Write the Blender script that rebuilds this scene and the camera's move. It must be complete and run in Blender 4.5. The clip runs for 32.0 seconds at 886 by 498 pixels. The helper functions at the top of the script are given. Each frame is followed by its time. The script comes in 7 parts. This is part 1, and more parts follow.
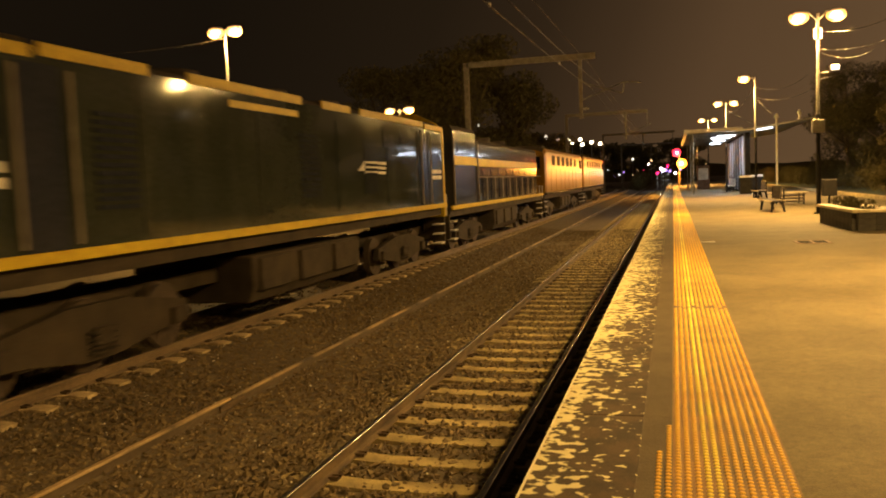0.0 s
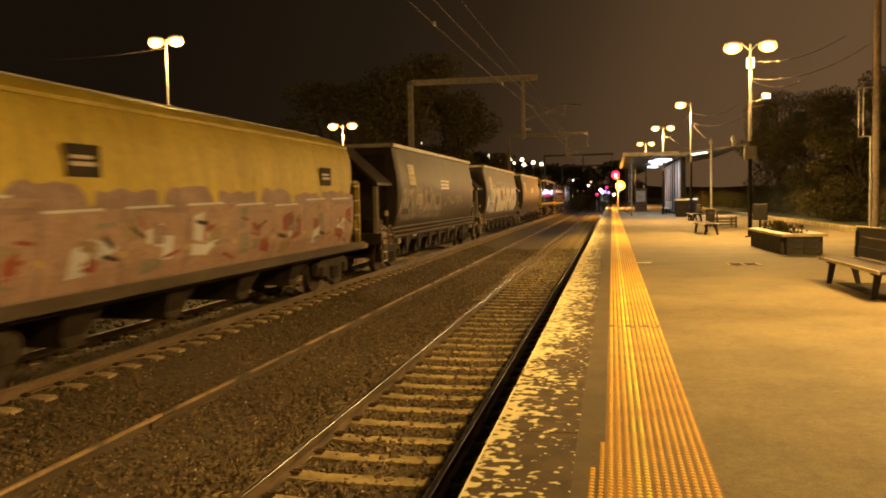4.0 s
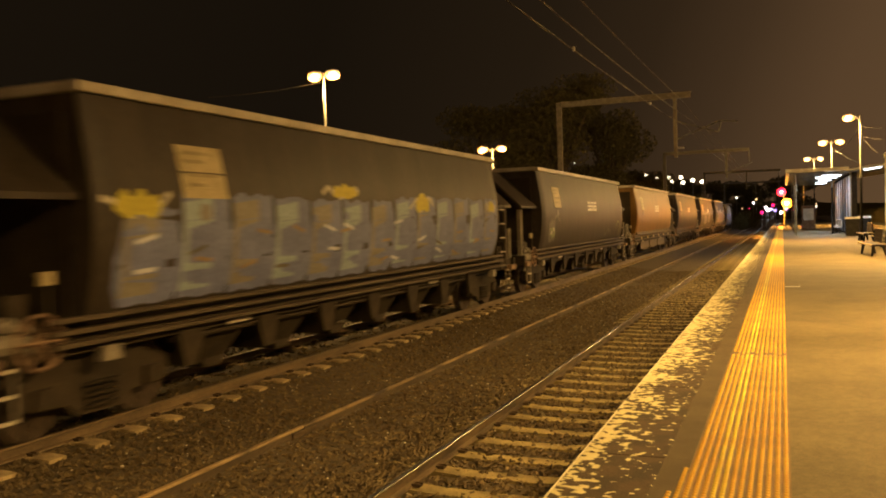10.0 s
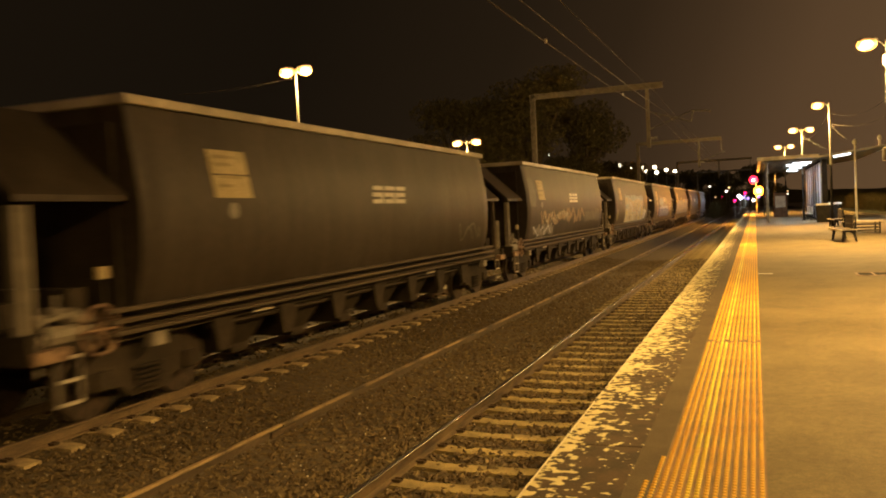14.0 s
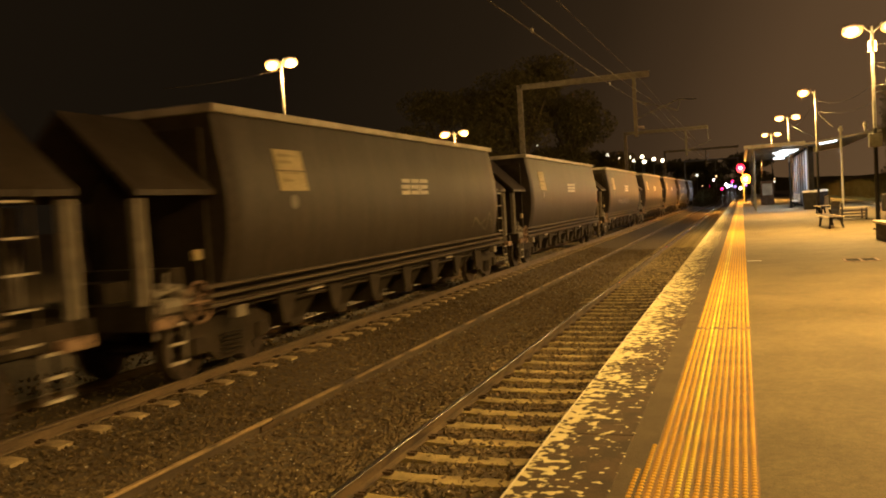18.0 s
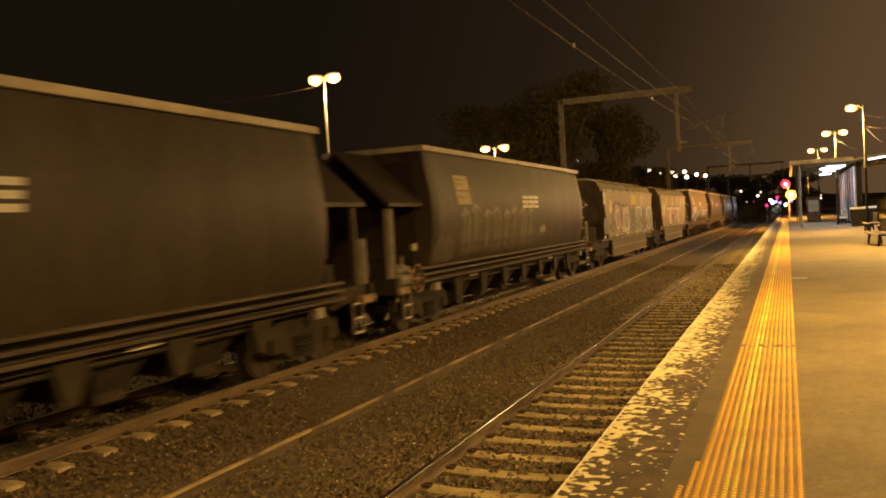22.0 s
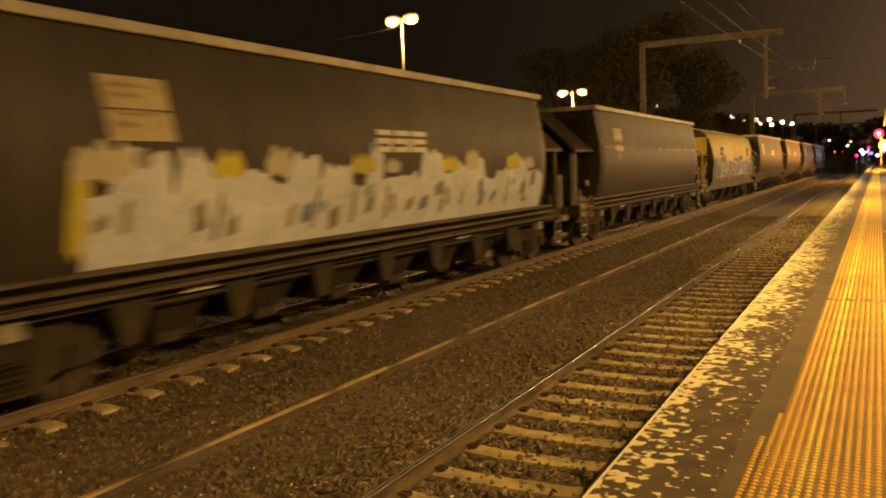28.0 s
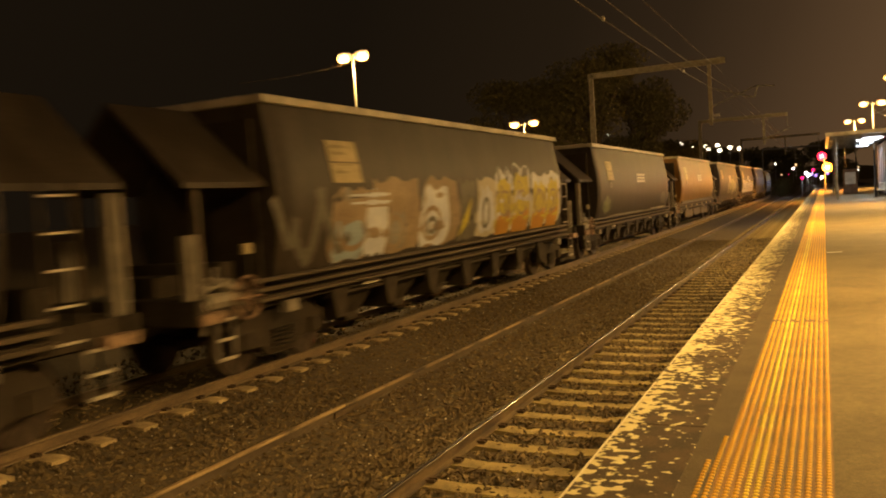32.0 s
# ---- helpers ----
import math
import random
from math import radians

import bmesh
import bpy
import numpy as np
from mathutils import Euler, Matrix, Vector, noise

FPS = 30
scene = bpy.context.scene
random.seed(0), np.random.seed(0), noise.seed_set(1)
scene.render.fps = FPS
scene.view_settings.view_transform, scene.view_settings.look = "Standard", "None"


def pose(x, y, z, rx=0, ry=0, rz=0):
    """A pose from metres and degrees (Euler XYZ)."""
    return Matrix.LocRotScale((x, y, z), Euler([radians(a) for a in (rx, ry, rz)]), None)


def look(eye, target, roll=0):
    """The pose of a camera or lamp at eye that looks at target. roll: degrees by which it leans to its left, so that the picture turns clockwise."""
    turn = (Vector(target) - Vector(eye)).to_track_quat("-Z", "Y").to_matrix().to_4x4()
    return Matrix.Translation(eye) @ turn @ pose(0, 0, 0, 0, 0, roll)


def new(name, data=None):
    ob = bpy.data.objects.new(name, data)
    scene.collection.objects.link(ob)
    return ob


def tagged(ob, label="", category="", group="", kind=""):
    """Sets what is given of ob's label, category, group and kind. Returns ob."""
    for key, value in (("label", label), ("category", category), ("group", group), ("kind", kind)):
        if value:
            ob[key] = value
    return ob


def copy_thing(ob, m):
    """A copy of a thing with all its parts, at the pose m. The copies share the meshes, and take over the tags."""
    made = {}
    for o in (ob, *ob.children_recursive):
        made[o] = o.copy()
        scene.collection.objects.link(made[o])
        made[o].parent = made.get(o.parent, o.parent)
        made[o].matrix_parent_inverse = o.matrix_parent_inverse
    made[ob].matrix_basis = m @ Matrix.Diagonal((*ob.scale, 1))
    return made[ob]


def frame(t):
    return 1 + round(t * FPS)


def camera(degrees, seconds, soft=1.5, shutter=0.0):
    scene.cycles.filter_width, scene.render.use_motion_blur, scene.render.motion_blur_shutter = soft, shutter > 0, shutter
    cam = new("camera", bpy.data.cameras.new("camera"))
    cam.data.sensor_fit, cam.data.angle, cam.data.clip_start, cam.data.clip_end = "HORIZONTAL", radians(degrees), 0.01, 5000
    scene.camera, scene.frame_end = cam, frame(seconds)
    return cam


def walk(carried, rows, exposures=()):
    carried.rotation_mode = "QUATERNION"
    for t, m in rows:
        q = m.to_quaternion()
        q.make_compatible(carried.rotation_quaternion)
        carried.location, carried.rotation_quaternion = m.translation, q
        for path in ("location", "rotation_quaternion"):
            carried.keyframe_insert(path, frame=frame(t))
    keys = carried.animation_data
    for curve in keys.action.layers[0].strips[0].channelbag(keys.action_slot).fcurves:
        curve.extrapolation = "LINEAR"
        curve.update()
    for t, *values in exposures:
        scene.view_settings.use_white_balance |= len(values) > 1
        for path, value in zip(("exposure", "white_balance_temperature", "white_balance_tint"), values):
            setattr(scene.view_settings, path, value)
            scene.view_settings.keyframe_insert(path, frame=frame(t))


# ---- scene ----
cam = camera(56.4, 32.0, 1.9, 0.32)
PATH = [
    (0, (0.169, 0.23, 1.552), (-0.371, 2.149, 1.395), -2.4),
    (0.5, (0.193, 0.212, 1.56), (-0.297, 2.147, 1.432), -3.3),
    (1, (0.209, 0.214, 1.556), (-0.244, 2.157, 1.424), -4.2),
    (1.5, (0.204, 0.219, 1.56), (-0.226, 2.167, 1.426), -4.5),
    (2, (0.196, 0.204, 1.559), (-0.215, 2.157, 1.423), -3.8),
    (2.5, (0.194, 0.217, 1.55), (-0.203, 2.173, 1.418), -2.9),
    (3, (0.202, 0.212, 1.555), (-0.195, 2.168, 1.426), -2.0),
    (3.5, (0.185, 0.224, 1.548), (-0.216, 2.18, 1.43), -1.1),
    (5.5, (0.198, 0.212, 1.555), (-0.284, 2.149, 1.431), -3.6),
    (6, (0.212, 0.204, 1.567), (-0.449, 2.088, 1.466), -4.5),
    (6.5, (0.283, 0.088, 1.595), (-0.541, 1.907, 1.482), -7.2),
    (7, (0.412, -0.083, 1.638), (-0.545, 1.664, 1.463), -6.4),
    (7.5, (0.526, -0.101, 1.595), (-0.608, 1.535, 1.395), 0.8),
    (8, (0.64, -0.125, 1.588), (-0.451, 1.536, 1.363), 0.4),
    (8.5, (0.653, -0.207, 1.618), (-0.395, 1.489, 1.452), -1.1),
    (9, (0.669, -0.129, 1.628), (-0.257, 1.642, 1.543), -1.1),
    (9.5, (0.712, -0.048, 1.624), (-0.088, 1.784, 1.56), -2.0),
    (10, (0.713, -0.048, 1.626), (-0.048, 1.8, 1.564), -1.7),
    (10.5, (0.704, -0.04, 1.618), (-0.044, 1.814, 1.55), -1.4),
    (11, (0.699, -0.001, 1.613), (-0.025, 1.861, 1.529), -1.9),
    (11.5, (0.697, -0.029, 1.619), (-0.011, 1.838, 1.515), -2.4),
    (12, (0.689, 0.012, 1.611), (-0.037, 1.871, 1.495), -2.3),
    (12.5, (0.704, -0.016, 1.627), (-0.047, 1.834, 1.514), -3.2),
    (13, (0.709, -0.007, 1.619), (-0.036, 1.846, 1.523), -3.5),
    (13.5, (0.723, -0.036, 1.632), (0.005, 1.829, 1.549), -3.0),
    (15.5, (0.714, -0.015, 1.634), (0.012, 1.856, 1.558), -2.7),
    (16, (0.716, -0.011, 1.627), (0.01, 1.858, 1.539), -3.3),
    (16.5, (0.695, 0.014, 1.628), (-0.034, 1.874, 1.52), -4.1),
    (17, (0.692, -0.005, 1.631), (-0.061, 1.844, 1.518), -3.9),
    (17.5, (0.695, 0.016, 1.621), (-0.039, 1.873, 1.512), -3.6),
    (18, (0.708, 0.029, 1.614), (0.023, 1.905, 1.514), -3.5),
    (18.5, (0.704, 0.005, 1.615), (0.05, 1.892, 1.507), -2.9),
    (19, (0.703, 0.03, 1.596), (0.064, 1.921, 1.485), -2.5),
    (19.5, (0.704, 0.01, 1.611), (0.073, 1.905, 1.501), -2.7),
    (20, (0.699, 0.008, 1.614), (0.064, 1.902, 1.515), -2.6),
    (20.5, (0.714, -0.019, 1.609), (0.044, 1.865, 1.544), -2.3),
    (21, (0.708, -0.034, 1.604), (-0.016, 1.83, 1.549), -2.3),
    (21.5, (0.706, -0.022, 1.611), (-0.059, 1.824, 1.553), -2.7),
    (22, (0.704, -0.009, 1.607), (-0.068, 1.835, 1.547), -3.1),
    (22.5, (0.708, -0.038, 1.619), (-0.072, 1.803, 1.563), -3.3),
    (23, (0.71, -0.064, 1.618), (-0.091, 1.768, 1.573), -3.0),
    (23.5, (0.706, -0.04, 1.618), (-0.081, 1.798, 1.571), -2.4),
    (24, (0.695, 0.009, 1.595), (-0.065, 1.858, 1.547), -1.8),
    (24.5, (0.694, 0.006, 1.601), (-0.049, 1.862, 1.548), -1.1),
    (26.5, (0.724, -0.024, 1.604), (0.056, 1.858, 1.5), -1.5),
    (27, (0.703, -0.018, 1.598), (-0.011, 1.846, 1.467), -2.4),
    (27.5, (0.666, -0.04, 1.603), (-0.162, 1.773, 1.436), -2.7),
    (28, (0.644, -0.049, 1.596), (-0.287, 1.712, 1.411), -2.1),
    (28.5, (0.644, -0.078, 1.6), (-0.326, 1.661, 1.409), -1.4),
    (29, (0.676, -0.115, 1.603), (-0.276, 1.635, 1.419), -1.6),
    (29.5, (0.709, -0.11, 1.604), (-0.178, 1.674, 1.434), -2.3),
    (30, (0.714, -0.103, 1.619), (-0.117, 1.71, 1.476), -2.8),
    (30.5, (0.734, -0.118, 1.626), (-0.067, 1.71, 1.501), -3.2),
    (31, (0.736, -0.106, 1.631), (-0.055, 1.727, 1.513), -3.9),
    (31.5, (0.742, -0.082, 1.627), (-0.058, 1.748, 1.506), -4.2),
    (32, (0.739, -0.071, 1.622), (-0.102, 1.74, 1.51), -3.7),
]
walk(cam, [(t, look(eye, target, roll)) for t, eye, target, roll in PATH])

# ---- light ----
world = bpy.data.worlds.new("night")
scene.world = world
world.use_nodes = True
wn = world.node_tree.nodes
wl = world.node_tree.links
bg = wn["Background"]
tc = wn.new("ShaderNodeTexCoord")
sx = wn.new("ShaderNodeSeparateXYZ")
wl.new(tc.outputs["Generated"], sx.inputs[0])


def sky_node(kind, a, b):
    """A math node on the sky's coordinates."""
    m = wn.new("ShaderNodeMath")
    m.operation = kind
    for k, v in enumerate((a, b)):
        if isinstance(v, (int, float)):
            m.inputs[k].default_value = v
        else:
            wl.new(v, m.inputs[k])
    return m.outputs[0]


# the lamps' haze put into the sky's colour: strong over the station side, fading upwards and out over the fields
side = sky_node("ADD", sky_node("MULTIPLY", sx.outputs["X"], 0.62), 0.50)
up = sky_node("MULTIPLY", sx.outputs["Z"], -0.25)
rampw = wn.new("ShaderNodeValToRGB")
wl.new(sky_node("ADD", side, up), rampw.inputs[0])
rampw.color_ramp.elements[0].position = 0.14
rampw.color_ramp.elements[0].color = (0.0085, 0.0054, 0.0028, 1)
rampw.color_ramp.elements[1].position = 0.62
rampw.color_ramp.elements[1].color = (0.125, 0.069, 0.030, 1)
for at, glow_tone in ((0.29, (0.0165, 0.0098, 0.0046, 1)), (0.37, (0.028, 0.0158, 0.0072, 1)), (0.43, (0.050, 0.0275, 0.0125, 1)), (0.50, (0.092, 0.050, 0.0225, 1))):
    rampw.color_ramp.elements.new(at).color = glow_tone
wl.new(rampw.outputs[0], bg.inputs["Color"])
bg.inputs["Strength"].default_value = 1.0

SODIUM = (1.0, 0.582, 0.172)
COOL = (1.0, 0.74, 0.45)
WHITE = (0.86, 0.92, 1.0)


def point_lamp(name, place, watts, colour, radius=0.12):
    data = bpy.data.lights.new(name, "POINT")
    data.energy, data.color, data.shadow_soft_size = watts, colour, radius
    ob = new(name, data)
    ob.location = place
    return ob


def spot_lamp(name, place, target, watts, colour, angle, blend=0.6):
    data = bpy.data.lights.new(name, "SPOT")
    data.energy, data.color, data.spot_size, data.spot_blend = watts, colour, radians(angle), blend
    data.shadow_soft_size = 0.12
    ob = new(name, data)
    ob.matrix_world = look(place, target)
    return ob


def down_lamp(place, watts, colour):
    """A lantern's light: full below, fading towards the horizontal."""
    return spot_lamp("lamp_light", place, (place[0], place[1] + 0.001, place[2] - 1), watts, colour, 172, 0.9)


# ---- materials ----
def material(name, base, rough=0.7, metal=0.0, second=None, scale=3.0, mix=0.5, bump=0.15, fine=60.0,
             spread=0.0, coat=0.0, stretch=(1, 1, 1), coords="Object", gloss=0.5):
    """A surface of two tones mixed by broad stains, with a fine grain in tone and relief."""
    m = bpy.data.materials.new(name)
    m.use_nodes = True
    n, l = m.node_tree.nodes, m.node_tree.links
    b = n["Principled BSDF"]
    co = n.new("ShaderNodeTexCoord")
    mp = n.new("ShaderNodeMapping")
    mp.inputs["Scale"].default_value = stretch
    l.new(co.outputs[coords], mp.inputs[0])
    big = n.new("ShaderNodeTexNoise")
    big.inputs["Scale"].default_value, big.inputs["Detail"].default_value = scale, 6
    small = n.new("ShaderNodeTexNoise")
    small.inputs["Scale"].default_value, small.inputs["Detail"].default_value = fine, 3
    l.new(mp.outputs[0], big.inputs["Vector"])
    l.new(mp.outputs[0], small.inputs["Vector"])
    ramp = n.new("ShaderNodeValToRGB")
    ramp.color_ramp.elements[0].position, ramp.color_ramp.elements[1].position = 0.5 - 0.25 * mix, 0.5 + 0.25 * mix
    second = second or tuple(c * 0.6 for c in base)
    ramp.color_ramp.elements[0].color, ramp.color_ramp.elements[1].color = (*second, 1), (*base, 1)
    l.new(big.outputs["Fac"], ramp.inputs[0])
    grain = n.new("ShaderNodeMixRGB")
    grain.blend_type = "OVERLAY"
    grain.inputs[0].default_value = 0.5
    l.new(ramp.outputs[0], grain.inputs[1])
    l.new(small.outputs["Fac"], grain.inputs[2])
    last = grain.outputs[0]
    if spread:
        info = n.new("ShaderNodeObjectInfo")
        geo = n.new("ShaderNodeNewGeometry")
        add = n.new("ShaderNodeMath")
        add.operation = "ADD"
        l.new(info.outputs["Random"], add.inputs[0])
        l.new(geo.outputs["Random Per Island"], add.inputs[1])
        rng = n.new("ShaderNodeMapRange")
        rng.inputs["From Max"].default_value = 2
        rng.inputs["To Min"].default_value, rng.inputs["To Max"].default_value = 1 - spread, 1 + spread
        l.new(add.outputs[0], rng.inputs[0])
        hsv = n.new("ShaderNodeHueSaturation")
        l.new(rng.outputs[0], hsv.inputs["Value"])
        l.new(last, hsv.inputs["Color"])
        last = hsv.outputs[0]
    l.new(last, b.inputs["Base Color"])
    b.inputs["Roughness"].default_value, b.inputs["Metallic"].default_value = rough, metal
    b.inputs["Coat Weight"].default_value = coat
    b.inputs["Specular IOR Level"].default_value = gloss
    if bump:
        bp = n.new("ShaderNodeBump")
        bp.inputs["Strength"].default_value, bp.inputs["Distance"].default_value = bump, 0.02
        l.new(small.outputs["Fac"], bp.inputs["Height"])
        l.new(bp.outputs[0], b.inputs["Normal"])
    return m


def glow(name, colour, strength):
    m = bpy.data.materials.new(name)
    m.use_nodes = True
    b = m.node_tree.nodes["Principled BSDF"]
    b.inputs["Base Color"].default_value = (*colour, 1)
    b.inputs["Emission Color"].default_value = (*colour, 1)
    b.inputs["Emission Strength"].default_value = strength
    return m


def bowl_glass(name, colour, strength):
    """A lamp bowl, half clear and half glowing by itself: its orange rim imitates the bulb's glare."""
    m = glow(name, colour, strength)
    n, l = m.node_tree.nodes, m.node_tree.links
    clear = n.new("ShaderNodeBsdfTransparent")
    mix = n.new("ShaderNodeMixShader")
    mix.inputs[0].default_value = 0.5
    l.new(clear.outputs[0], mix.inputs[1])
    l.new(n["Principled BSDF"].outputs[0], mix.inputs[2])
    l.new(mix.outputs[0], n["Material Output"].inputs["Surface"])
    return m


def worn_paint(name, paint, under, cover=0.5, scale=6.0, stretch=(1, 1, 1), rough=0.75, bump=0.25):
    """Paint flaking off a darker ground."""
    m = material(name, under, rough, second=tuple(c * 0.7 for c in under), scale=1.5, fine=90, bump=bump)
    n, l = m.node_tree.nodes, m.node_tree.links
    b = n["Principled BSDF"]
    old = b.inputs["Base Color"].links[0].from_socket
    mp = n.new("ShaderNodeMapping")
    mp.inputs["Scale"].default_value = stretch
    co = n.new("ShaderNodeNewGeometry")
    l.new(co.outputs["Position"], mp.inputs[0])
    a = n.new("ShaderNodeTexNoise")
    a.inputs["Scale"].default_value, a.inputs["Detail"].default_value, a.inputs["Roughness"].default_value = scale, 7, 0.62
    l.new(mp.outputs[0], a.inputs["Vector"])
    broad = n.new("ShaderNodeTexNoise")
    broad.inputs["Scale"].default_value, broad.inputs["Detail"].default_value = 1.1, 2
    l.new(co.outputs["Position"], broad.inputs["Vector"])
    both = n.new("ShaderNodeMath")
    both.operation, both.inputs[1].default_value = "MULTIPLY_ADD", 0.55
    l.new(broad.outputs["Fac"], both.inputs[0])
    l.new(a.outputs["Fac"], both.inputs[2])
    r = n.new("ShaderNodeValToRGB")
    r.color_ramp.elements[0].position, r.color_ramp.elements[1].position = 1.27 - cover - 0.012, 1.27 - cover + 0.012
    l.new(both.outputs[0], r.inputs[0])
    mix = n.new("ShaderNodeMixRGB")
    l.new(r.outputs[0], mix.inputs[0])
    l.new(old, mix.inputs[1])
    mix.inputs[2].default_value = (*paint, 1)
    l.new(mix.outputs[0], b.inputs["Base Color"])
    return m


def stained(m, scale, low, high, stretch=(1, 1, 1), sharp=0.5):
    """Broad patches that darken and lighten a surface, fixed to the place or the thing."""
    n, l = m.node_tree.nodes, m.node_tree.links
    b = n["Principled BSDF"]
    old = b.inputs["Base Color"].links[0].from_socket
    co = n.new("ShaderNodeTexCoord")
    mp = n.new("ShaderNodeMapping")
    mp.inputs["Scale"].default_value = stretch
    l.new(co.outputs["Object"], mp.inputs[0])
    a = n.new("ShaderNodeTexNoise")
    a.inputs["Scale"].default_value, a.inputs["Detail"].default_value = scale, 5
    a.inputs["Distortion"].default_value = 0.6
    l.new(mp.outputs[0], a.inputs["Vector"])
    r = n.new("ShaderNodeMapRange")
    r.inputs["From Min"].default_value, r.inputs["From Max"].default_value = 0.5 - sharp / 2, 0.5 + sharp / 2
    r.inputs["To Min"].default_value, r.inputs["To Max"].default_value = low, high
    l.new(a.outputs["Fac"], r.inputs[0])
    hsv = n.new("ShaderNodeHueSaturation")
    l.new(r.outputs[0], hsv.inputs["Value"])
    l.new(old, hsv.inputs["Color"])
    l.new(hsv.outputs[0], b.inputs["Base Color"])
    return m


def flaked_coping():
    """Old white edge paint: rounded flakes on dark concrete, thickest along the edge."""
    m = material("coping", (0.082, 0.053, 0.026), 0.9, second=(0.048, 0.032, 0.017), scale=4, fine=90, bump=0.2, coords="Object")
    n, l = m.node_tree.nodes, m.node_tree.links
    b = n["Principled BSDF"]
    old = b.inputs["Base Color"].links[0].from_socket
    geo = n.new("ShaderNodeNewGeometry")

    def spots(scale, detail, stretch, rough=0.5):
        mp = n.new("ShaderNodeMapping")
        mp.inputs["Scale"].default_value = stretch
        l.new(geo.outputs["Position"], mp.inputs[0])
        t = n.new("ShaderNodeTexNoise")
        t.inputs["Scale"].default_value, t.inputs["Detail"].default_value, t.inputs["Roughness"].default_value = scale, detail, rough
        l.new(mp.outputs[0], t.inputs["Vector"])
        return t.outputs["Fac"]

    def math_node(kind, p, q, r=0.0):
        t = n.new("ShaderNodeMath")
        t.operation = kind
        for k, v in enumerate((p, q, r)):
            if isinstance(v, (int, float)):
                t.inputs[k].default_value = v
            else:
                l.new(v, t.inputs[k])
        return t.outputs[0]

    xyz = n.new("ShaderNodeSeparateXYZ")
    l.new(geo.outputs["Position"], xyz.inputs[0])
    amount = math_node("MULTIPLY_ADD", spots(10.5, 1.2, (1, 1.1, 1)), 1.0, math_node("MULTIPLY", spots(30, 2, (1, 1.0, 1)), 0.17))
    amount = math_node("MULTIPLY_ADD", spots(2.2, 2, (1, 1, 1)), 0.5, amount)
    amount = math_node("MULTIPLY_ADD", xyz.outputs["X"], -0.5, amount)
    far = n.new("ShaderNodeMapRange")
    far.inputs["From Min"].default_value, far.inputs["From Max"].default_value = 3.8, 10.0
    far.inputs["To Min"].default_value, far.inputs["To Max"].default_value = -0.085, 0.045
    l.new(xyz.outputs["Y"], far.inputs[0])
    amount = math_node("ADD", amount, far.outputs[0])
    r = n.new("ShaderNodeValToRGB")
    r.color_ramp.elements[0].position, r.color_ramp.elements[1].position = 0.47, 0.53
    l.new(math_node("SUBTRACT", amount, 0.575), r.inputs[0])
    isle = n.new("ShaderNodeValToRGB")
    isle.color_ramp.elements[0].position, isle.color_ramp.elements[1].position = 0.67, 0.70
    l.new(math_node("MULTIPLY_ADD", xyz.outputs["X"], -0.1, spots(13, 1.2, (1, 1.35, 1))), isle.inputs[0])
    flakes = math_node("MAXIMUM", r.outputs[0], isle.outputs[0])
    tone = n.new("ShaderNodeMixRGB")
    l.new(spots(9, 4, (1, 1, 1)), tone.inputs[0])
    tone.inputs[1].default_value, tone.inputs[2].default_value = (0.52, 0.45, 0.23, 1), (0.80, 0.73, 0.40, 1)
    mix = n.new("ShaderNodeMixRGB")
    l.new(flakes, mix.inputs[0])
    l.new(old, mix.inputs[1])
    l.new(tone.outputs[0], mix.inputs[2])
    l.new(mix.outputs[0], b.inputs["Base Color"])
    return m


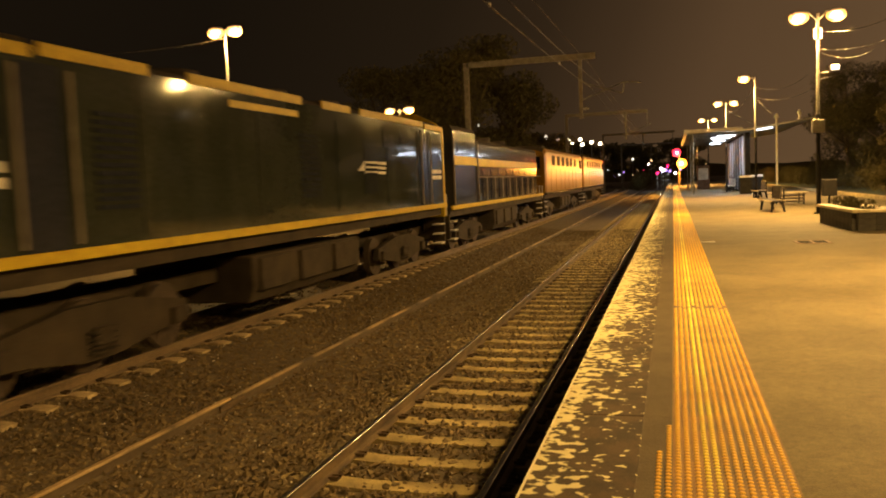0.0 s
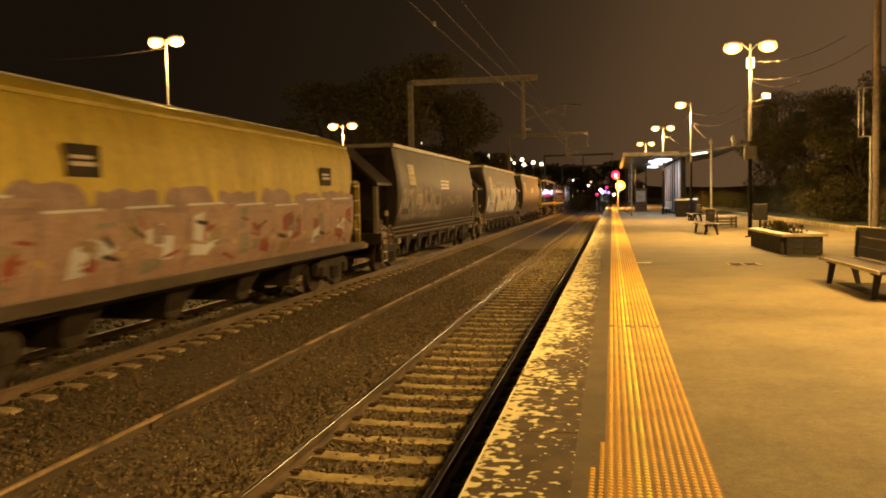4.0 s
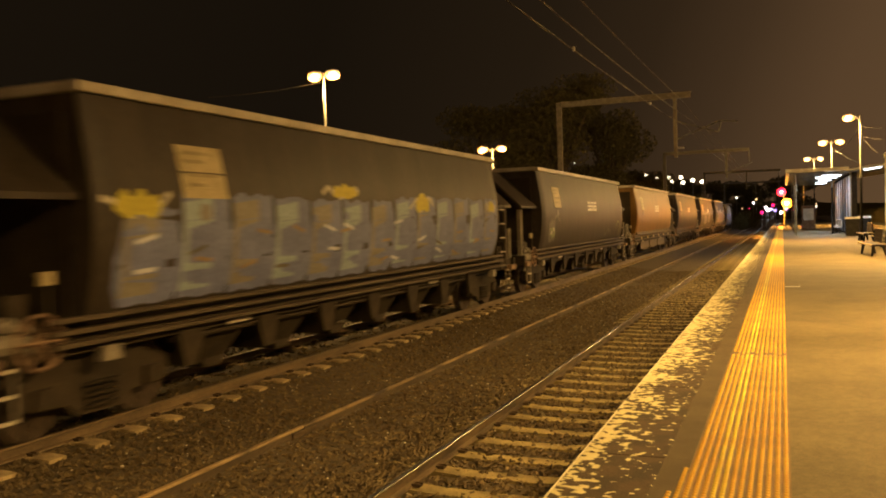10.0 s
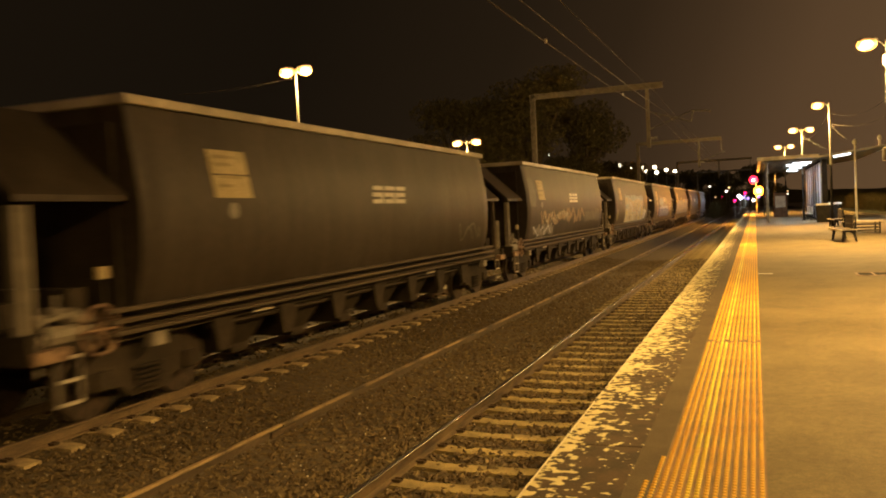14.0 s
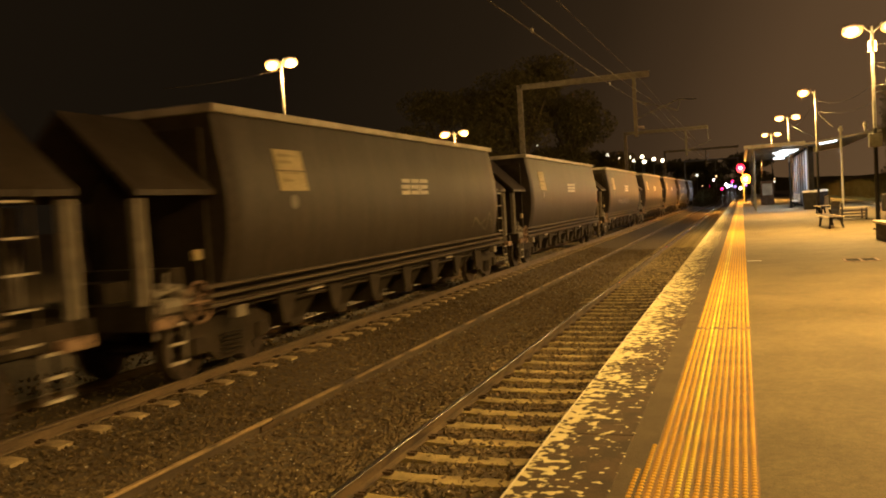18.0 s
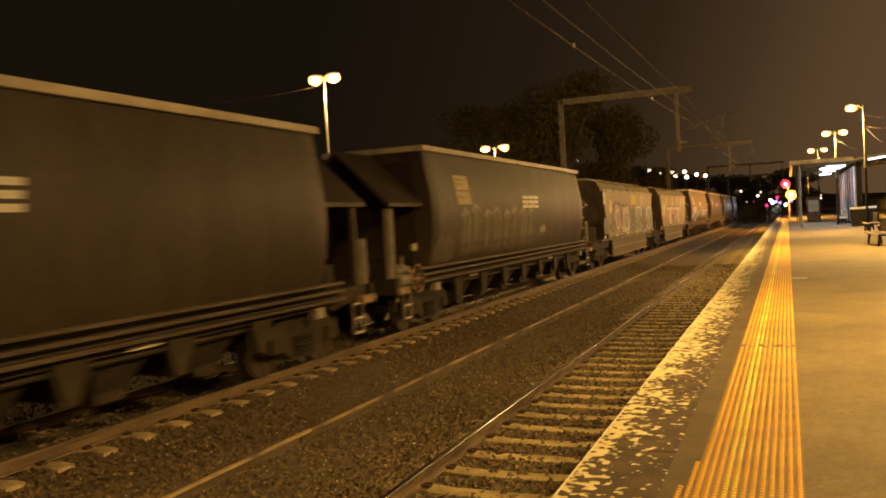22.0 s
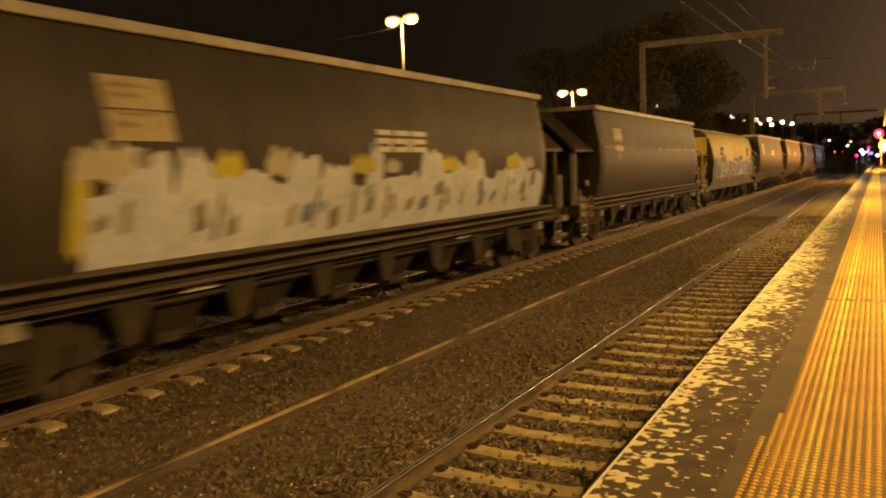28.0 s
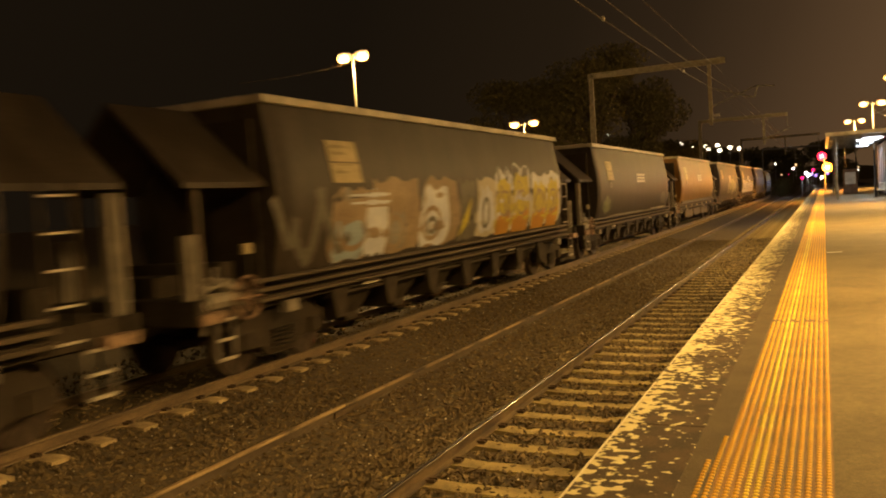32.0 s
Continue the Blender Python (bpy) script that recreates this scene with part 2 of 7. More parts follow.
M = {
    "asphalt": stained(stained(material("asphalt", (0.165, 0.128, 0.056), 0.85, second=(0.12, 0.092, 0.041), scale=5.5, mix=1.5, fine=70, bump=0.2), 0.9, 0.72, 1.22), 17, .80, 1.2),
    "asphalt_patch": material("asphalt_patch", (0.045, 0.038, 0.028), 0.95, gloss=0.1, scale=2, fine=150, bump=0.35),
    "coping": flaked_coping(),
    "nosing": worn_paint("nosing", (0.7, 0.64, 0.45), (0.12, 0.1, 0.07), 0.62, 9.0, (1, .35, 1)),
    "asphalt_band": stained(material("asphalt_band", (0.105, 0.076, 0.036), 0.88, second=(0.07, 0.052, 0.027), scale=5, mix=1.4, fine=80, bump=0.25), 2.2, .75, 1.2),
    "concrete": material("concrete", (0.37, 0.295, 0.125), 0.9, second=(0.19, 0.145, 0.065), scale=2.8, fine=70, spread=0.15),
    "concrete_old": material("concrete_old", (0.45, 0.35, 0.19), 0.9, second=(0.24, 0.18, 0.1), scale=4.5, fine=60, spread=0.25),
    "wall_concrete": material("wall_concrete", (0.16, 0.145, 0.12), 0.9, second=(0.08, 0.07, 0.06), scale=1.2, fine=50),
    "ballast": material("ballast", (0.125, 0.092, 0.045), 0.9, second=(0.035, 0.028, 0.02), scale=9, mix=1.2, fine=26, bump=1.0),
    "stone": material("stone", (0.175, 0.127, 0.058), 0.85, second=(0.045, 0.032, 0.017), scale=9, mix=.9, fine=60, spread=0.6),
    "pale_stone": material("pale_stone", (0.62, 0.56, 0.44), 0.6, scale=9, fine=60, spread=0.4),
    "rail_dull": material("rail_dull", (0.19, 0.135, 0.075), 0.6, 0.15, second=(0.11, 0.078, 0.045), scale=5, fine=70, stretch=(1, .2, 1)),
    "rail_rust": material("rail_rust", (0.13, 0.09, 0.045), 0.7, 0.2, second=(0.04, 0.026, 0.016), scale=8, fine=80, stretch=(1, .2, 1)),
    "rail_top": material("rail_top", (0.85, 0.83, 0.77), 0.24, 1.0, scale=3, fine=90, bump=0.0, stretch=(1, .1, 1)),
    "rail_spare": material("rail_spare", (0.40, 0.285, 0.145), 0.55, 0.1, second=(0.055, 0.038, 0.025), scale=1.5, mix=0.4, fine=60, stretch=(1, .6, 1)),
    "tactile": material("tactile", (0.82, 0.50, 0.035), 0.6, second=(0.66, 0.36, 0.025), scale=2, fine=50, bump=0.1),
    "tactile_new": material("tactile_new", (0.93, 0.80, 0.07), 0.5, second=(0.75, 0.5, 0.03), scale=2, fine=50, bump=0.1),
    "tactile_base": material("tactile_base", (0.27, 0.15, 0.045), 0.85, second=(0.15, 0.10, 0.045), scale=3, fine=110, bump=.2),
    "grass": material("grass", (0.05, 0.07, 0.025), 0.95, second=(0.03, 0.035, 0.015), scale=1.5, fine=40, bump=0.6),
    "leaf": material("leaf", (0.135, 0.118, 0.054), 0.95, second=(0.085, 0.076, 0.034), scale=2, fine=20, spread=0.25, gloss=0.05),
    "bark": material("bark", (0.10, 0.075, 0.05), 0.9, scale=6, fine=40, bump=0.6),
    "galv": material("galv", (0.25, 0.24, 0.21), 0.55, 0.4, second=(0.17, 0.16, 0.14), scale=5, fine=40, bump=0.05),
    "mast": material("mast", (0.22, 0.2, 0.165), 0.75, 0.0, second=(0.15, 0.135, 0.11), scale=4, fine=40),
    "wire": material("wire", (0.11, 0.09, 0.065), 0.5, 0.2, fine=30, bump=0),
    "white_paint": material("white_paint", (0.7, 0.68, 0.6), 0.55, scale=2, fine=50, second=(0.52, 0.5, 0.43)),
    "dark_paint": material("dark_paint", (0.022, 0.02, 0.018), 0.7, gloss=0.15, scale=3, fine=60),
    "timber": material("timber", (0.22, 0.13, 0.07), 0.7, second=(0.14, 0.08, 0.04), scale=3, fine=30, stretch=(1, 6, 1)),
    "dark_wood": material("dark_wood", (0.045, 0.032, 0.024), 0.6, second=(0.028, 0.02, 0.016), scale=3, fine=30, stretch=(6, 1, 1)),
    "planter": material("planter", (0.05, 0.045, 0.036), 0.9, second=(0.032, 0.029, 0.024), scale=5, fine=40, spread=0.2),
    "cladding": material("cladding", (0.27, 0.30, 0.35), 0.6, 0.0, second=(0.2, 0.225, 0.27), scale=2, fine=50, bump=0.05),
    "roof_metal": material("roof_metal", (0.4, 0.38, 0.34), 0.5, 0.3, second=(0.28, 0.26, 0.23), scale=2, fine=40),
    "soil": material("soil", (0.06, 0.045, 0.03), 0.95, fine=30, bump=0.8),
    # rolling stock
    "hopper": stained(material("hopper", (0.069, 0.056, 0.043), 0.5, gloss=0.28, second=(0.044, 0.033, 0.023), scale=0.8, mix=1.0, fine=22, bump=0.05, spread=0.18, stretch=(1, 1, .35)), 2.4, 0.72, 1.25, (1, 1, .18)),
    "hopper_red": stained(material("hopper_red", (0.25, 0.130, 0.024), 0.45, gloss=0.35, second=(0.16, 0.085, 0.018), scale=0.8, mix=1.0, fine=22, bump=0.05, stretch=(1, 1, .35)), 2.2, .75, 1.2, (1, 1, .2)),
    "hopper_yellow": stained(material("hopper_yellow", (0.64, 0.50, 0.06), 0.55, second=(0.44, 0.32, 0.035), scale=0.9, mix=1.0, fine=22, bump=0.05, stretch=(1, 1, .35)), 2.2, .75, 1.2, (1, 1, .2)),
    "hopper_grey": stained(material("hopper_grey", (0.28, 0.232, 0.12), 0.5, gloss=0.3, second=(0.19, 0.157, 0.083), scale=0.9, mix=1.0, fine=22, bump=0.05, stretch=(1, 1, .35)), 2.0, .8, 1.22, (1, 1, .2)),
    "skirt": stained(material("skirt", (0.15, 0.115, 0.062), 0.55, gloss=0.3, second=(0.1, 0.076, 0.042), scale=0.9, mix=1.0, fine=22, bump=0.05), 2.0, .75, 1.2, (1, .3, 1)),
    "rim": material("rim", (0.66, 0.60, 0.49), 0.55, second=(0.48, 0.43, 0.34), scale=2, fine=40),
    "under": material("under", (0.062, 0.047, 0.031), 0.75, gloss=0.2, second=(0.03, 0.024, 0.017), scale=2.5, mix=.8, fine=30),
    "sill": material("sill", (0.115, 0.088, 0.058), 0.5, gloss=0.3, second=(0.07, 0.054, 0.037), scale=3, fine=40, stretch=(1, .2, 1)),
    "wheel": material("wheel", (0.09, 0.065, 0.045), 0.55, 0.4, scale=6, fine=40),
    "post": material("post", (0.30, 0.265, 0.205), 0.65, second=(0.2, 0.175, 0.135), scale=4, fine=40),
    "rust_part": material("rust_part", (0.36, 0.24, 0.15), 0.7, second=(0.13, 0.08, 0.05), scale=9, fine=40),
    "board": material("board", (0.62, 0.52, 0.30), 0.6, second=(0.45, 0.37, 0.2), scale=3, fine=40),
    "board_mark": material("board_mark", (0.50, 0.41, 0.235), 0.7, fine=40),
    "logo": material("logo", (0.74, 0.71, 0.62), 0.5, second=(0.6, 0.57, 0.5), scale=4, fine=40, bump=0),
    "loco_blue": stained(material("loco_blue", (0.040, 0.046, 0.037), 0.07, gloss=0.3, second=(0.028, 0.033, 0.028), scale=0.8, mix=1.2, fine=14, bump=0.0), 1.6, .75, 1.25, (1, 1, .3)),
    "loco_navy": material("loco_navy", (0.028, 0.031, 0.046), 0.1, gloss=0.25, second=(0.022, 0.026, 0.042), scale=1, fine=14, bump=0.02),
    "loco_yellow": material("loco_yellow", (0.66, 0.48, 0.03), 0.45, gloss=0.3, second=(0.5, 0.35, 0.022), scale=1.2, mix=1.0, fine=9, bump=0.02),
    "loco_amber": stained(material("loco_amber", (0.27, 0.145, 0.006), 0.3, gloss=0.15, second=(0.2, 0.105, 0.005), scale=1, mix=1.0, fine=9, bump=0.0), 1.8, .7, 1.2, (1, 1, .3)),
    "loco_glass": material("loco_glass", (0.01, 0.01, 0.012), 0.08, scale=2, fine=10, bump=0),
    "chrome": material("chrome", (0.6, 0.57, 0.5), 0.25, 0.9, fine=30, bump=0.02),
    "tag_white": material("tag_white", (0.70, 0.73, 0.80), 0.6, second=(0.52, 0.54, 0.62), scale=1.8, mix=.8, fine=16, bump=0),
    "tag_grey": material("tag_grey", (0.30, 0.28, 0.24), 0.6, second=(0.20, 0.185, 0.16), scale=1.8, mix=.8, fine=16, bump=0),
    "tag_dim": material("tag_dim", (0.17, 0.155, 0.12), 0.6, second=(0.1, 0.09, 0.07), scale=1.8, mix=.8, fine=16, bump=0),
    "tag_dust": material("tag_dust", (0.105, 0.081, 0.052), 0.6, second=(0.07, 0.053, 0.035), scale=1.2, mix=.8, fine=16, bump=0),
    "tag_mauve": material("tag_mauve", (0.36, 0.255, 0.235), 0.6, second=(0.25, 0.165, 0.16), scale=1.8, mix=.8, fine=16, bump=0),
    "tag_slate": material("tag_slate", (0.12, 0.125, 0.17), 0.6, second=(0.07, 0.075, 0.11), scale=1.8, mix=.8, fine=16, bump=0),
    "tag_blue": material("tag_blue", (0.21, 0.24, 0.43), 0.6, second=(0.15, 0.17, 0.32), scale=1.8, mix=.8, fine=16, bump=0),
    "tag_navy": material("tag_navy", (0.07, 0.075, 0.19), 0.6, scale=1.8, fine=16, bump=0),
    "tag_pale_blue": material("tag_pale_blue", (0.34, 0.43, 0.50), 0.6, second=(0.27, 0.34, 0.41), scale=1.8, mix=.8, fine=16, bump=0),
    "tag_cream": material("tag_cream", (0.56, 0.52, 0.40), 0.6, second=(0.45, 0.41, 0.31), scale=1.8, mix=.8, fine=16, bump=0),
    "tag_tan": material("tag_tan", (0.36, 0.27, 0.17), 0.6, second=(0.25, 0.18, 0.11), scale=1.8, mix=.8, fine=16, bump=0),
    "tag_yellow": material("tag_yellow", (0.60, 0.52, 0.05), 0.6, second=(0.5, 0.42, 0.04), scale=1.8, mix=.8, fine=16, bump=0),
    "tag_red": material("tag_red", (0.32, 0.08, 0.05), 0.6, second=(0.22, 0.05, 0.035), scale=1.8, mix=.8, fine=16, bump=0),
    "tag_orange": material("tag_orange", (0.55, 0.28, 0.03), 0.6, second=(0.42, 0.2, 0.02), scale=1.8, mix=.8, fine=16, bump=0),
    "tag_rose": material("tag_rose", (0.44, 0.30, 0.25), 0.6, second=(0.35, 0.23, 0.19), scale=1.8, mix=.8, fine=16, bump=0),
    "tag_green": material("tag_green", (0.25, 0.28, 0.12), 0.6, second=(0.16, 0.18, 0.08), scale=1.8, mix=.8, fine=16, bump=0),
    "tag_black": material("tag_black", (0.03, 0.027, 0.023), 0.6, scale=1.8, fine=16, bump=0),
    "sodium_glow": glow("sodium_glow", (1.0, 0.58, 0.22), 1.9),
    "bowl_glow": bowl_glass("bowl_glow", (1.0, 0.50, 0.13), 1.0),
    "bulb_glow": glow("bulb_glow", (1.0, 0.82, 0.55), 9.0),
    "cool_glow": glow("cool_glow", (1.0, 0.9, 0.7), 3),
    "tube_glow": glow("tube_glow", (0.82, 0.9, 1.0), 6),
    "red_glow": glow("red_glow", (1.0, 0.01, 0.10), 2.4),
    "amber_glow": glow("amber_glow", (1.0, 0.30, 0.03), 2.0),
    "core_glow": glow("core_glow", (1.0, 0.75, 0.7), 8),
    "crossing_glow": glow("crossing_glow", (0.8, 0.85, 1.0), 9),
    "violet_glow": glow("violet_glow", (0.55, 0.3, 1.0), 1.6),
}


# ---- mesh helpers ----
def box(bm, x0, x1, y0, y1, z0, z1):
    v = [bm.verts.new(p) for p in ((x0, y0, z0), (x1, y0, z0), (x1, y1, z0), (x0, y1, z0), (x0, y0, z1), (x1, y0, z1), (x1, y1, z1), (x0, y1, z1))]
    for f in ((3, 2, 1, 0), (4, 5, 6, 7), (0, 1, 5, 4), (1, 2, 6, 5), (2, 3, 7, 6), (3, 0, 4, 7)):
        bm.faces.new([v[i] for i in f])
    return v


def slab(bm, ring, offset):
    """A closed prism: a ring of points and its copy moved by offset."""
    a = [bm.verts.new(p) for p in ring]
    b = [bm.verts.new(Vector(p) + Vector(offset)) for p in ring]
    n = len(a)
    bm.faces.new(a[::-1])
    bm.faces.new(b)
    for i in range(n):
        bm.faces.new((a[i], a[(i + 1) % n], b[(i + 1) % n], b[i]))


def rod(bm, a, b, r=0.02, n=8, r2=None):
    a, b = Vector(a), Vector(b)
    m = (b - a).to_track_quat("Z", "Y").to_matrix()
    r2 = r if r2 is None else r2
    lo = [bm.verts.new(a + m @ Vector((math.cos(k * math.tau / n) * r, math.sin(k * math.tau / n) * r, 0))) for k in range(n)]
    hi = [bm.verts.new(b + m @ Vector((math.cos(k * math.tau / n) * r2, math.sin(k * math.tau / n) * r2, 0))) for k in range(n)]
    bm.faces.new(lo[::-1])
    bm.faces.new(hi)
    for k in range(n):
        bm.faces.new((lo[k], lo[(k + 1) % n], hi[(k + 1) % n], hi[k]))


def loft(bm, rings, caps=True):
    """Skin through rings of equal length; each ring is closed."""
    vs = [[bm.verts.new(p) for p in r] for r in rings]
    n = len(vs[0])
    for a, b in zip(vs, vs[1:]):
        for i in range(n):
            bm.faces.new((a[i], a[(i + 1) % n], b[(i + 1) % n], b[i]))
    if caps:
        bm.faces.new(vs[0][::-1])
        bm.faces.new(vs[-1])


def finish(bm, bevel=0.0):
    bmesh.ops.recalc_face_normals(bm, faces=bm.faces)
    if bevel:
        bmesh.ops.bevel(bm, geom=bm.edges[:], offset=bevel, segments=1, affect="EDGES", clamp_overlap=True)


def mesh_of(name, bm, mat, smooth=False, bevel=0.0):
    finish(bm, bevel)
    me = bpy.data.meshes.new(name)
    bm.to_mesh(me)
    bm.free()
    me.materials.append(mat)
    if smooth:
        me.polygons.foreach_set("use_smooth", [True] * len(me.polygons))
        me.set_sharp_from_angle(angle=radians(32))
    return me


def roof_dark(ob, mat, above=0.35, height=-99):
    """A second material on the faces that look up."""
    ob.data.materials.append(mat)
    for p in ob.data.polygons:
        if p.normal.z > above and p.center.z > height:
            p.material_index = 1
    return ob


def thing(name, label, category, group="", place=(0, 0, 0), turn=0):
    ob = new(name)
    ob.empty_display_size = 0.2
    ob.matrix_world = pose(*place, 0, 0, turn)
    return tagged(ob, label, category, group)


def part(name, bm, mat, parent, label="", bevel=0.0, smooth=False, at=(0, 0, 0)):
    ob = new(name, mesh_of(name, bm, mat, smooth, bevel))
    ob.parent = parent
    ob.location = at
    return tagged(ob, label)


def structure(name, bm, mat, label, category, smooth=False, bevel=0.0, kind="structure"):
    return tagged(new(name, mesh_of(name, bm, mat, smooth, bevel)), label, category, kind=kind)


def made(fn, *a):
    bm = bmesh.new()
    fn(bm, *a)
    return bm


def boxes(*rows):
    bm = bmesh.new()
    for r in rows:
        box(bm, *r)
    return bm


# ---- plan ----
EDGE = -0.60          # platform edge
NEAR_X, NEAR_Z = -2.27, -1.06     # near track: centre line and rail top
FAR_X, RZ = -8.36, -0.80          # train's track
Y0, Y1 = -40.0, 420.0
BEND, RADIUS = 130.0, 500.0       # the far track bends away from here


def along(d, aside=0.0):
    """A place on the far track, d metres along it, and its heading in degrees."""
    a = max(0.0, d - BEND) / RADIUS
    return FAR_X - RADIUS * (1 - math.cos(a)) + aside * math.cos(a), (BEND + RADIUS * math.sin(a) if a else d) + aside * math.sin(a), math.degrees(a)



# ---- ground, tracks, platform ----
def ground_sheet():
    """One sheet from the platform's foot to the horizon, raised under the far track."""
    prof = [(-900, -1.5), (-60, -1.4), (-14, -1.3), (-11.6, -1.12), (-9.8, -1.0), (-9.5, -.982), (-7.25, -.982), (-7.0, -1.005), (-6.5, -1.12), (-5.6, -1.22),
            (-4.4, -1.27), (-3.9, -1.285), (-0.55, -1.285), (9.6, -1.3), (9.9, -0.25), (14, -0.2), (60, -0.4), (900, -1.0)]
    ys = [-900, -60, -40] + [-40 + 2 * i for i in range(1, 101)] + [220, 420, 3000]
    bm = bmesh.new()
    grid = []
    for y in ys:
        row = []
        for x, z in prof:
            wob = 0.03 * noise.noise((x * 0.7, y * 0.35, 0)) if -14 < x < -4 else 0
            row.append(bm.verts.new((x, y, z + wob)))
        grid.append(row)
    for a, b in zip(grid, grid[1:]):
        for i in range(len(prof) - 1):
            bm.faces.new((a[i], a[i + 1], b[i + 1], b[i]))
    return structure("ground", bm, M["ballast"], "dirty brown railway ballast and cinders beside the tracks", "ground", True)


ground_sheet()

# loose stones of the ballast
def stones(name, count, x0, x1, y0, y1, z_of, size, clear=True, mat="stone"):
    rng = np.random.default_rng(5)
    base = np.array([(1, 0, 0), (-1, 0, 0), (0, 1, 0), (0, -1, 0), (0, 0, 1), (0, 0, -1)], float)
    tri = np.array([(0, 2, 4), (2, 1, 4), (1, 3, 4), (3, 0, 4), (2, 0, 5), (1, 2, 5), (3, 1, 5), (0, 3, 5)])
    u = rng.random(count) ** 1.7 if y0 > 0 else rng.random(count)
    ys, xs = y0 + (y1 - y0) * u, rng.uniform(x0, x1, count)
    s = rng.uniform(size[0], size[1], count)
    verts = base[None] * rng.uniform(0.55, 1.25, (count, 6, 1)) + rng.normal(0, 0.25, (count, 6, 3))
    verts *= s[:, None, None] * np.array([1.2, 1.2, 0.8])
    on_sleeper = (rng.random(count) < 0.80) & (xs > NEAR_X - 1.05 - 0.2 * rng.random(count)) & (np.abs((ys - 3.9 + 0.345) % 0.69 - 0.345) < 0.14) & (np.abs(xs - NEAR_X) < 1.32)
    on_far = (rng.random(count) < 0.9) & (np.abs((ys - 2.2 + 0.3425) % 0.685 - 0.3425) < 0.12) & (np.abs(np.abs(xs - FAR_X) - 1.12) < 0.16)
    if clear:
        verts[on_sleeper | on_far] *= 0.15
    else:
        verts[rng.random(count) < 0.35 + 0.3 * np.sin(ys * 1.9)] *= 0.2
    verts[:, :, 0] += xs[:, None]
    verts[:, :, 1] += ys[:, None]
    verts[:, :, 2] += np.array([z_of(x, y) for x, y in zip(xs, ys)])[:, None]
    faces = (tri[None] + 6 * np.arange(count)[:, None, None]).reshape(-1, 3)
    me = bpy.data.meshes.new(name)
    me.from_pydata(verts.reshape(-1, 3).tolist(), [], faces.tolist())
    me.materials.append(M[mat])
    return tagged(new(name, me), "loose brown crushed-stone ballast spread between the rails", "ballast", kind="stuff")


def bed(x, y):
    return float(np.interp(x, [-9.8, -9.5, -7.25, -7.0, -6.5, -5.6, -4.4, -3.75, -3.5, -3.25, -3.15, -1.2, -0.9], [-1.0, -.982, -.982, -1.005, -1.12, -1.22, -1.27, -1.27, -1.235, -1.23, -1.255, -1.255, -1.285])) + 0.008


stones("ballast_stones", 58000, -7.5, -0.75, 2.5, 45, bed, (0.014, 0.042))
# tiny pale stones put the ballast's sparkle into their colour
stones("pale_stones", 1500, -7.3, -0.9, 2.5, 30, lambda x, y: bed(x, y) + .022, (0.006, 0.016), True, "pale_stone")
stones("ballast_stones", 3200, NEAR_X - 1.38, NEAR_X - 0.98, 3.2, 22, lambda x, y: bed(x, y) + .02, (0.025, 0.05), False)
stones("ballast_stones", 9000, -7.5, -0.75, -5, 2.5, bed, (0.018, 0.05))
stones("ballast_stones", 2200, -11.5, -7.3, -5, 3, bed, (0.018, 0.045))
stones("ballast_stones", 7000, -11.5, -7.3, 3, 45, bed, (0.018, 0.045))


def rail_mesh(name, top_mat, body_mat, y0, y1, lit=0.151, bend=None):
    head = [(0.0365, 0.128), (0.0365, 0.142)] + [(0.0215 + 0.015 * math.cos(a), 0.142 + 0.015 * math.sin(a)) for a in (0.3, 0.6, 0.9, 1.2)] + [(0.015, 0.1575), (0, 0.158)]
    prof = [(-0.07, 0), (0.07, 0), (0.065, 0.014), (0.012, 0.03), (0.012, 0.115)] + head + [(-x, z) for x, z in reversed(head[:-1])] + [(-0.012, 0.115), (-0.012, 0.03), (-0.065, 0.014)]
    bm = bmesh.new()
    if bend is None:
        loft(bm, [[(x, y, z) for x, z in prof] for y in (y0, y1)])
    else:
        stops = [along(y0 + (y1 - y0) * k / 40) for k in range(41)]
        loft(bm, [[(px + math.cos(radians(a)) * (x + bend) - FAR_X, py + math.sin(radians(a)) * (x + bend), z) for x, z in prof] for px, py, a in stops])
    me = mesh_of(name, bm, body_mat, True)
    me.materials.append(top_mat)
    for p in me.polygons:
        if p.center.z > lit:
            p.material_index = 1
    return me


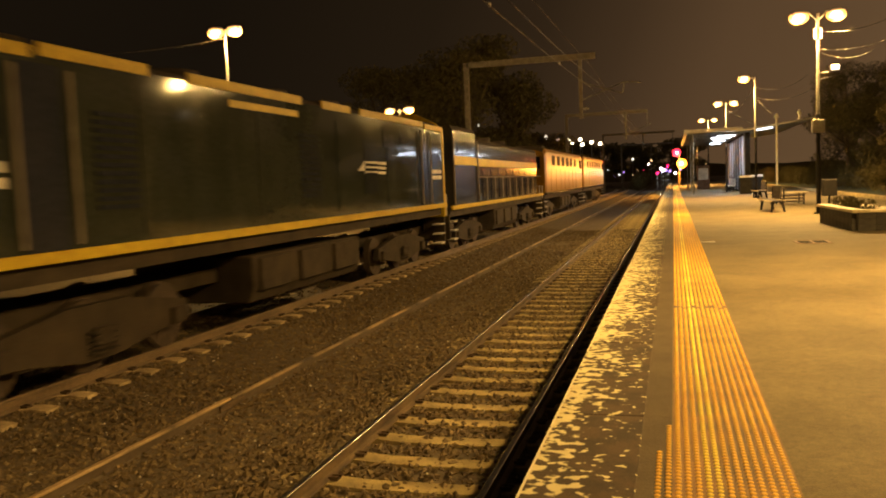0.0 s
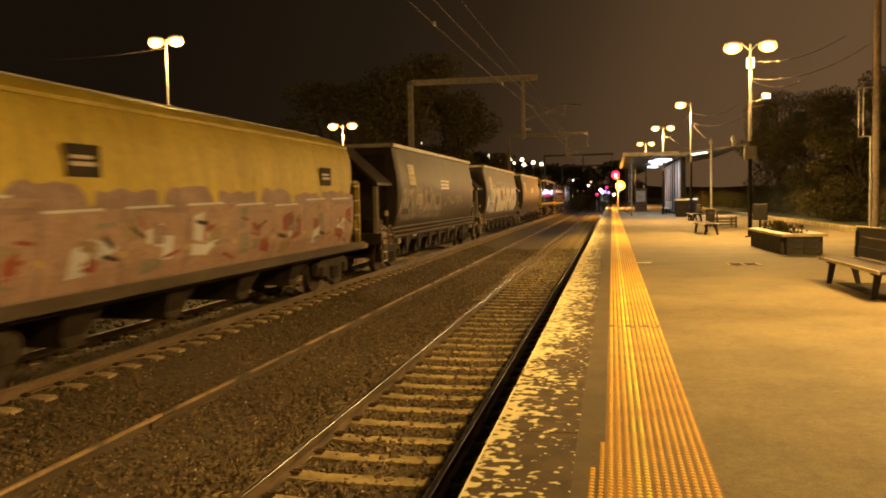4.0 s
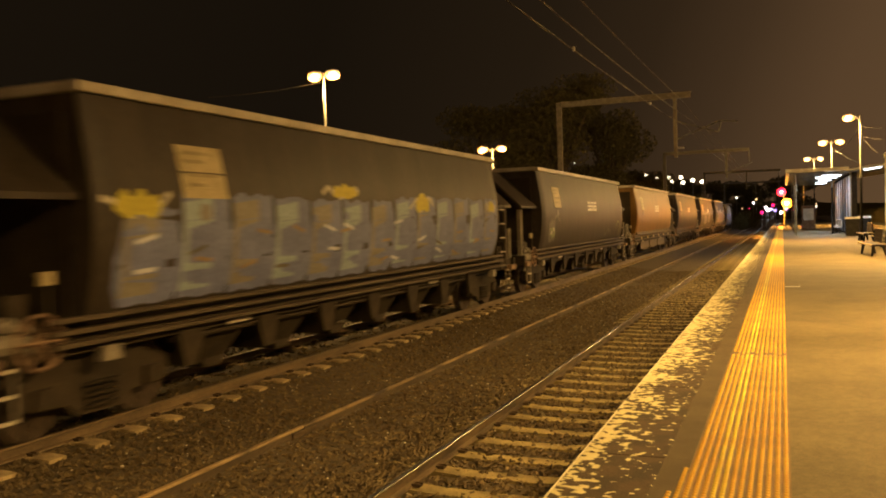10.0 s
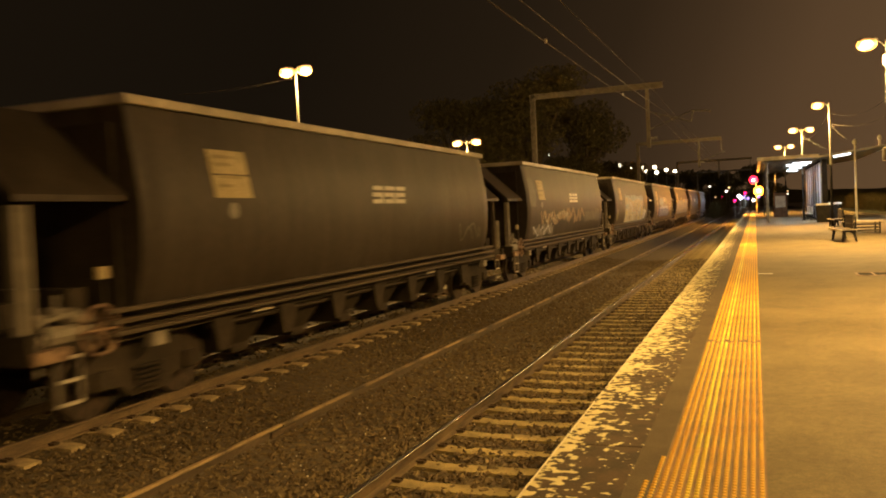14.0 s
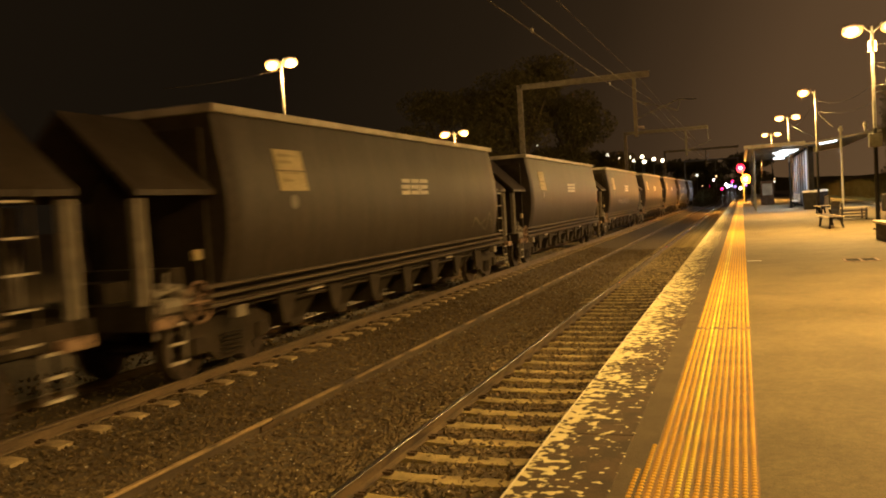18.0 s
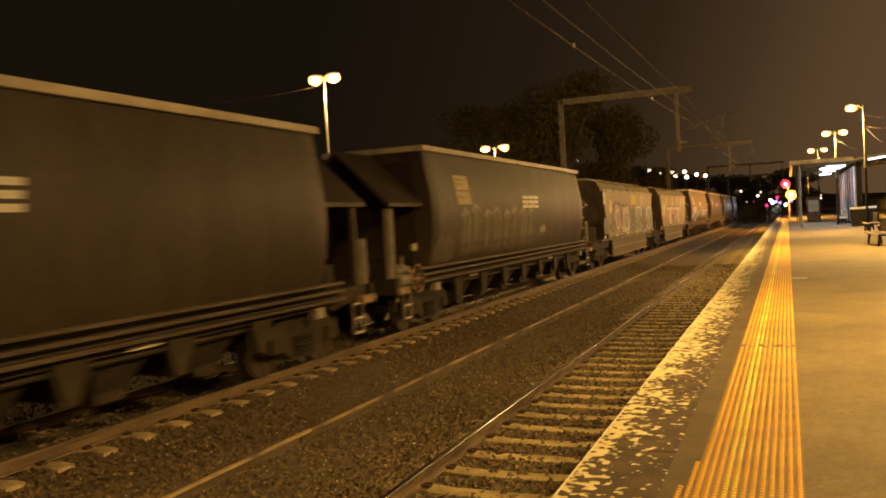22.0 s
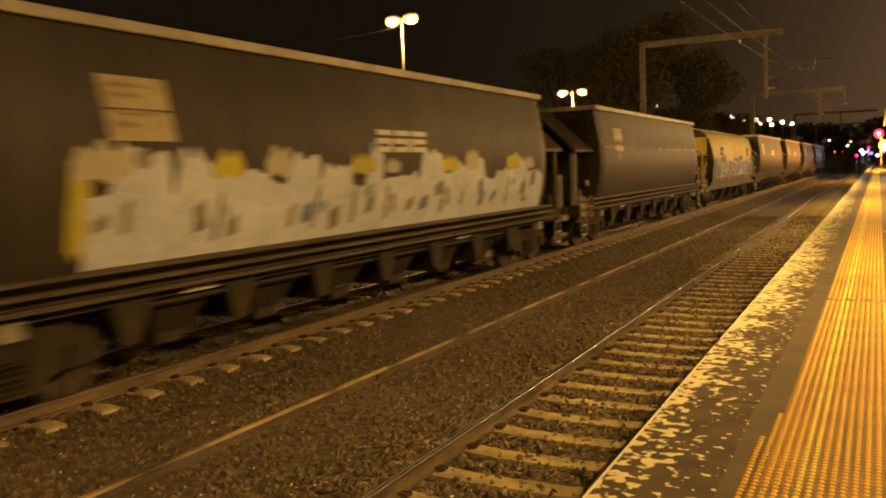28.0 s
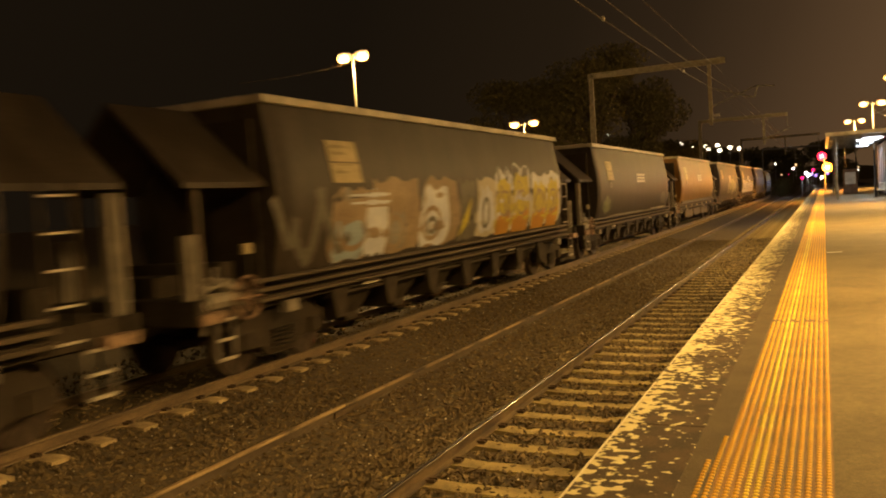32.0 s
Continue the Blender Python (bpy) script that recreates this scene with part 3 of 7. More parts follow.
def track(name, cx, rz, gauge, label, first, last, pitch, length, shine, tie, side="rail_rust", end=Y1):
    root = thing(name, label, "track")
    root["kind"] = "structure"
    me = rail_mesh("rail", shine, M[side], Y0, end)
    for s in (-1, 1):
        r = new("rail", me)
        r.parent, r.location = root, (cx + s * (gauge / 2 + 0.035), 0, rz - 0.158)
    bm = bmesh.new()
    h = length / 2
    prof = [(-h, -0.2), (h, -0.2), (h, 0.0), (h - 0.22, 0.012), (0.45, -0.03), (-0.45, -0.03), (-h + 0.22, 0.012), (-h, 0.0)]
    loft(bm, [[(x, y, z) for x, z in prof] for y in (-0.125, -0.105, 0.105, 0.125)])
    sl = mesh_of("sleeper", bm, M[tie])
    y = first
    k = 0
    while y < last and k < 290:
        o = new("sleeper", sl)
        place = along(y) if cx == FAR_X else (cx, y, 0)
        o.parent, o.location = root, (place[0] + random.uniform(-.015, .015), place[1] + random.uniform(-.02, .02), rz - 0.158 + random.uniform(-.006, .004))
        o.rotation_euler = (0, random.uniform(-.004, .004), radians(place[2]) + random.uniform(-.012, .012))
        y += pitch
        k += 1
    clip = mesh_of("rail_clip", boxes((-.05, .05, -.045, .045, 0, .035), (-.02, .07, -.012, .012, .03, .05)), M["rail_rust"])
    for s in (-1, 1):
        for t in (-1, 1):
            yy = first
            while yy < first + 46 * pitch:
                o = new("rail_clip", clip)
                o.parent, o.location = root, (cx + s * (gauge / 2 + 0.035) + t * 0.1, yy, rz - 0.158)
                yy += pitch
    return root


track("near_track", NEAR_X, NEAR_Z, 1.6, "near broad railway track on concrete sleepers", 3.9 - 0.69 * 14, 150, 0.69, 2.62, M["rail_top"], "concrete")
far_line = track("far_track", FAR_X, RZ, 1.5, "far railway track on concrete sleepers under the train", 2.2 - 0.685 * 12, 170, 0.685, 2.55, M["rail_dull"], "concrete_old", "rail_dull", BEND)
for s in (-1, 1):
    o = new("rail", rail_mesh("rail", M["rail_dull"], M["rail_dull"], BEND + .004, 400, bend=s * .785))
    o.parent, o.location = far_line, (FAR_X, 0, RZ - .158)
spare = thing("spare_rail", "rusty disused rail lying in the ballast between tracks", "rail")
# darker material below the head paints in the shade on the web
length_me = rail_mesh("rail_length", M["rail_spare"], M["sill"], 0.006, 13.7, 0.125)
plate_me = mesh_of("fishplate", boxes((-.045, -.014, -.3, .3, .035, .11), (.014, .045, -.3, .3, .035, .11)), M["rail_rust"], bevel=.006)
for k in range(-2, 16):
    o = new("rail_length", length_me)
    o.parent, o.location = spare, (-5.42 + 0.03 * noise.noise((k * 3.1, 0, 0)), 9.6 + 13.7 * k, -1.245)
    o.rotation_euler = (0, 0, 0.003 * noise.noise((k * 1.7, 5, 0)))
    o = new("fishplate", plate_me)
    o.parent, o.location = spare, (-5.42, 9.6 + 13.7 * k, -1.245)


def platform():
    bm = boxes((EDGE + 0.03, 9.6, Y0, 150, -1.5, 0.0))
    structure("platform", bm, M["asphalt"], "worn asphalt railway platform", "platform")
    root = thing("platform_coping", "platform edge coping with flaking white paint", "coping")
    root["kind"] = "structure"
    y = -4.0
    me = mesh_of("coping_slab", boxes((EDGE, EDGE + 0.56, 0.004, 2.396, -0.13, 0.006)), M["coping"], bevel=0.006)
    part("nosing", boxes((EDGE - .006, EDGE + .008, -4, 150, -.05, .009)), M["nosing"], root, "pale worn nosing line")
    while y < 150:
        o = new("coping_slab", me)
        o.parent, o.location = root, (0, y, random.uniform(-0.002, 0.002))
        y += 2.4
    tagged(root, kind="structure")


platform()


def tactile():
    root = thing("tactile_strip", "yellow raised-dot tactile warning strip along the platform", "tactile strip")
    root["kind"] = "structure"
    part("base", boxes((0.135, 0.735, 5.4351, 150, 0.0, 0.004), (0.135, 0.735, -4, 5.435, 0.0, 0.004)),
         M["tactile_base"], root)
    ring = [(math.cos(k * math.tau / 8), math.sin(k * math.tau / 8)) for k in range(8)]
    near = []
    for name, rows, mat in (("dots", [-2, -1, 0, 1, 2, 5, 6, 7, 8, 9, 10, 11], M["tactile"]), ("new_dots", [3, 4], M["tactile_new"])):
        v, f = [], []
        for r in rows:
            y = -3.4
            while y < 34:
                x = 0.165 + 0.0495 * r
                if 10.08 + 0.05 * math.sin(r * 2.3) < y < 10.20 + 0.08 * math.sin(r * 1.7 + 1) or (r == -1 and y > 5.44) or (r == -2 and y > 4.93):
                    y += 0.05
                    continue
                if 3.9 < y < 5.15:
                    near.append((x, y, mat))
                    y += 0.05
                    continue
                b = len(v)
                v += [(x + c * 0.0175, y + s * 0.0175, 0.004) for c, s in ring] + [(x + c * 0.012, y + s * 0.012, 0.009) for c, s in ring]
                f += [(b + k, b + (k + 1) % 8, b + 8 + (k + 1) % 8, b + 8 + k) for k in range(8)] + [tuple(range(b + 8, b + 16))]
                y += 0.05
        me = bpy.data.meshes.new(name)
        me.from_pydata(v, [], f)
        me.materials.append(mat)
        o = tagged(new(name, me), kind="stuff")
        o.parent = root
        bm = bmesh.new()
        for r in rows:
            x = 0.165 + 0.0495 * max(r, 0)
            if r < 0:
                continue
            box(bm, x - 0.015, x + 0.015, 34, 150, 0.004, 0.008)
        part("ribs", bm, mat, root)
    single = {}
    for x, y, mat in near:
        if mat.name not in single:
            me = bpy.data.meshes.new("dot")
            me.from_pydata([(c * 0.0175, q * 0.0175, 0.004) for c, q in ring] + [(c * 0.012, q * 0.012, 0.009) for c, q in ring], [],
                           [(k, (k + 1) % 8, 8 + (k + 1) % 8, 8 + k) for k in range(8)] + [tuple(range(8, 16))])
            me.materials.append(mat)
            single[mat.name] = me
        o = new("dot", single[mat.name])
        o.parent, o.location = root, (x, y, 0)


tactile()
bm = bmesh.new()
for k in range(64):
    ragged = lambda y: 0.131 + 0.004 * noise.noise((0, y, 3))
    y = -4 + 2.4 * k
    box(bm, EDGE + 0.561, ragged(y), y, y + 2.399, 0.0, 0.003)
structure("asphalt_band", bm, M["asphalt_band"], "darker worn asphalt band between coping and tactile strip", "pavement")
cover = thing("pit_cover", "dark cast-iron pit cover set in the asphalt", "pit cover", place=(0, 0, 0.0))
for a in (2.70, 3.00):
    part("lid", boxes((a, a + .25, 18.8, 19.4, 0.0, 0.008)), M["asphalt_patch"], cover, bevel=.003)
part("frame", boxes((2.64, 2.695, 18.74, 19.46, 0, .01), (2.955, 2.995, 18.79, 19.41, 0, .01), (3.255, 3.31, 18.74, 19.46, 0, .01), (2.696, 3.254, 18.74, 18.79, 0, .01), (2.696, 3.254, 19.41, 19.46, 0, .01)), M["rust_part"], cover, "worn rusty frame")
for x, y, w, l in ((5.9, 27.5, 1.2, .8),):
    structure("asphalt_patch", boxes((x - w / 2, x + w / 2, y - l / 2, y + l / 2, 0.0, 0.004)), M["asphalt_patch"], "darker patch of repaired asphalt on the platform", "asphalt patch")

structure("paint_mark", boxes((.74, 1.05, 19.66, 19.76, 0.0, 0.004)), M["white_paint"], "short white paint mark on the asphalt", "paint mark")

# back of the platform: pale kerb, verge and dark hedge
root = thing("back_kerb", "pale concrete kerb along the back of the platform", "kerb")
root["kind"] = "structure"
me = mesh_of("kerb_stone", boxes((0, 0.35, 0.01, 3.99, -0.3, 0.16)), M["concrete"], bevel=0.015)
for k in range(36):
    o = new("kerb_stone", me)
    o.parent, o.location = root, (9.3, 8 + 4 * k, 0)
structure("verge", made(lambda b: slab(b, [(9.68, -40, -.1), (13.9, -40, -.1), (13.9, 150, -.1), (9.68, 150, -.1)], (0, 0, 0.12))), M["grass"],
          "dark rough grass verge behind the platform", "grass")


def leaf_cloud(bm, centre, radius, count, size, rng):
    for _ in range(count):
        d = Vector((rng.gauss(0, 1), rng.gauss(0, 1), rng.gauss(0, 1))).normalized() * (rng.random() ** 0.4)
        p = Vector(centre) + Vector((d.x * radius[0], d.y * radius[1], d.z * radius[2]))
        q = Euler((rng.uniform(0, 6), rng.uniform(0, 6), rng.uniform(0, 6))).to_matrix()
        s = size * rng.uniform(0.6, 1.4)
        bm.faces.new([bm.verts.new(p + q @ Vector(c)) for c in ((-s, 0, 0), (0, -s * .5, s * .15), (s, 0, 0), (0, s * .5, s * .15))])


def leaf_mesh(name, clumps, size, seed):
    """Many small bent leaves, scattered through ellipsoid clumps (centre, radii, count)."""
    rng = np.random.default_rng(seed)
    at = []
    for centre, radius, count in clumps:
        d = rng.normal(size=(count, 3))
        d *= (rng.random(count) ** 0.4 / np.linalg.norm(d, axis=1))[:, None]
        at.append(np.array(centre) + d * np.array(radius))
    at = np.concatenate(at)
    n = len(at)
    u = rng.normal(size=(n, 3))
    u /= np.linalg.norm(u, axis=1)[:, None]
    w = np.cross(u, rng.normal(size=(n, 3)))
    w /= np.linalg.norm(w, axis=1)[:, None]
    s = size * rng.uniform(0.6, 1.4, (n, 1))
    fold = np.cross(u, w) * s * 0.2
    v = np.stack((at - u * s, at - w * s * .5 + fold, at + u * s, at + w * s * .5 + fold), 1).reshape(-1, 3)
    me = bpy.data.meshes.new(name)
    me.from_pydata(v.tolist(), [], np.arange(4 * n).reshape(-1, 4).tolist())
    me.materials.append(M["leaf"])
    return me


def tree(place, height, spread, seed, label, leaf=0.075, limbs=11, count=2300, low=0.4):
    rng = random.Random(seed)
    root = thing("tree", label, "tree", "trees", place)
    bm = bmesh.new()
    rod(bm, (0, 0, -0.5), (0.1, 0, height * 0.45), 0.045 * height, 9, 0.028 * height)
    clumps = []
    for _ in range(limbs):
        a = rng.uniform(0, math.tau)
        h = height * rng.uniform(low, 0.95)
        r = spread * rng.uniform(0.3, 0.9) * (1.15 - h / height * 0.6)
        tip = (math.cos(a) * r, math.sin(a) * r, h)
        rod(bm, (0.08, 0, height * rng.uniform(0.25, 0.44)), tip, 0.018 * height, 6, 0.006 * height)
        k = rng.uniform(.75, 1.2)
        clumps.append((tip, (spread * .42 * k, spread * .42 * k, height * .13 * k), int(count * k * k)))
    part("trunk", bm, M["bark"], root)
    o = new("crown", leaf_mesh("crown", clumps, leaf, seed))
    o.parent = root
    return root


for k, (x, y, h, s) in enumerate(((12.6, 46, 4.6, 2.8), (14.5, 62, 8.6, 4.2), (15.5, 38, 6.6, 3.6), (15.5, 82, 10.5, 4.6), (17.5, 27, 5.6, 3.8), (17.5, 50, 8.6, 4.4))):
    tree((x, y, -0.2), h, s, 20 + k, "dark leafy tree behind the platform fence at night", 0.085, 16, 2100, 0.16)
for k, (x, y, h, s) in enumerate(((-28, 84, 15, 7.5), (-20.5, 84, 18.5, 7), (-16.5, 90, 14.5, 5.5), (-33, 66, 9, 6), (-17.5, 120, 10.5, 5.5), (-36, 50, 7.5, 5.5))):
    tree((x, y, -1.4), h, s, 40 + k, "tall dark leafy tree across the tracks at night", 0.17, 15, 1050)
for k in range(8):
    rng = random.Random(70 + k)
    tree((-58 + 8.2 * k + rng.uniform(-2, 2), 206 + rng.uniform(-6, 10), -1.4), 14.5 + rng.uniform(-2.5, 3) - .35 * k, 7 + rng.uniform(-1, 1.5), 70 + k, "dark leafy tree on the far skyline at night", 0.36, 11, 420)


def hedge():
    rng = random.Random(9)
    clumps = [((12.6 + rng.uniform(-.5, .5), 18 + k * 2.2, 0.7 + rng.uniform(-.2, .4)), (1.0, 1.6, 0.9 + rng.uniform(0, .4)), 650) for k in range(60)]
    tagged(new("hedge", leaf_mesh("hedge", clumps, 0.065, 9)), "dark overgrown hedge behind the platform", "hedge", kind="stuff")


hedge()

rng = random.Random(31)
tagged(new("scrub", leaf_mesh("scrub", [((-5.3 + rng.uniform(-1.2, .6) - .0006 * (k * 3) ** 2, 158 + k * 3, .2 + rng.uniform(-.3, .8)), (1.6, 2.2, 1.5), 420) for k in range(28)], 0.16, 31)),
       "dark scrub bushes beside the far bend of the line", "bushes", kind="stuff")

# distant rise that closes the view
bm = bmesh.new()
prev = None
for k in range(61):
    x = -420 + 14 * k
    h = 6 + 4 * noise.noise((x * 0.02, 3, 1)) + 2.5 * noise.noise((x * 0.11, 8, 2))
    cur = [bm.verts.new((x, 460, -2)), bm.verts.new((x, 462, h)), bm.verts.new((x, 480, -2))]
    if prev:
        bm.faces.new((prev[0], cur[0], cur[1], prev[1]))
        bm.faces.new((prev[1], cur[1], cur[2], prev[2]))
    prev = cur
structure("backdrop", bm, M["leaf"], "dark far line of trees and roofs on the horizon", "horizon")


# ---- lamps ----
def hood(bm, x, y, z, d):
    """A street-lantern housing reaching from x in the direction d (+1 or -1)."""
    loft(bm, [[(x + d * u, y + w * c, z + h * s + rise) for c, s in ((-1, 0), (-.8, .8), (0, 1), (.8, .8), (1, 0))]
              for u, w, h, rise in ((0.0, .06, .06, 0), (.12, .12, .1, .01), (.38, .15, .12, .02), (.58, .1, .07, .02), (.62, .03, .02, .02))])


def lens(bm, x, y, z, d, size=1.0):
    """A rounded bowl lens under the housing, or the bulb inside it."""
    bmesh.ops.create_uvsphere(bm, u_segments=14, v_segments=9, radius=1.0,
                              matrix=Matrix.Translation((x + d * .33, y, z - .10)) @ Matrix.Diagonal((.32 * size, .26 * size, .22 * size, 1)))


def lamp_post(place, height, arms, watts, label, extra=False, glowing="bowl_glow", colour=SODIUM, reach=0.25, lit=True, stray=0):
    root = thing("lamp_post", label, "lamp post", "station lamps", place)
    bm = bmesh.new()
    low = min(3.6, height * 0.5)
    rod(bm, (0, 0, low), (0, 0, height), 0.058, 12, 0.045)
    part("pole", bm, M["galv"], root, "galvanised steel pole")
    # lower pole, darker than the upper
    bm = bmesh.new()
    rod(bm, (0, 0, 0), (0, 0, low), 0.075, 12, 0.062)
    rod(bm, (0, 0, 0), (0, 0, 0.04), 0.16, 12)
    part("pole_foot", bm, M["dark_paint"], root, "darker lower pole")
    for d in arms:
        bm = bmesh.new()
        rod(bm, (0, 0, height - 0.25), (d * reach, 0, height), 0.025)
        arm = part("arm", bm, M["galv"], root)
        head = part("lantern", made(hood, d * reach, 0, height, d), M["galv"], root)
        part("lens", made(lens, d * reach, 0, height, d), M[glowing], head, "glowing orange sodium lens")
        part("bulb", made(lens, d * reach, 0, height, d, .62), M["bulb_glow"], head, "white-hot lamp bulb")
        if lit:
            if stray:
                point_lamp("stray_light", (place[0] + d * (reach + 0.62), place[1], place[2] + height - 0.62), stray, colour)
            down_lamp((place[0] + d * (reach + 0.33), place[1], place[2] + height - 0.46), watts, colour)
    if extra:
        bm = boxes((-.2, .2, -.13, .13, 2.75, 3.2))
        part("meter_box", bm, M["galv"], root, "grey steel control box", bevel=0.012)
        bm = bmesh.new()
        rod(bm, (0.05, 0, 4.55), (0.45, 0, 4.62), 0.02)
        rod(bm, (0.05, 0, 4.75), (0.5, 0, 4.8), 0.02)
        arm = part("flood_bracket", bm, M["galv"], root)
        part("floodlight", boxes((.38, .66, -.12, .12, 4.8, 5.0)), M["galv"], root, bevel=0.02)
        part("flood_lens", boxes((.40, .64, -.135, -.121, 4.82, 4.98)), M["cool_glow"], root, "glowing pale floodlight face")
        bm = bmesh.new()
        rod(bm, (0, 0, 5.9), (0, 0, 6.25), 0.13, 12)
        part("junction_ring", bm, M["galv"], root)
    return root


def cable(name, a, b, sag, r, label, steps=14):
    """One continuous round wire with its sag."""
    a, b = Vector(a), Vector(b)
    m = (b - a).to_track_quat("Z", "Y").to_matrix()
    rings = []
    for k in range(steps + 1):
        c = a.lerp(b, k / steps) - Vector((0, 0, sag * 4 * (k / steps) * (1 - k / steps)))
        rings.append([c + m @ Vector((math.cos(i * math.tau / 5) * r, math.sin(i * math.tau / 5) * r, 0)) for i in range(5)])
    bm = bmesh.new()
    loft(bm, rings)
    return tagged(new(name, mesh_of(name, bm, M["wire"])), label, "cable")


PLATFORM_LAMPS = [(5.5, -7.5, 6.9, (-1, 1)), (5.3, 11.5, 6.9, (-1, 1)), (4.95, 31.0, 6.75, (-1, 1)), (4.75, 51.0, 6.9, (-1,)), (4.15, 68.0, 6.9, (-1, 1)), (3.6, 88.0, 6.9, (-1, 1)), (3.2, 112, 6.8, (-1,))]
for x, y, h, arms in PLATFORM_LAMPS:
    lamp_post((x, y, 0), h, arms, {-7.5: 12800, 11.5: 9300}.get(y, 10000) / len(arms), "platform lamp post with glowing orange sodium lanterns", extra=y == 31.0, lit=y < 120, stray=950 if y > 20 else 280)
# the pale floodlight low on the lamp post, turned to the tracks
for x, y in ((4.95, 31.0),):
    spot_lamp("flood_light", (x - 0.35, y, 4.9), (-8.4, y + 3.0, 1.5), 1100, COOL, 80, 0.7)
for a, b, sag in (((4.95, 31, 6.15), (7.9, 30.5, 6.75), .3), ((4.95, 31, 5.55), (8.7, 30, 6.5), .45), ((4.95, 31, 5.5), (6.6, 30.6, 5.35), .25),
                  ((4.75, 51, 6.35), (7.4, 50, 6.7), .45), ((4.75, 51, 5.75), (8.0, 50, 6.15), .45), ((4.75, 51, 5.75), (5.55, 50.6, 4.75), .05),
                  ((4.75, 51, 6.4), (4.15, 68, 6.1), .5), ((4.15, 68, 6.4), (5.9, 63, 4.75), .1)):
    cable("cable", a, b, sag, 0.012, "pale cable slung from the lamp post")
for x, y, h, d in ((-16.95, 30.3, 9.45, (-1, 1)), (-16.3, 50, 7.75, (-1, 1))):
    lamp_post((x, y, -1.4), h, d, 1500, "street lamp post with glowing orange lanterns across the tracks", reach=0.3 if y > 40 else 0.1, stray=1900)
cable("cable", (-16.95, 30.3, 7.7), (-21.5, 28.5, 7.2), 0.1, 0.012, "cable to the lamp across the tracks")
FAR_LAMPS = [(-26.2, 10.7), (-23.8, 9.8), (-21.4, 9.8), (-20.6, 9.1), (-18.9, 9.8), (-18.5, 8.7), (-16.5, 9.1), (-14.7, 8.7)]
for x, z in FAR_LAMPS:
    root = thing("car_park_lamp", "far car-park lamp post with glowing round lantern", "lamp post", "car park lamps", (x, 180, -1.4))
    bm = bmesh.new()
    rod(bm, (0, 0, 0), (0, 0, z + 1.2), 0.09, 8, 0.06)
    part("pole", bm, M["galv"], root)
    bm = bmesh.new()
    bmesh.ops.create_uvsphere(bm, u_segments=12, v_segments=8, radius=1.0, matrix=Matrix.Translation((0, 0, z + 1.4)) @ Matrix.Diagonal((.38, .38, .34, 1)))
    part("lantern", bm, M["bulb_glow"], root, "glowing warm white lantern")
# single lights on the dark rise across the tracks
for x, z, r in ((-32.6, 17.5, .14), (-32.6, 10.6, .2), (-29.7, 10.6, .16), (-30.3, 14.4, .09)):
    root = thing("mast_light", "tall slim mast with a tiny white light", "light mast", "far light masts", (x, 130, -1.4))
    bm = bmesh.new()
    rod(bm, (0, 0, 0), (0, 0, z + 1.35), 0.05, 6)
    part("pole", bm, M["wire"], root)
    bm = bmesh.new()
    bmesh.ops.create_icosphere(bm, subdivisions=1, radius=r, matrix=Matrix.Translation((0, 0, z + 1.4)))
    part("lamp", bm, M["cool_glow"], root)

# right-hand pole and boundary posts
root = thing("power_pole", "dark wooden power pole with a pale conduit behind the platform", "pole", place=(9.9, 34, -0.2))
bm = bmesh.new()
rod(bm, (0, 0, 0), (0, 0, 9.5), 0.16, 12, 0.12)
part("pole", bm, M["bark"], root, "dark weathered wooden pole")
bm = bmesh.new()
rod(bm, (-.2, 0, 0), (-.2, 0, 3.78), 0.042, 8)
part("conduit", bm, M["galv"], root, "pale cable conduit")
bm = bmesh.new()
for a, b in (((-.2, 0, 3.78), (-.62, 0, 3.78)), ((-.62, 0, 3.78), (-.62, 0, 5.6)), ((-.46, 0, 3.78), (-.46, 0, 5.6)), ((-.62, 0, 5.6), (0, 0, 5.6))):
    rod(bm, a, b, 0.03, 6)
part("bracket", bm, M["mast"], root)
for x, y, z, h in ((7.15, 61.7, 0, 5.1), (9.2, 66, 5.0, .55)):
    root = thing("camera_pole", "slim pale pole with a small rounded cap" + (" on the shelter roof" if z else " beside the shelter"), "pole", "slim poles", (x, y, z))
    bm = bmesh.new()
    rod(bm, (-.07, 0, 0), (-.07, 0, h), 0.07, 10)
    part("pole", bm, M["white_paint"], root)
    bm = bmesh.new()
    rod(bm, (-.07, 0, h), (-.07, 0, h + .16), 0.14, 10, 0.16)
    rod(bm, (-.07, 0, h + .16), (-.07, 0, h + .34), 0.16, 10, 0.06)
    part("cap", bm, M["white_paint"], root)


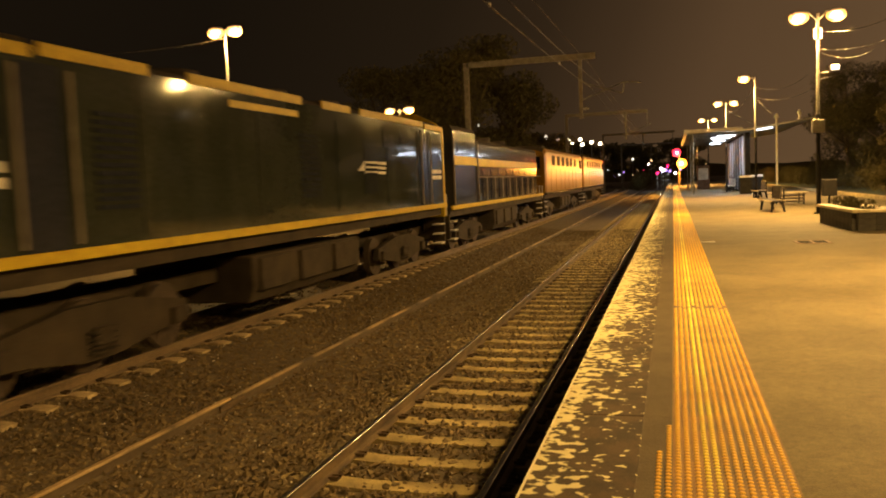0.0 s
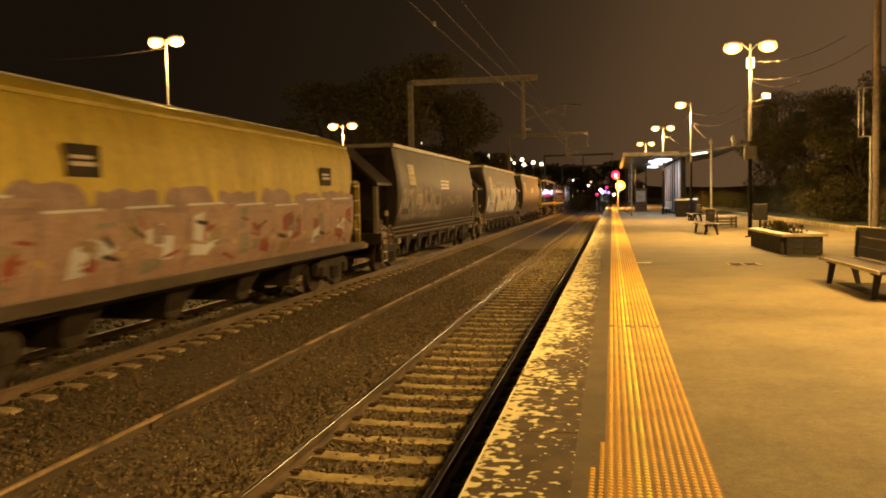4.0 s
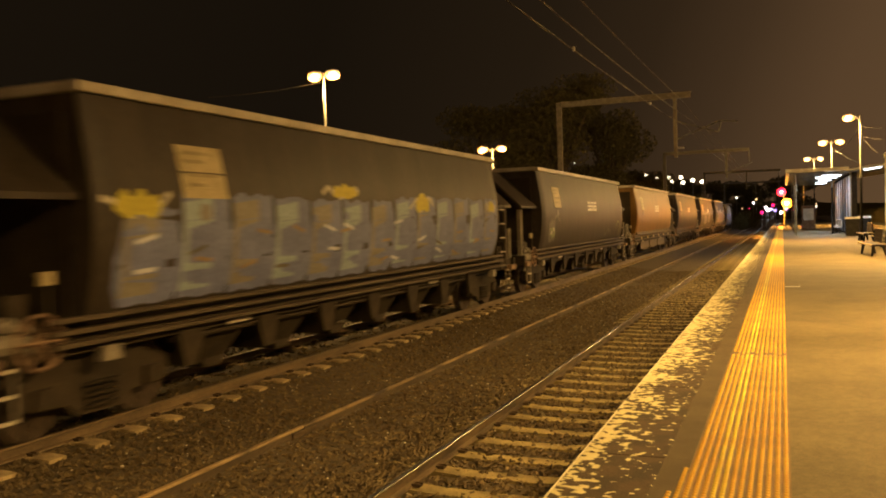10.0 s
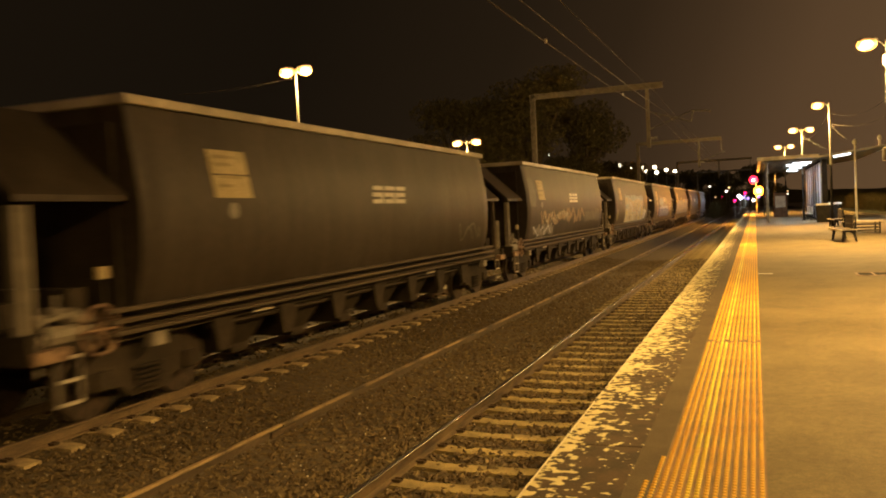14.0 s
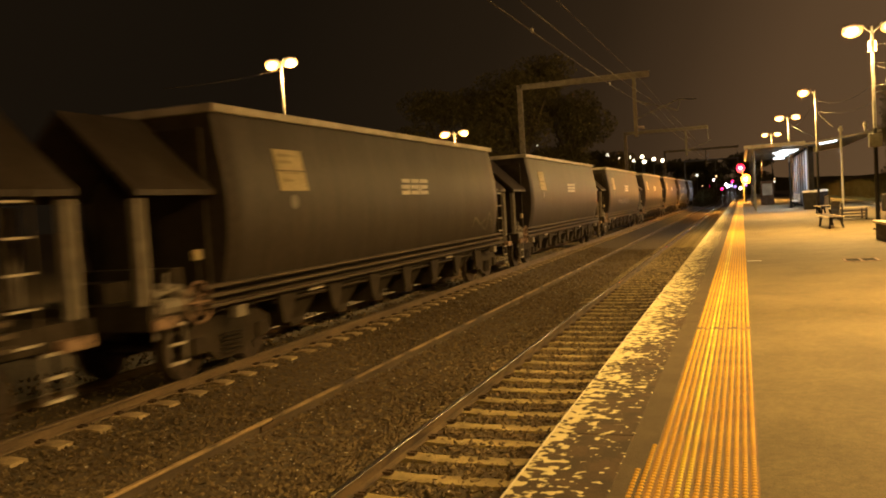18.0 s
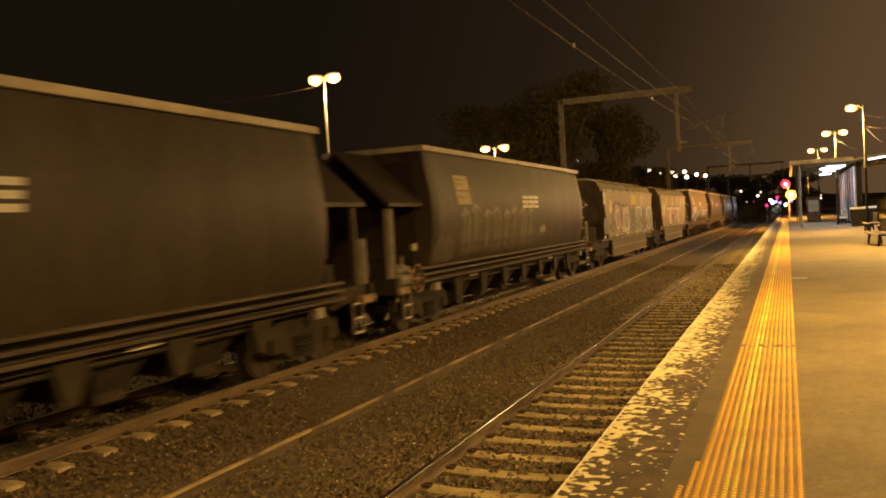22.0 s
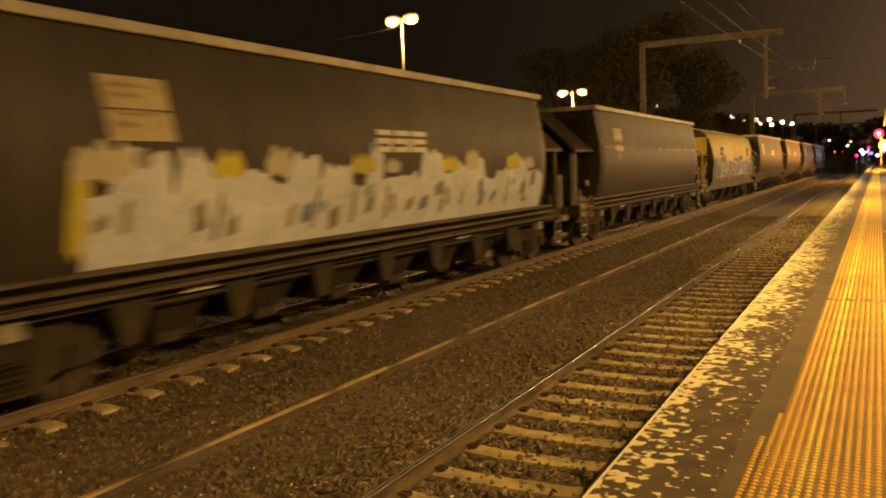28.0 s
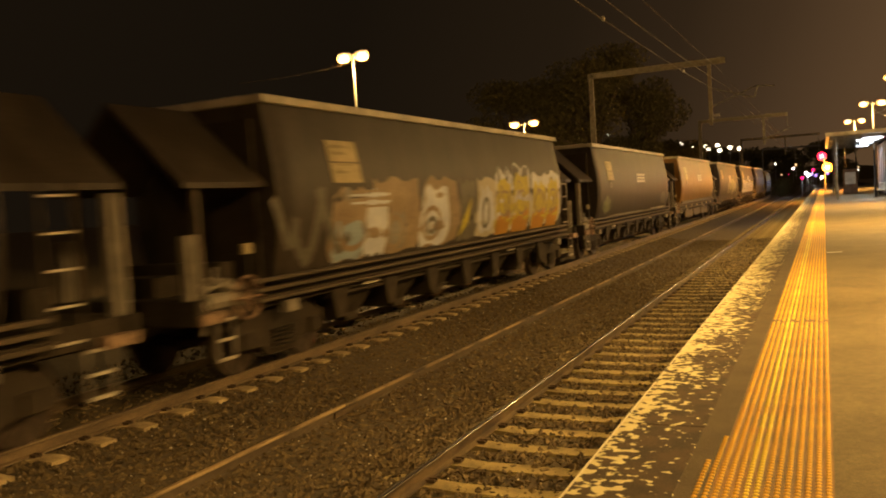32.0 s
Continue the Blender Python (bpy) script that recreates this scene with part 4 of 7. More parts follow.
# ---- platform furniture ----
def shelter():
    root = thing("waiting_shelter", "steel platform shelter with butterfly roof and white tube lights", "shelter")
    bm = bmesh.new()
    slab(bm, [(1.0, 62, 4.50), (4.9, 62, 4.36), (4.9, 62, 4.50), (1.0, 62, 4.62)], (0, 30, 0))
    part("roof_left", bm, M["roof_metal"], root, "lit corrugated roof wing")
    bm = bmesh.new()
    slab(bm, [(4.9, 62, 4.36), (9.6, 62, 4.95), (9.6, 62, 5.05), (4.9, 62, 4.50)], (0, 22, 0))
    part("roof_right", bm, M["roof_metal"], root)
    ribs = mesh_of("roof_rib", made(lambda b: slab(b, [(1.2, 0, 4.40), (4.8, 0, 4.27), (4.8, 0, 4.355), (1.2, 0, 4.485)], (0, .08, 0))), M["galv"])
    for k in range(11):
        o = new("roof_rib", ribs)
        o.parent, o.location = root, (0, 63 + 2.7 * k, 0)
    for k in range(7):
        part("wall_panel", boxes((5.02, 5.10, 63.1 + 2.6 * k, 64.8 + 2.6 * k, 0.15, 4.1)), M["cladding"], root, "pale blue-grey corrugated wall panel")
        part("column", boxes((5.00, 5.16, 64.85 + 2.6 * k, 65.6 + 2.6 * k, 0, 4.3)), M["dark_paint"], root)
    part("end_wall", boxes((5.12, 5.45, 62.95, 63.05, 0, 4.3)), M["dark_paint"], root, "dark end wall")
    for x in (1.6,):
        for y in (64, 74, 90):
            bm = bmesh.new()
            rod(bm, (x, y, 0), (x, y, 4.3), 0.06, 10)
            part("post", bm, M["galv"], root)
    for a, b, c, d in ((3.3, 4.5, 63.4, 63.9), (3.0, 4.4, 66.5, 66.9), (3.4, 4.3, 72, 72.3), (3.4, 4.3, 79, 79.3)):
        part("tube_light", boxes((a, b, c, d, 4.10, 4.18)), M["tube_glow"], root, "glowing white tube light")
    part("fascia", boxes((.95, 4.9, 61.9, 61.99, 4.40, 4.64)), M["roof_metal"], root, "pale roof fascia")
    part("tube_light", made(lambda b: slab(b, [(5.9, 63, 4.39), (6.95, 63, 4.52), (6.95, 63, 4.59), (5.9, 63, 4.46)], (0, .3, 0))), M["tube_glow"], root, "glowing white tube light")
    for x, y in ((3.2, 64.6), (3.4, 76), (6.4, 63.3)):
        data = bpy.data.lights.new("tube_lamp", "AREA")
        data.energy, data.color, data.size = 260, WHITE, 1.2
        ob = new("tube_lamp", data)
        ob.location = (x, y, 4.05)
    return root


shelter()


root = thing("kiosk", "brown ticket kiosk cabinet standing under the shelter roof", "kiosk", place=(3.0, 86, 0))
part("cabinet", boxes((-.6, .6, -.4, .4, 0, 2.3)), M["timber"], root, bevel=.02)
part("face", boxes((-.45, .45, -.42, -.402, .9, 2.0)), M["white_paint"], root, "pale unreadable front panel")
part("cap", boxes((-.66, .66, -.46, .46, 2.3, 2.38)), M["dark_paint"], root)


def bin_thing(place, wide, high, label):
    root = thing("rubbish_bin", label, "bin", "rubbish bins", place)
    w = wide / 2
    bm = bmesh.new()
    loft(bm, [[(-a, -a, z), (a, -a, z), (a, a, z), (-a, a, z)] for a, z in ((w * .86, 0.0), (w, high * .9))])
    part("body", bm, M["dark_paint"], root, bevel=0.012)
    part("lid", boxes((-w * 1.06, w * 1.06, -w * 1.06, w * 1.06, high * .9, high)), M["white_paint"], root, "pale lid", bevel=0.02)
    return root


bin_thing((4.95, 60.8, 0), .85, 1.25, "dark rubbish bin with pale lid near the shelter")
bin_thing((6.0, 64.5, 0), .75, 1.25, "dark rubbish bin with pale lid near the shelter")
root = thing("post_bin", "small dark litter bin mounted on a post", "bin", place=(5.55, 32.6, 0))
part("body", boxes((-.24, .24, -.2, .2, .55, 1.15)), M["dark_paint"], root, bevel=0.03)
bm = bmesh.new()
rod(bm, (0, 0, 0), (0, 0, .56), 0.04)
part("stand", bm, M["dark_paint"], root)


def bench_leg_bm(x):
    """A cast leg: two splayed feet under a cross bar, with a stem up the back."""
    bm = boxes((x - .03, x + .03, -.2, .3, .35, .395), (x - .025, x + .025, .25, .3, .395, .9))
    slab(bm, [(x - .025, -.16, .35), (x - .025, -.06, .35), (x - .025, -.13, 0), (x - .025, -.2, 0)], (.05, 0, 0))
    slab(bm, [(x - .025, .16, .35), (x - .025, .27, .35), (x - .025, .33, 0), (x - .025, .26, 0)], (.05, 0, 0))
    return bm


def bench(place, turn, label, L):
    root = thing("bench", label, "bench", "platform benches", place, turn)
    for k in range(4):
        part("seat_slat", boxes((-L, L, -.22 + k * .115, -.12 + k * .115, .40, .435)), M["dark_wood"], root, bevel=0.006)
    for k in range(3):
        part("back_panel", boxes((-L * .8, L * .35, .262 + .012 * k, .30 + .012 * k, .47 + .162 * k, .626 + .162 * k)), M["dark_wood"], root, "dark solid back board", bevel=0.008)
    part("back_edge", boxes((-L * .8, L * .35, .285, .33, .955, .967)), M["board"], root, "pale worn top edge")
    part("seat_edge", boxes((-L * .8, L * .98, .243, .26, .40, .447)), M["board"], root, "pale worn rear edge")
    part("front_rail", boxes((-L, L, -.245, -.225, .39, .44)), M["board"], root, "pale worn front edge")
    for x in (-L * .72, L * .72):
        part("leg", bench_leg_bm(x), M["dark_paint"], root)
    return root


bench((3.95, 14.0, 0), -88, "dark platform bench with a solid back and pale front edge", 1.5)
bench((3.72, 34.0, 0), -86, "dark platform bench with a solid back beside a slatted table", 1.5)
bench((4.85, 50.6, 0), -88, "dark platform bench with a solid back near the bins", 1.5)


def slatted_table():
    root = thing("slatted_table", "low dark slatted table with a pale worn top", "table", "", (5.1, 40.3, 0), 2)
    for k in range(5):
        part("top_board", boxes((-.76, .76, -.75 + .3 * k, -.465 + .3 * k, .50, .545)), M["board"], root, "pale worn top board", bevel=.008)
    for k in range(3):
        part("side_slat", boxes((-.42, .62, -.66, -.62, .1 + .13 * k, .18 + .13 * k)), M["dark_wood"], root, bevel=.006)
        part("end_slat", boxes((-.46, -.42, -.6, .6, .1 + .13 * k, .18 + .13 * k)), M["dark_wood"], root, bevel=.006)
    for x in (-.38, .58):
        for y in (-.58, .58):
            part("leg", boxes((x - .035, x + .035, y - .035, y + .035, 0, .5)), M["dark_paint"], root)


slatted_table()
# the bench's shadow, laid on the asphalt as a thin dark sheet
root = thing("rubber_mat", "dark patch painted as the bench's shadow on the asphalt", "mat", place=(0, 0, 0))
part("mat", boxes((3.9, 4.9, 12.4, 15.2, 0.0, 0.005)), M["asphalt_patch"], root)
for k in range(3):
    root = thing("seat", "pale moulded platform seat on a steel frame", "seat", "row of seats", (4.55, 69 + 2.6 * k, 0))
    part("shell", boxes((-.25, .25, -.5, .5, .42, .48), (.2, .28, -.5, .5, .48, 1.0)), M["white_paint"], root, bevel=0.03)
    part("leg", boxes((-.15, -.1, -.3, -.25, 0, .42), (-.15, -.1, .25, .3, 0, .42), (.1, .15, -.3, -.25, 0, .42), (.1, .15, .25, .3, 0, .42)), M["dark_paint"], root)


def planter():
    root = thing("planter", "low dark block planter with a pale timber cap and small shrubs", "planter", place=(4.74, 24.0, 0), turn=2)
    w, l = 0.40, 1.95
    me = mesh_of("block", boxes((0, .397, 0, .2, 0, .147)), M["planter"], bevel=0.008)
    for r in range(3):
        for s in (-1, 1):
            for k in range(2):
                o = new("block", me)
                o.parent, o.location = root, (-w + .0 + k * .40, s * l - .1, r * .15)
            for k in range(9):
                o = new("block", me)
                o.parent, o.location, o.rotation_euler = root, (s * w + .1, -l + .1 + k * .415, r * .15), (0, 0, radians(90))
    for a, b, c, d in ((-w - .14, w + .14, -l - .16, -l + .16), (-w - .14, w + .14, l - .16, l + .16), (-w - .14, -w + .16, -l + .165, l - .165), (w - .16, w + .14, -l + .165, l - .165)):
        part("cap", boxes((a, b, c, d, .45, .52)), M["board"], root, "pale timber cap rail", bevel=0.01)
    part("soil", boxes((-w + .12, w - .12, -l + .12, l - .12, .0, .42)), M["soil"], root)
    rng = random.Random(3)
    for k in range(7):
        bm = bmesh.new()
        leaf_cloud(bm, (rng.uniform(-.2, .2), rng.uniform(-1.5, 1.5), .58), (.24, .28, .2), 110, 0.045, rng)
        me = bpy.data.meshes.new("shrub")
        bm.to_mesh(me)
        bm.free()
        me.materials.append(M["leaf"])
        o = new("shrub", me)
        o.parent = root


planter()


def signal():
    root = thing("rail_signal", "railway signal showing red over amber beside the track", "signal", place=(0.9, 110, 0))
    bm = bmesh.new()
    rod(bm, (0, 0, 0), (0, 0, 4.0), 0.09, 10)
    part("post", bm, M["mast"], root)
    part("head", boxes((-.55, .0, .02, .2, 3.7, 4.9), (0.05, .65, .02, .2, 2.3, 3.3)), M["dark_paint"], root)
    # oversized glowing discs with white cores: the glare is built into their size
    bm = bmesh.new()
    rod(bm, (-.26, -.06, 4.25), (-.26, .02, 4.25), 0.5, 18)
    part("red_aspect", bm, M["red_glow"], root, "glowing red signal light, widened to take in its glare")
    for x, z, r in ((-.26, 4.25, .15), (.33, 2.85, .2)):
        bm = bmesh.new()
        rod(bm, (x, -.08, z), (x, -.061, z), r, 12)
        part("aspect_lens", bm, M["core_glow"], root, "white-hot middle of the signal light")
    bm = bmesh.new()
    rod(bm, (.33, -.06, 2.85), (.33, .02, 2.85), 0.58, 18)
    part("amber_aspect", bm, M["amber_glow"], root, "glowing amber signal light, widened to take in its glare")


signal()
point_lamp("signal_light", (0.55, 109, 4.25), 60, (1.0, 0.03, 0.1))
point_lamp("signal_light", (1.1, 109, 2.85), 4200, (1.0, 0.36, 0.04), 0.3)
point_lamp("crossing_lamp", (-1.55, 149.4, 2.5), 500, (0.75, 0.85, 1.0), 0.25)
rng = random.Random(12)
for k in range(26):
    x, y = rng.uniform(-16, 4) * 3.2, rng.uniform(260, 430)
    root = thing("far_street_light", "tiny far street light on a post", "street light", "far lights", (x, y, -1.4))
    h = rng.uniform(2.5, 8)
    bm = bmesh.new()
    rod(bm, (0, 0, 0), (0, 0, h), 0.08, 6)
    part("post", bm, M["mast"], root)
    bm = bmesh.new()
    bmesh.ops.create_icosphere(bm, subdivisions=1, radius=rng.uniform(.2, .42), matrix=Matrix.Translation((0, 0, h + .2)))
    part("lamp", bm, M[rng.choice(["sodium_glow", "cool_glow", "red_glow", "violet_glow", "sodium_glow"])], root)


for x, y, h, c in ((-1.55, 150, 3.3, "crossing_glow"), (-.75, 150, 4.1, "red_glow"), (-2.5, 150, 2.9, "red_glow"), (-1.1, 152, 3.4, "violet_glow"), (-1.9, 153, 3.7, "core_glow"), (.5, 146, 2.8, "core_glow"), (-.4, 154, 3.2, "violet_glow"), (1.4, 158, 3.4, "violet_glow"), (-4.7, 200, 6.0, "sodium_glow"), (-5.3, 200, 5.2, "core_glow"), (-8.9, 200, 6.5, "cool_glow")):
    root = thing("crossing_light", "small far coloured crossing light on a post", "crossing light", "far crossing lights", (x, y, -1.2))
    bm = bmesh.new()
    rod(bm, (0, 0, 0), (0, 0, h), 0.06, 6)
    part("post", bm, M["mast"], root)
    bm = bmesh.new()
    bmesh.ops.create_icosphere(bm, subdivisions=1, radius=.27, matrix=Matrix.Translation((0, 0, h + .15)))
    part("lamp", bm, M[c], root)


# ---- overhead line ----
def gantry(y, x0, x1, z, drop_x, drop_z, bracket):
    root = thing("overhead_gantry", "grey steel gantry carrying the overhead wires", "gantry", "gantries", (0, y, 0))
    bm = boxes((x0 - .13, x0 + .13, -.02, .02, -1.4, z), (x0 - .15, x0 - .13, -.14, .14, -1.4, z), (x0 + .13, x0 + .15, -.14, .14, -1.4, z))
    part("mast", bm, M["mast"], root)
    bm = boxes((x0, x1, -.12, .12, z - .02, z + .02), (x0, x1, -.12, .12, z - .32, z - .28), (x0, x1, -.02, .02, z - .28, z - .02))
    part("beam", bm, M["mast"], root)
    bm = boxes((drop_x - .1, drop_x + .1, -.1, .1, drop_z, z - .3))
    part("drop_post", bm, M["mast"], root)
    for a, b in bracket:
        bm = bmesh.new()
        rod(bm, a, b, 0.035)
        part("bracket_arm", bm, M["galv"], root)
    bm = bmesh.new()
    for k in range(4):
        rod(bm, (drop_x + .15 + k * .09, 0, drop_z + .55), (drop_x + .19 + k * .09, 0, drop_z + .56), 0.07, 10)
    part("insulator", bm, M["white_paint"], root)


gantry(50, -11.9, -4.1, 8.83, -5.0, 5.06, (((-5, 0, 6.1), (-2.5, 0, 7.04)), ((-2.5, 0, 7.04), (-1.55, 0, 6.94)), ((-5, 0, 7.2), (-2.6, 0, 6.4)), ((-2.6, 0, 6.4), (-2.45, 0, 7.0))))
gantry(90, -10.75, -2.3, 8.4, -4.55, 5.4, (((-4.5, 0, 6.0), (-2.0, 0, 6.9)), ((-2.35, 0, 8.1), (-2.35, 0, 7.0))))
gantry(140, -10.9, 0.5, 8.6, -4.5, 5.6, (((-4.5, 0, 6.0), (-2.0, 0, 6.9)), ((0.2, 0, 8.3), (0.2, 0, -1))))
gantry(190, -10.9, 0.5, 8.6, -4.5, 5.6, (((-4.5, 0, 6.0), (-2.0, 0, 6.9)), ((0.2, 0, 8.3), (0.2, 0, -1))))
for ya, yb, sag in ((-30, 50, 1.0), (50, 90, .3), (90, 140, .35), (140, 190, .35)):
    cable("feeder_wire", (-4.5, ya, 8.25), (-4.5, yb, 8.25), .45 * sag, 0.015, "dull overhead feeder wire strung between gantries", 20)
    cable("carrier_wire", (-4.0, ya, 7.1), (-4.0, yb, 7.1), .8 * sag, 0.015, "dull overhead carrier wire strung between gantries", 20)
    cable("contact_wire", (-4.4, ya, 6.85), (-4.4, yb, 6.85), .75 * sag, 0.016, "dull overhead contact wire hung beside the near track", 20)
for y in (8, 22, 36):
    root = thing("wire_clamp", "small pale clamp on the overhead wire", "wire clamp", "wire clamps", (-4.4, y, 6.85 - .75 * (1 - ((y - 10) / 40) ** 2)))
    part("clamp", boxes((-.03, .03, -.05, .05, -.02, .09)), M["white_paint"], root, bevel=.008)


# ---- the train ----
# Vehicles run along +y; each is built round its middle, with z = 0 at the rail top.
PITCH = 19.95
HALF = 7.6


def side_x(z):
    """Half width of a hopper's bowed side at height z."""
    return float(np.interp(z, [1.3, 1.45, 1.9, 2.5, 3.1, 3.8, 4.2], [1.24, 1.32, 1.44, 1.495, 1.47, 1.34, 1.27]))


def round_x(z):
    """Half width of a round-topped hopper."""
    return float(np.interp(z, [1.1, 1.5, 2.3, 3.0, 3.5, 3.8, 4.0, 4.15], [1.3, 1.42, 1.47, 1.44, 1.33, 1.2, 1.0, 0.6]))


def box_x(z):
    """Half width of a ribbed box hopper: a flat side with an inset top."""
    return float(np.interp(z, [0.7, 1.35, 1.4, 3.55, 3.62, 3.95, 4.05], [1.42, 1.42, 1.46, 1.46, 1.36, 1.22, 0.9]))


def body_bm(width, zs, half, cut=0.0):
    bm = bmesh.new()
    inward = lambda y, z: y - math.copysign(cut * max(0, min(1, (3.6 - z) / 2.2)), y) * (abs(y) > half - 1)
    ring = lambda y, k: [(width(z) * k, inward(y, z), z) for z in zs] + [(-width(z) * k, inward(y, z), z) for z in reversed(zs)]
    ys = [-half, -half + 0.06, -half + .5, 0, half - .5, half - 0.06, half]
    ks = [0.975, 1, 1, 1, 1, 1, 0.975]
    loft(bm, [ring(y, k) for y, k in zip(ys, ks)])
    return bm


def wheel_bm(r):
    bm = bmesh.new()
    for s in (-1, 1):
        rod(bm, (s * 0.70, 0, 0), (s * 0.755, 0, 0), r * 1.06, 24)
        rod(bm, (s * 0.755, 0, 0), (s * 0.84, 0, 0), r, 24)
        rod(bm, (s * 0.84, 0, 0), (s * 0.87, 0, 0), r * 0.42, 12)
        for k in range(3):
            a = k * math.tau / 3
            rod(bm, (s * .842, math.cos(a) * r * .66, math.sin(a) * r * .66), (s * .852, math.cos(a) * r * .66, math.sin(a) * r * .66), r * .13, 8)
    rod(bm, (-0.95, 0, 0), (0.95, 0, 0), 0.08, 10)
    return bm


def put(parent, mesh, at=(0, 0, 0), label=""):
    o = new(mesh.name.split(".")[0], mesh)
    o.parent, o.location = parent, at
    return tagged(o, label)


WHEEL = mesh_of("wheelset", wheel_bm(0.5), M["wheel"])
wheelsets = []


def frame_bm(gap):
    bm = bmesh.new()
    slab(bm, [(-.07, -gap - .35, .42), (-.07, -gap - .3, .72), (-.07, -.6, .95), (-.07, .6, .95), (-.07, gap + .3, .72), (-.07, gap + .35, .42), (-.07, gap - .35, .36), (-.07, .35, .2), (-.07, -.35, .2), (-.07, -gap + .35, .36)], (.14, 0, 0))
    return bm


BOLSTER = mesh_of("bogie", boxes((-.9, .9, -.22, .22, .62, .86)), M["under"], bevel=.02)
FRAMES = {2: mesh_of("side_frame", frame_bm(.9), M["under"]), 3: mesh_of("side_frame", frame_bm(1.75), M["under"])}
SPRING = mesh_of("spring", made(lambda b: [rod(b, (0, 0, .28 + .07 * k), (0, 0, .315 + .07 * k), .085 - .012 * (k % 2), 8) for k in range(5)]), M["under"])
AXLE_BOX = mesh_of("axle_box", boxes((-.06, .06, -.14, .14, -.12, .14)), M["under"], bevel=.02)


def bogie(parent, y, axles=(-.9, .9)):
    b = new("bogie", BOLSTER)
    b.parent, b.location = parent, (0, y, 0)
    for s in (-1, 1):
        put(b, FRAMES[len(axles)], (s * .99, 0, 0))
        for a in axles:
            put(b, AXLE_BOX, (s * 1.08, a, .5))
        if s > 0:
            for k in (-.18, 0, .18):
                put(b, SPRING, (1.08, k, 0))
    for a in axles:
        w = new("wheelset", WHEEL)
        w.parent = b
        w.matrix_parent_inverse = Matrix.Translation((0, a, 0.5))
        wheelsets.append(w)


def on_side(width, y, z, lift):
    return (width(z) + lift, y, z)


def sheet(v, f, width, y0, y1, lo, hi, lift, lean=0.0, cols=10, rows=4):
    """A patch on the bowed side between two wavy edges lo(u) and hi(u)."""
    b = len(v)
    for i in range(cols + 1):
        u = i / cols
        a, c = lo(u), hi(u)
        for j in range(rows + 1):
            z = a + (c - a) * j / rows
            v.append(on_side(width, y0 + (y1 - y0) * u + lean * (z - a), z, lift))
    for i in range(cols):
        for j in range(rows):
            p = b + i * (rows + 1) + j
            f.append((p, p + rows + 1, p + rows + 2, p + 1))


def stroke(v, f, width, pts, thick, lift):
    """A painted line of even width through points (y, z) of the side, as one strip."""
    line = []
    for p, q in zip(pts, pts[1:]):
        p, q = Vector(p), Vector(q)
        n = max(1, int((q - p).length / 0.3))
        line += [p.lerp(q, k / n) for k in range(n)]
    line.append(Vector(pts[-1]))
    line = [p for k, p in enumerate(line) if k == 0 or (p - line[k - 1]).length > 0.01]
    if len(line) < 2:
        return
    b = len(v)
    for k, p in enumerate(line):
        d = (line[min(k + 1, len(line) - 1)] - line[max(k - 1, 0)])
        d = d.normalized() if d.length > 1e-6 else Vector((1, 0))
        side = Vector((-d.y, d.x)) * thick / 2
        grow = d * thick * 0.3 * ((k == len(line) - 1) - (k == 0))
        v += [on_side(width, q.x, q.y, lift) for q in (p + side + grow, p - side + grow)]
    f += [(b + 2 * k, b + 2 * k + 1, b + 2 * k + 3, b + 2 * k + 2) for k in range(len(line) - 1)]


